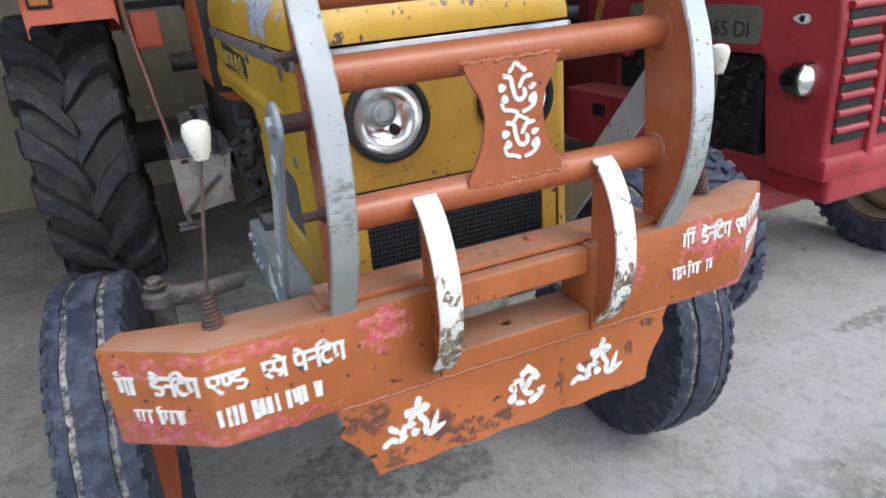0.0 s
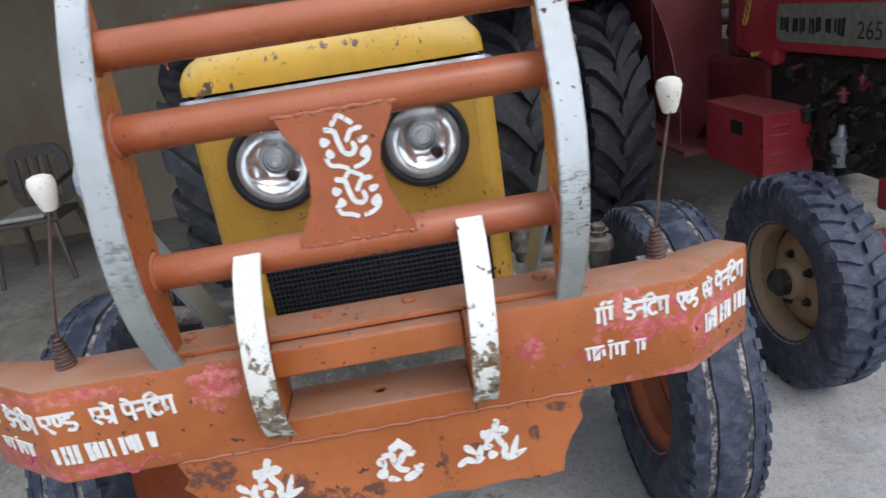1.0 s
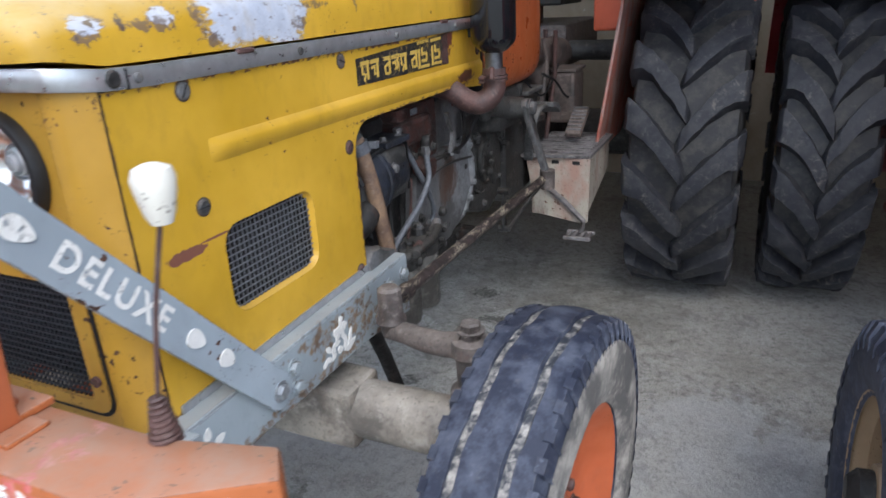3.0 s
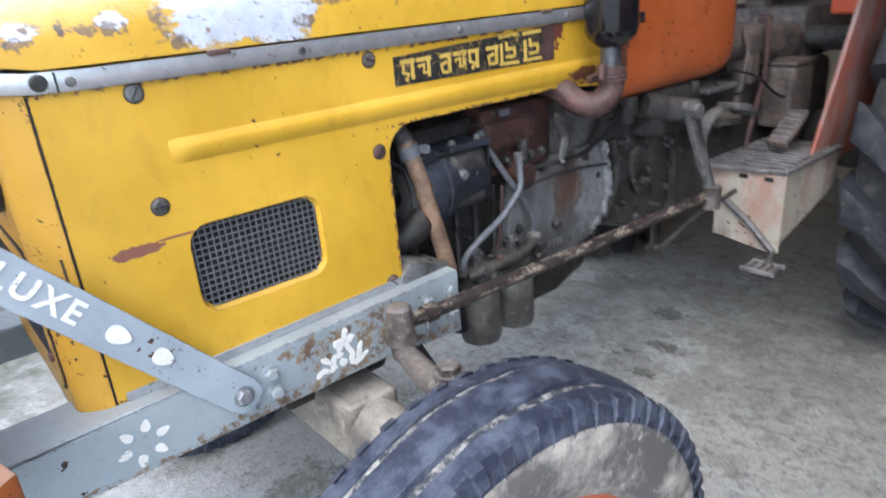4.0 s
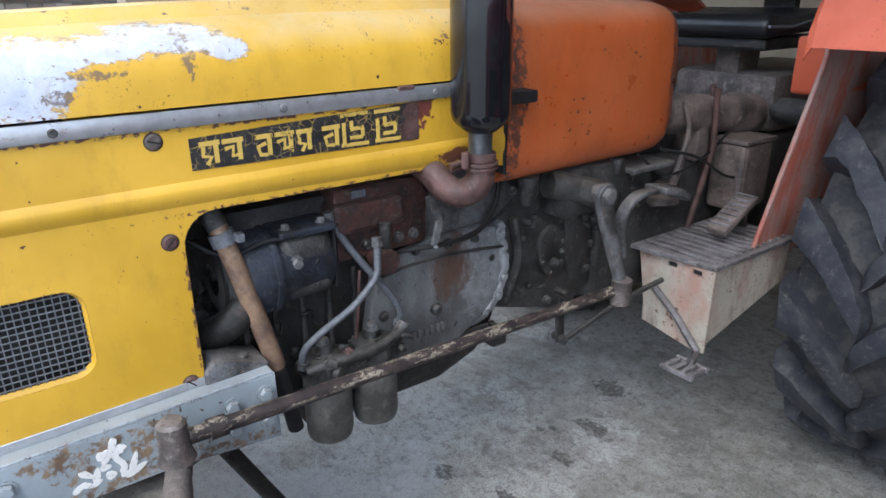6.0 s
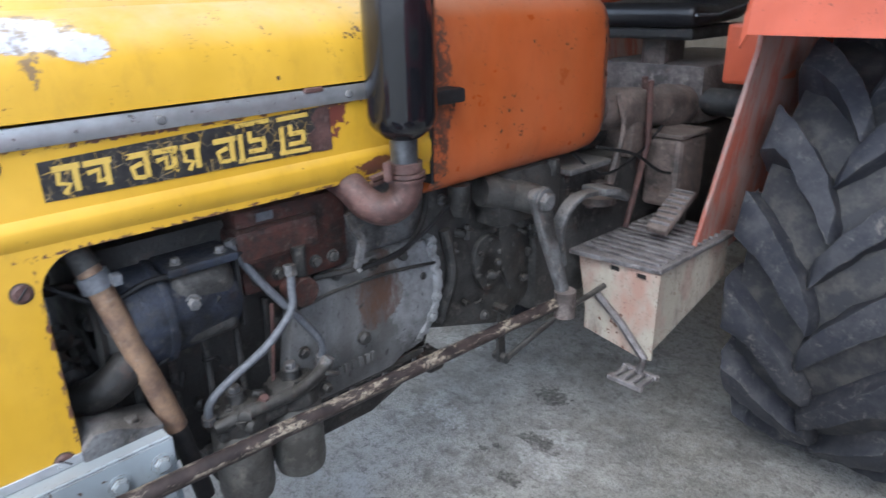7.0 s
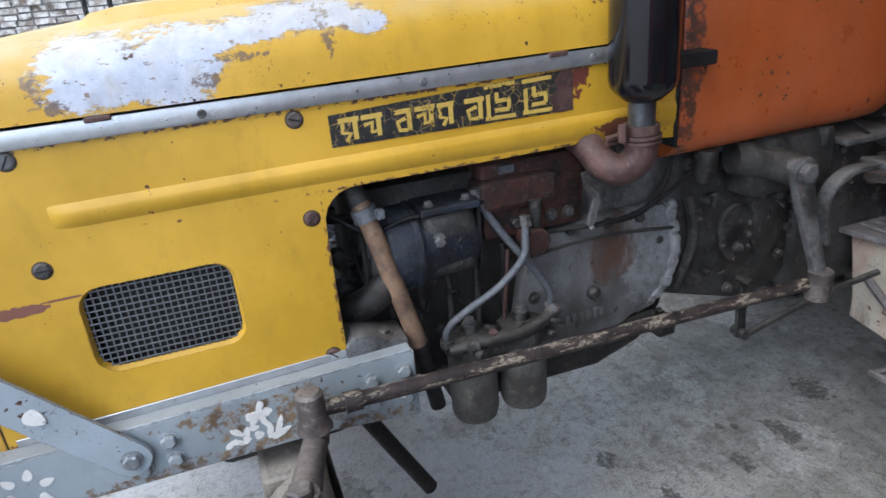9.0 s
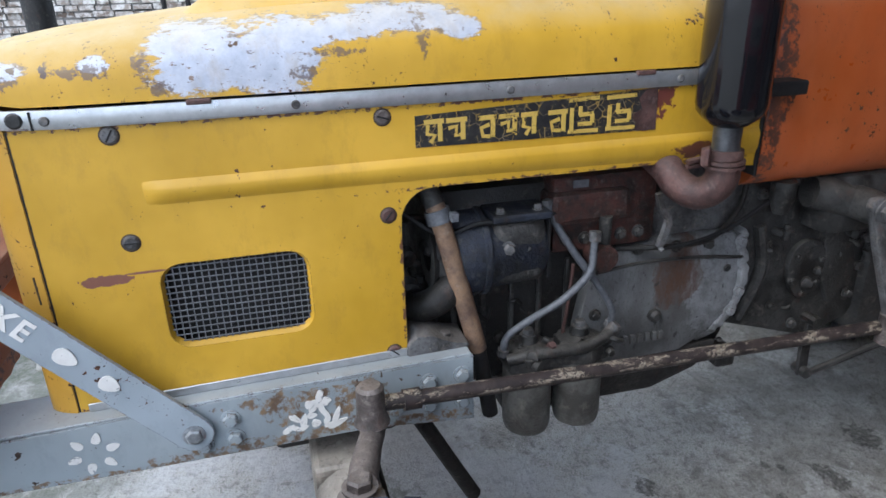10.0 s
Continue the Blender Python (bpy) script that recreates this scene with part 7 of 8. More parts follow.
def driver_place():
    cushion = slab([(2.30, 1.352), (2.33, 1.338), (2.62, 1.352), (2.68, 1.37), (2.68, 1.43), (2.60, 1.412), (2.45, 1.40), (2.33, 1.412), (2.30, 1.40)], [], lambda u, v, w: (-0.25 + w, u, v), 0.47)
    seat = part("seat", soft(cushion, 0.022, 3), M_SEAT, tractor, "black vinyl seat cushion", True)
    back = [(-0.21, 1.455), (0.19, 1.455), (0.215, 1.50), (0.22, 1.74), (0.18, 1.80), (-0.20, 1.80), (-0.24, 1.74), (-0.235, 1.50)]
    part("seat_back", soft(slab(back, [], lambda u, v, w: (u, 2.64 + 0.16 * (v - 1.45) + w - 0.02 * math.cos(u * 6), v), 0.075), 0.024, 3), M_SEAT, seat, "black padded seat back", True)
    part("seat_back_stalk", box((-0.06, 2.75, 1.30), (0.06, 2.79, 1.50), 0.006), M_IRON3, seat)
    part("seat_pan", soft(box((-0.2, 2.34, 1.30), (0.2, 2.72, 1.337)), 0.01), M_IRON3, seat)
    part("seat_post", soft(box((-0.05, 2.46, 1.05), (0.05, 2.60, 1.31)), 0.02), M_DUSTY, seat)
    part("piping", sweep([(0.221, 2.31, 1.376), (0.222, 2.45, 1.372), (0.221, 2.66, 1.40)], 0.005, 8), M_LINE, seat)
    col = part("steering_column", sweep([(0.0, 1.62, 1.20), (0.0, 1.86, 1.50), (0.0, 1.96, 1.62)], [0.04, 0.034, 0.03], 14), M_DUSTY, tractor, "dusty brown steering column", True)
    axis = Vector((0, 0.55, 0.83)).normalized()
    u, v = axis.orthogonal().normalized(), None
    v = axis.cross(u)
    hubp = Vector((0, 1.98, 1.645))
    ring = [hubp + 0.2 * (math.cos(k * math.pi / 20) * u + math.sin(k * math.pi / 20) * v) for k in range(41)]
    wheel = part("steering_wheel", sweep(ring, 0.013, 10), M_BLACK, col, "black steering wheel", True)
    spokes = bmesh.new()
    for k in range(3):
        a = k * 2 * math.pi / 3 + 0.5
        sweep([hubp - axis * 0.02, hubp + 0.195 * (math.cos(a) * u + math.sin(a) * v)], 0.009, 8, spokes)
    part("spokes", spokes, M_BLACK, wheel)
    # lift housing and levers
    lift = part("lift_housing", soft(box((-0.2, 2.45, 1.02), (0.2, 3.1, 1.22)), 0.03), M_JOINT, tractor, "dusty hydraulic lift housing", True)
    part("housing_rod", sweep([(-0.35, 2.50, 1.10), (0.40, 2.50, 1.10)], 0.045, 14), M_IRON, lift, smooth=True)
    for x, y in ((0.24, 1.98), (0.18, 2.05)):
        part("lever", sweep([(x, y, 0.80), (x + 0.02, y + 0.05, 1.05), (x + 0.03, y + 0.02, 1.22)], 0.009, 8), M_RUSTY, lift, smooth=True)
    part("cross_bar", box((-0.5, 2.86, 1.36), (0.5, 2.89, 1.40), 0.004), M_IRON3, lift)


def foot_place(s):
    x0, x1 = 0.235, 0.455
    prof = [(1.80, 0.771), (2.20, 0.771), (2.20, 0.64), (2.05, 0.60), (1.80, 0.535)]
    body = slab([(u, v) for u, v in prof], [], lambda u, v, w: (s * (x0 + w), u, v), x1 - x0)
    ob = part("footrest_box", soft(body, 0.006), M_CREAM, tractor, "dirty cream footrest box")
    plate = slab([(x0 - 0.03, 1.755), (x1 + 0.013, 1.787), (x1 + 0.015, 2.20), (x0 - 0.03, 2.20)], [], lambda u, v, w: (s * u, v, 0.772 + w), 0.014)
    part("tread_plate", soft(plate, 0.003), M_TREAD, ob, "ribbed dusty footplate")
    for k in range(11):
        y = 1.80 + k * 0.035
        part("tread_rib", box((min(s * 0.22, s * 0.455), y, 0.786), (max(s * 0.22, s * 0.455), y + 0.013, 0.7945), 0.002, 1), M_TREAD, ob)
    front = slab([(x0 - 0.02, 0.771), (x1 + 0.012, 0.771), (x1 + 0.008, 0.522), (x1 - 0.02, 0.516), (x0 + 0.02, 0.545), (x0 + 0.005, 0.64)], [rounded(0.317, 0.745, 0.347, 0.760, 0.003, 2), rounded(0.397, 0.745, 0.427, 0.760, 0.003, 2)], lambda u, v, w: (s * u, 1.795 - w, v), 0.006)
    part("front_plate", front, M_CREAM, ob, "dirty cream plate with two slots")
    part("slot_dark", box((min(s * 0.31, s * 0.432), 1.796, 0.735), (max(s * 0.31, s * 0.432), 1.799, 0.765)), M_DARK, ob)
    part("step_hanger", sweep([(s * 0.278, 1.783, 0.672), (s * 0.37, 1.780, 0.605), (s * 0.45, 1.775, 0.53), (s * 0.445, 1.765, 0.488)], 0.011, 6), M_TREAD, ob)
    step = part("foot_step", box((min(s * 0.39, s * 0.495), 1.77, 0.478), (max(s * 0.39, s * 0.495), 1.785, 0.492), 0.002, 1), M_TREAD, ob, "small slotted foot step")
    part("step_bar", box((min(s * 0.39, s * 0.495), 1.695, 0.478), (max(s * 0.39, s * 0.495), 1.708, 0.492), 0.002, 1), M_TREAD, step)
    for k in range(4):
        x = 0.395 + k * 0.026
        part("step_slat", box((min(s * x, s * (x + 0.014)), 1.70, 0.478), (max(s * x, s * (x + 0.014)), 1.78, 0.49), 0.002, 1), M_TREAD, step)
    # clutch pedal curling up over the plate, and a ribbed pad beside it
    bend = curve_points([(s * 0.28, 1.62, 0.80), (s * 0.30, 1.578, 0.90), (s * 0.31, 1.585, 0.955), (s * 0.31, 1.64, 0.982), (s * 0.31, 1.73, 0.978)], 5)
    part("pedal_arm", soft(strip(bend, 0.034, 0.014, (1, 0, 0)), 0.004), M_IRON2, ob, "bent pedal arm", True)
    pad = strip(curve_points([(s * 0.31, 1.70, 0.985), (s * 0.31, 1.77, 0.972), (s * 0.31, 1.815, 0.945)], 4), 0.075, 0.02, (1, 0, 0))
    part("pedal_pad", soft(pad, 0.006), M_IRON2, ob, smooth=True)
    slope = [(s * 0.36, 1.94, 0.825), (s * 0.36, 2.00, 0.86), (s * 0.36, 2.09, 0.905)]
    brake = part("brake_pad", soft(strip(slope, 0.065, 0.022, (1, 0, 0)), 0.005), M_DUSTY, ob, "ribbed dusty brake pedal")
    for k in range(7):
        y, z = 1.95 + 0.02 * k, 0.843 + 0.0107 * k
        part("pad_rib", box((s * 0.36 - 0.03, y, z), (s * 0.36 + 0.03, y + 0.008, z + 0.009), 0.002, 1), M_TREAD, brake)
    part("pedal_stem", sweep([(s * 0.36, 2.07, 0.89), (s * 0.33, 2.14, 0.80)], 0.012, 8), M_DUSTY, ob, smooth=True)


def fender(s):
    """Flat-topped mudguard with a sloping inner shield."""
    n, wide = 9, (0.97 if s > 0 else 0.865)
    mid, lift = s * (wide - 0.07), (0.0 if s > 0 else 0.024)
    top = [(2.05 + 0.90 * k / n, 1.518 + 0.03 * math.sin(math.pi * k / n)) for k in range(n + 1)]
    ob_pts = [(1.925, 1.350), (1.935, 1.42), (1.96, 1.475), (2.0, 1.505)] + top + [(3.12, 1.42), (3.28, 1.25)]
    bm = bmesh.new()
    rows = []
    for y, z in ob_pts:
        rows.append([bm.verts.new((s * x, y, z + d)) for x, d in ((0.53, -0.03), (0.545, 0.0), (wide - 0.02, 0.0), (wide, -0.02), (wide, -0.05))])
    for r0, r1 in zip(rows, rows[1:]):
        for k in range(4):
            bm.faces.new((r0[k], r0[k + 1], r1[k + 1], r1[k]))
    ob = part("fender", bm, M_FENDER, tractor, "orange rear mudguard with a dusty edge")
    mod = ob.modifiers.new("thick", "SOLIDIFY")
    mod.thickness = 0.006
    shield = [(1.985, 0.685), (2.005, 0.675), (2.29, 0.73), (3.1, 0.72), (3.25, 1.30), (2.5, 1.49), (2.12, 1.49), (2.10, 1.30), (2.04, 0.98)]
    part("inner_shield", slab(shield, [], lambda u, v, w: (s * (0.425 + 0.085 * min(1, max(0, (v - 0.66) / 0.75)) + w), u, v), 0.006), M_SHIELD, ob, "dusty orange inner shield")
    part("shield_edge", sweep([(s * 0.432, 1.985, 0.685), (s * 0.465, 2.04, 0.98), (s * 0.502, 2.10, 1.30), (s * 0.512, 2.12, 1.48)], 0.007, 8), M_SHIELD, ob, smooth=True)
    part("tool_box", soft(box((min(s * 0.37, s * 0.49), 2.20, 1.20), (max(s * 0.37, s * 0.49), 2.42, 1.36)), 0.01), M_FENDER, ob, "orange tool box")
    part("reflector_frame", soft(box((mid - 0.045, 1.918, 1.385 + lift), (mid + 0.045, 1.945, 1.455 + lift)), 0.006), M_DARK, ob)
    part("reflector", soft(box((mid - 0.034, 1.913, 1.396 + lift), (mid + 0.034, 1.921, 1.444 + lift)), 0.004), M_PALELENS if s > 0 else M_AMBER, ob, "pale lens" if s > 0 else "amber reflector")


def narrow(ob):
    """The far half of the sheet metal sits a little closer to the middle."""
    if ob.name.startswith("headlight"):
        return
    for v in ob.data.vertices:
        if v.co.x < 0:
            v.co.x *= SQUEEZE
    for child in ob.children:
        narrow(child)


def build_tractor():
    for ob in (bonnet(), trim_strip(), cowl()):
        narrow(ob)
    side_panel(1)
    narrow(side_panel(-1))
    for s in (1, -1):
        frame_rail(s)
        fender(s)
        foot_place(s)
        tyre_front(tractor, (0.722, 0.305, 0.425) if s > 0 else (-0.718, 0.365, 0.416))
        tyre_rear(tractor, "rear_wheel", (0.762 if s > 0 else -0.815, 2.655, 0.70), 0.70, 0.208, M_RIM)
    bumper()
    bull_bar()
    front_axle()
    steering()
    engine()
    exhaust()
    tank()
    driver_place()
    part("rear_axle", sweep([(-0.7, 2.655, 0.70), (0.7, 2.655, 0.70)], 0.11, 16), M_IRON, tractor, "dusty rear axle housing", True)


build_tractor()


# ---------------------------------------------------------------- red tractor
red = thing("tractor", "dark red tractor parked beside the yellow one in the shed", "tractor", (1.98, 1.8, 0))
RX = 1.98


def letters(text, size, put, material, owner, name, label):
    """Flat raised letters in the built-in font."""
    data = bpy.data.curves.new("letters", "FONT")
    data.body, data.size, data.extrude = text, size, 0.0004
    data.align_x, data.align_y = "CENTER", "CENTER"
    ob = new("letters", data)
    mesh = bpy.data.meshes.new_from_object(ob.evaluated_get(bpy.context.evaluated_depsgraph_get()))
    bpy.data.objects.remove(ob)
    for v in mesh.vertices:
        v.co = put(v.co.x, v.co.y, max(0.0, v.co.z))
    mesh.materials.append(material)
    made = new(name, mesh)
    made.parent = owner
    made["label"], made["kind"] = label, "stuff"
    return made


def red_body():
    out = lambda s, x: (lambda u, v, w: (RX + s * (x + w), u, v))
    prof = [(0.49, 0.55), (0.46, 0.62), (0.455, 1.15), (0.47, 1.26), (0.53, 1.32), (1.0, 1.36), (1.95, 1.38), (1.95, 1.0), (1.62, 0.93), (1.60, 1.0), (0.80, 1.005), (0.77, 0.98), (0.755, 0.80), (0.72, 0.55)]
    hood = part("bonnet", soft(slab(prof, [], lambda u, v, w: (RX - 0.24 + w, u, v), 0.48), 0.03, 3), M_RED, red, "dark red bonnet and nose", True)
    for s in (-1, 1):
        put = out(s, 0.2405)
        band = part("side_band", slab(rounded(0.80, 1.045, 1.60, 1.195, 0.03), [], put, 0.002), M_SILVER, hood, "dull silver side band with dark bars")
        bm = bmesh.new()
        if s < 0:
            script_bars(lambda u, v, w: put(u, v, w + 0.0024), 1.16, 1.075, 1.57, 1.145, 41, bm, False)
            part("band_bar", bm, M_INK, band, "dark painted bars")["kind"] = "stuff"
            letters("265 DI", 0.088, lambda u, v, w: put(0.975 - u, 1.098 + v, 0.0026 + w), M_INK, band, "model_letters", "black model marking 265 DI")
            eye = bmesh.new()
            petal(0.62, 1.15, 0.075, 0.035, 0, lambda u, v, w: put(u, v, w + 0.001), eye)
            spot = part("painted_eye_shape", eye, M_DECAL, hood, "small painted white almond shape")
            dot = bmesh.new()
            petal(0.62, 1.15, 0.026, 0.026, 0, lambda u, v, w: put(u, v, w + 0.002), dot)
            part("dark_dot", dot, M_INK, spot)
            tag = bmesh.new()
            stroke([(1.72, 0.985), (1.80, 0.975)], 0.018, lambda u, v, w: put(u, v, w + 0.001), tag)
            part("yellow_label", tag, M_LETTER, hood)
            wheat = bmesh.new()
            for k in range(7):
                petal(1.84 - 0.012 * k, 1.12 + 0.028 * k, 0.035, 0.013, 120, lambda u, v, w: put(u, v, w + 0.001), wheat)
                petal(1.87 - 0.012 * k, 1.12 + 0.028 * k, 0.035, 0.013, 70, lambda u, v, w: put(u, v, w + 0.001), wheat)
            part("painted_wheat", wheat, M_LETTER, hood)
    for s in (-1, 1):
        for k in range(8):
            z = 0.70 + k * 0.064
            part("louvre_gap", soft(box((RX + s * 0.125 - 0.085, 0.448, z), (RX + s * 0.125 + 0.085, 0.462, z + 0.033)), 0.003, 1), M_DARK, hood)
            part("louvre", sweep([(RX + s * 0.125 - 0.088, 0.45, z + 0.0485), (RX + s * 0.125 + 0.088, 0.45, z + 0.0485)], 0.0155, 10), M_RED, hood, smooth=True)
    part("centre_strip", soft(box((RX - 0.02, 0.438, 0.62), (RX + 0.02, 0.47, 1.25)), 0.006), M_RED, hood)
    part("chin", soft(box((RX - 0.245, 0.44, 0.55), (RX + 0.245, 0.62, 0.645)), 0.02), M_RED, hood, smooth=True)
    for s in (-1, 1):
        c = (RX + s * 0.262, 0.545, 0.935)
        lamp = part("headlight", lathe([(0.0, 0.10), (0.04, 0.095), (0.062, 0.06), (0.068, 0.0), (0.060, -0.006), (0.058, 0.0)], c, "y", 28), M_BLACK, hood, "round headlight in a black shell", True)
        part("lens", lathe([(0.064, 0.002), (0.058, -0.012), (0.04, -0.025), (0.0, -0.033)], c, "y", 28), M_MIRROR, lamp, "bright glass", True)
    part("under_bonnet_engine", soft(box((RX - 0.19, 0.80, 0.55), (RX + 0.19, 1.75, 1.0)), 0.03), M_IRON3, red, "dark oily engine")
    lumps(red, M_IRON3, (RX - 0.2, 1.2, 0.78), 60, (0.03, 0.38, 0.19), 0.034, 51)
    lumps(red, M_REDDARK, (RX - 0.2, 1.3, 0.9), 12, (0.03, 0.30, 0.08), 0.025, 53)
    part("strainer_bowl", lathe([(0.0, -0.09), (0.03, -0.085), (0.034, -0.02), (0.034, 0.0), (0.04, 0.004), (0.04, 0.02), (0.02, 0.035), (0.012, 0.08), (0.0, 0.085)], (RX - 0.21, 1.19, 0.66), "z", 16), M_ZINC, red, "grey strainer bowl", True)
    part("gearbox", soft(box((RX - 0.2, 1.7, 0.5), (RX + 0.2, 3.1, 0.95)), 0.04), M_REDDARK, red, "dark red gearbox")
    part("front_support", soft(box((RX - 0.2, 0.45, 0.45), (RX + 0.2, 1.0, 0.58)), 0.02), M_RED, red, "red front axle support")
    part("front_axle", soft(box((RX - 0.60, 0.68, 0.37), (RX + 0.58, 0.79, 0.47)), 0.015), M_RED, red, "red front axle beam")
    part("tow_pin", sweep([(RX - 0.36, 0.70, 0.40), (RX - 0.36, 0.62, 0.40)], 0.02, 10), M_RED, red)
    box_ob = part("battery_box", soft(box((1.58, 1.41, 0.497), (1.805, 1.92, 0.767)), 0.006), M_RED, red, "red battery box with pressed slots")
    for k, z in enumerate((0.56, 0.60, 0.68, 0.72)):
        part("pressed_slot", sweep([(1.615, 1.409, z), (1.685, 1.409, z)], 0.006, 6), M_RED, box_ob, smooth=True)
    part("box_label", box((1.578, 1.58, 0.66), (1.581, 1.68, 0.72)), M_INK, box_ob)
    part("box_lid", soft(box((1.575, 1.405, 0.762), (1.81, 1.925, 0.775)), 0.003), M_RED, box_ob)


def red_front_wheel(s):
    c = (RX + (0.60 if s > 0 else -0.66), 0.735, 0.356)
    wheel = part("front_wheel", lathe([(0.20, -0.06), (0.212, -0.07), (0.205, -0.05), (0.185, -0.03), (0.185, 0.03), (0.205, 0.05), (0.212, 0.07), (0.20, 0.06), (0.17, 0.02), (0.13, s * 0.0), (0.07, s * 0.012), (0.06, s * 0.05), (0.0, s * 0.055)], c, "x", 36), M_RIMTAN, red, "front wheel with a tan rim", True)
    prof = [(0.20, -0.062), (0.225, -0.078), (0.28, -0.09), (0.325, -0.088), (0.345, -0.075), (0.352, -0.03), (0.352, 0.03), (0.345, 0.075), (0.325, 0.088), (0.28, 0.09), (0.225, 0.078), (0.20, 0.062)]
    tyre = part("tyre", lathe(prof, c, "x", 60), M_TYRE2, wheel, "black front tyre with block shoulders", True)
    bm = bmesh.new()
    for k in range(34):
        for side in (-1, 1):
            a = 2 * math.pi * (k + 0.5 * (side > 0)) / 34
            rows = []
            for u, r, da in ((0.012, 0.367, 0.0), (0.05, 0.366, 0.05), (0.078, 0.36, 0.07), (0.092, 0.325, 0.08)):
                row = []
                for rr, dt in ((r - 0.03, -0.055), (r, -0.048), (r, 0.048), (r - 0.03, 0.055)):
                    t = a + da + dt
                    row.append(bm.verts.new((c[0] + side * u, c[1] - rr * math.cos(t), c[2] + rr * math.sin(t))))
                rows.append(row)
            for r0, r1 in zip(rows, rows[1:]):
                for q in range(4):
                    bm.faces.new((r0[q], r0[(q + 1) % 4], r1[(q + 1) % 4], r1[q]))
            bm.faces.new(rows[0])
            bm.faces.new(rows[-1])
    part("block_tread", bm, M_TYRE2, tyre, "rubber tread blocks")
    part("hub", sweep([(c[0] + s * 0.0, c[1], c[2]), (c[0] + s * 0.08, c[1], c[2]), (c[0] + s * 0.1, c[1], c[2])], [0.05, 0.045, 0.025], 16), M_IRON3, wheel, smooth=True)
    for k in range(5):
        a = k * 2 * math.pi / 5
        part("wheel_nut", hexbolt((c[0] + s * 0.012, c[1] + 0.09 * math.cos(a), c[2] + 0.09 * math.sin(a)), (s, 0, 0), 0.012, 0.018), M_IRON3, wheel)


def red_fender(s):
    n = 14
    bm = bmesh.new()
    rows = []
    for k in range(n + 1):
        a = radians(62 + 100 * k / n)
        y, z = 2.74 - 0.74 * math.cos(a), 0.66 + 0.74 * math.sin(a)
        rows.append([bm.verts.new((RX + s * x, y, z)) for x in (0.50, 0.56, 0.96)])
    for r0, r1 in zip(rows, rows[1:]):
        for k in range(2):
            bm.faces.new((r0[k], r0[k + 1], r1[k + 1], r1[k]))
    ob = part("fender", bm, M_RED, red, "dark red rear mudguard")
    ob.modifiers.new("thick", "SOLIDIFY").thickness = 0.006
    wall = [(2.74 - 0.74 * math.cos(radians(a)), 0.66 + 0.74 * math.sin(radians(a))) for a in range(-8, 161, 12)]
    part("fender_wall", slab(wall, [], lambda u, v, w: (RX + s * (0.49 + w), u, v), 0.006), M_REDDARK, ob)
    plate = part("footplate", soft(box((RX + s * 0.36 - 0.14, 1.95, 0.50), (RX + s * 0.36 + 0.14, 2.35, 0.525)), 0.004), M_REDDARK, red, "dark red footplate")
    part("pedal", strip(curve_points([(RX + s * 0.3, 2.2, 0.53), (RX + s * 0.3, 2.05, 0.66), (RX + s * 0.3, 1.98, 0.70)], 4), 0.05, 0.012), M_REDDARK, plate)


red_body()
for side in (-1, 1):
    red_front_wheel(side)
    red_fender(side)
    tyre_rear(red, "rear_wheel", (RX + side * 0.738, 2.76, 0.66), 0.66, 0.168, M_RIMTAN, 19)
part("rear_axle", sweep([(RX - 0.7, 2.74, 0.66), (RX + 0.7, 2.74, 0.66)], 0.11, 16), M_REDDARK, red, "dark red rear axle", True)
part("dashboard", soft(box((RX - 0.2, 1.95, 0.95), (RX + 0.2, 2.1, 1.42)), 0.02), M_REDDARK, red, "dark red dashboard cowl")
part("footwell_sheet", soft(box((RX - 0.50, 2.30, 0.50), (RX - 0.12, 2.315, 1.50)), 0.004), M_REDDARK, red, "dark red sheet behind the footplate")
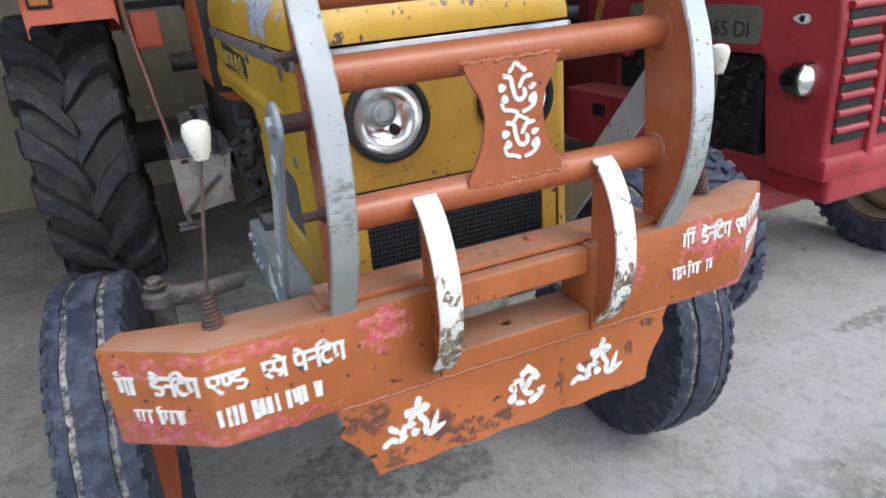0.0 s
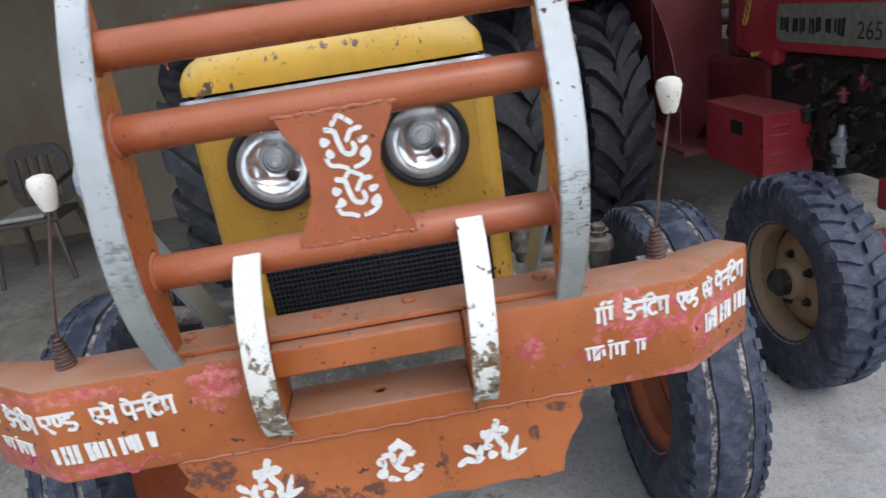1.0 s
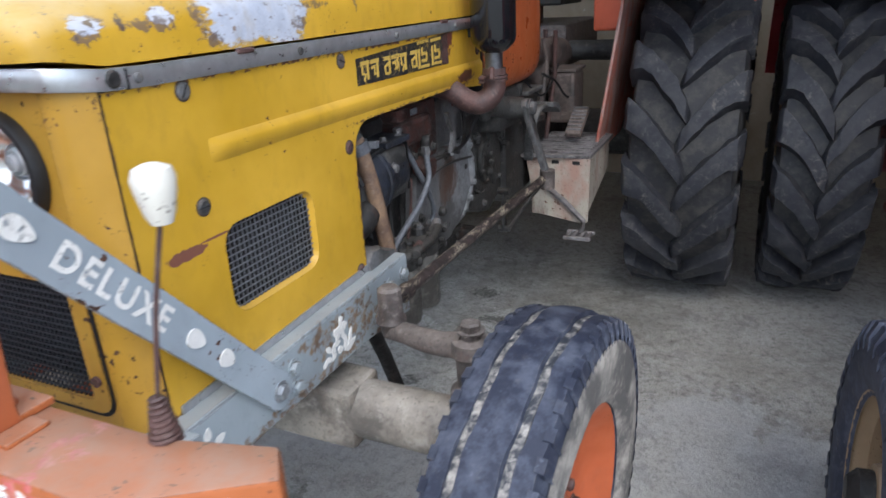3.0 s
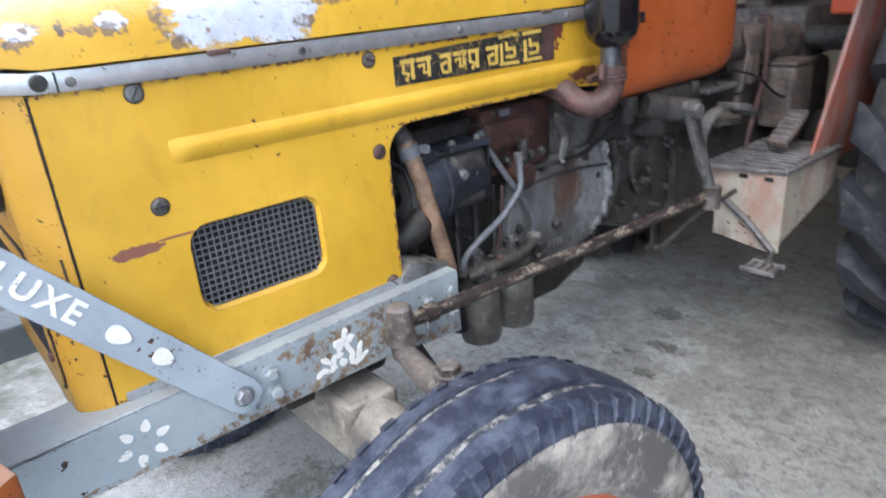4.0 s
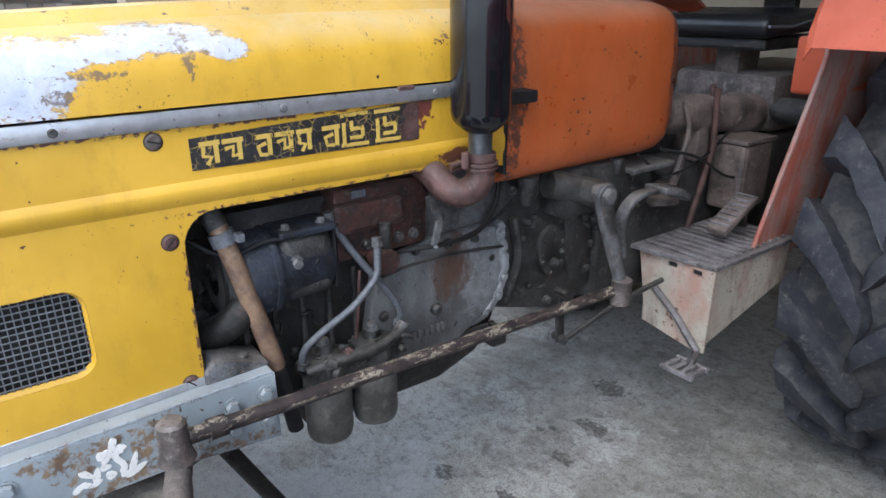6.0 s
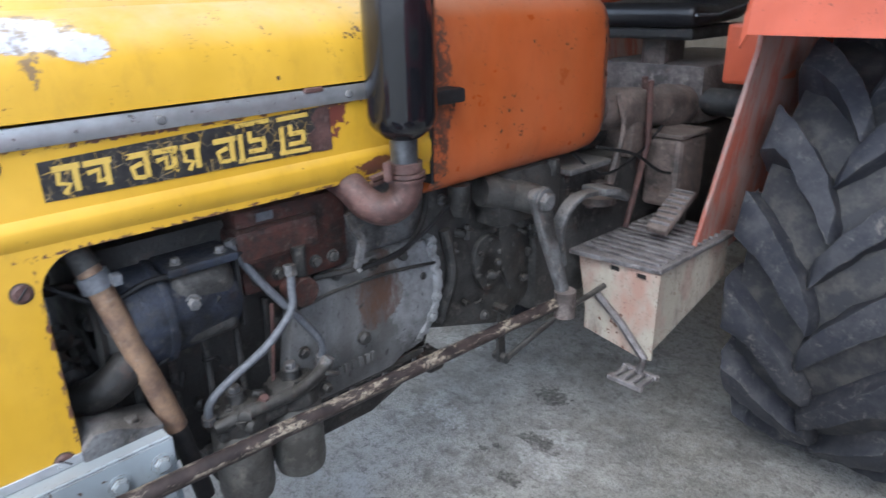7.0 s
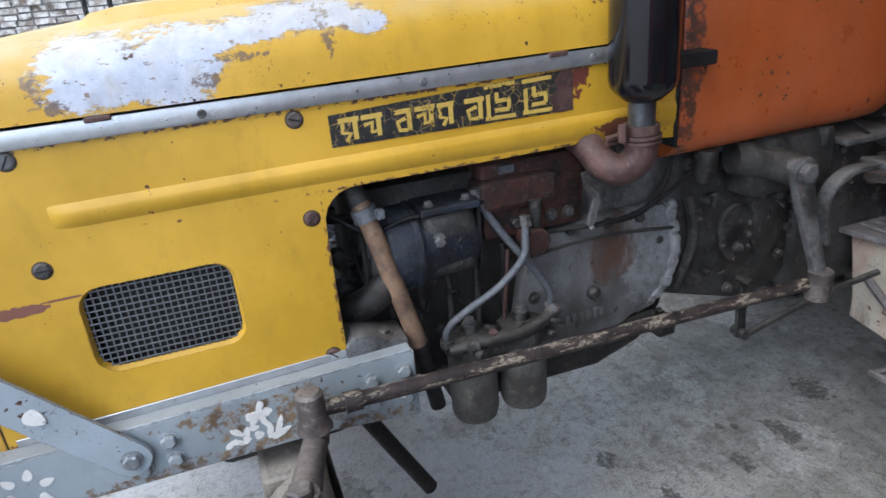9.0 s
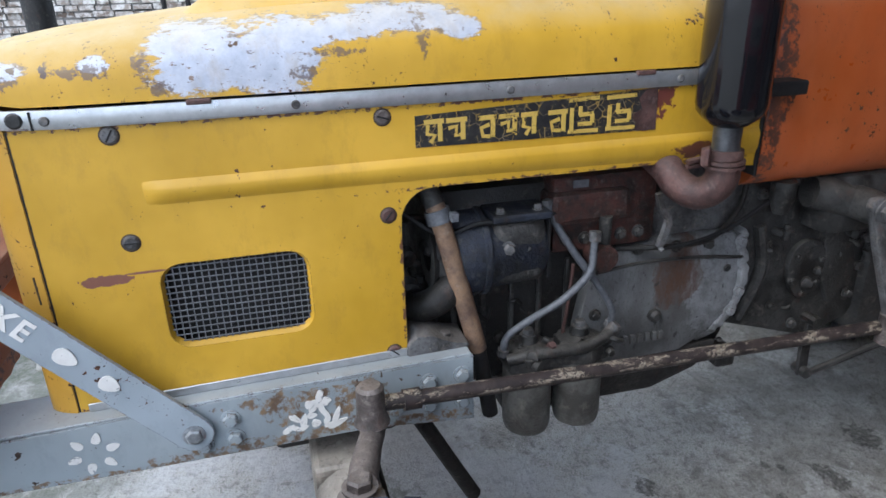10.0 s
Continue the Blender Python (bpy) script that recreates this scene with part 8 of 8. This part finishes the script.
part("seat", soft(box((RX - 0.22, 2.55, 1.05), (RX + 0.22, 2.95, 1.15)), 0.03), M_SEAT, red, "black tractor seat", True)


# the red tractor stands turned a little outwards
turned = Matrix.Translation((2.0, 2.74, 0)) @ Matrix.Rotation(radians(0.7), 4, "Z") @ Matrix.Translation((-1.98, -2.74, 0))
red.location = turned @ red.location
red.rotation_euler = (0, 0, radians(0.7))


# ---------------------------------------------------------------- shed things
def plastic_chair(x, y, turn):
    ob = thing("chair", "brown moulded plastic armchair against the shed wall", "chair", (x, y, 0))
    bm = soft(box((x - 0.22, y - 0.22, 0.40), (x + 0.22, y + 0.20, 0.435)), 0.012)
    part("seat", bm, M_PLASTIC, ob)
    back = slab(rounded(-0.22, 0.44, 0.22, 0.88, 0.12, 6), [rounded(-0.14 + 0.075 * k, 0.5, -0.10 + 0.075 * k, 0.80, 0.015, 3) for k in range(4)], lambda u, v, w: (x + u, y + 0.20 + 0.12 * (v - 0.44) + w, v), 0.02)
    part("backrest", back, M_PLASTIC, ob)
    for sx in (-1, 1):
        part("armrest", sweep(curve_points([(x + sx * 0.24, y + 0.22, 0.66), (x + sx * 0.26, y, 0.65), (x + sx * 0.25, y - 0.2, 0.60), (x + sx * 0.24, y - 0.22, 0.42)], 5), 0.018, 8), M_PLASTIC, ob, smooth=True)
        for sy in (-1, 1):
            part("leg", sweep([(x + sx * 0.20, y + sy * 0.18, 0.41), (x + sx * 0.25, y + sy * 0.25, 0.0)], [0.022, 0.016], 8), M_PLASTIC, ob, smooth=True)
    ob.rotation_euler = (0, 0, radians(turn))
    cloth = thing("cloth", "pale folded cloth lying on the plastic chair", "cloth", (x, y, 0.436))
    part("folds", soft(box((x - 0.17, y - 0.19, 0.4365), (x + 0.15, y + 0.12, 0.47)), 0.014), M_CLOTH, cloth)


plastic_chair(-2.5, 3.5, 0)


def shed_board():
    ob = tagged(part("wall_board", soft(box((-3.2, 4.47, 2.05), (-2.6, 4.496, 2.5)), 0.004), M_CLOTH), "small pale board on the beige shed wall", "board")
    return ob


shed_board()
paving()
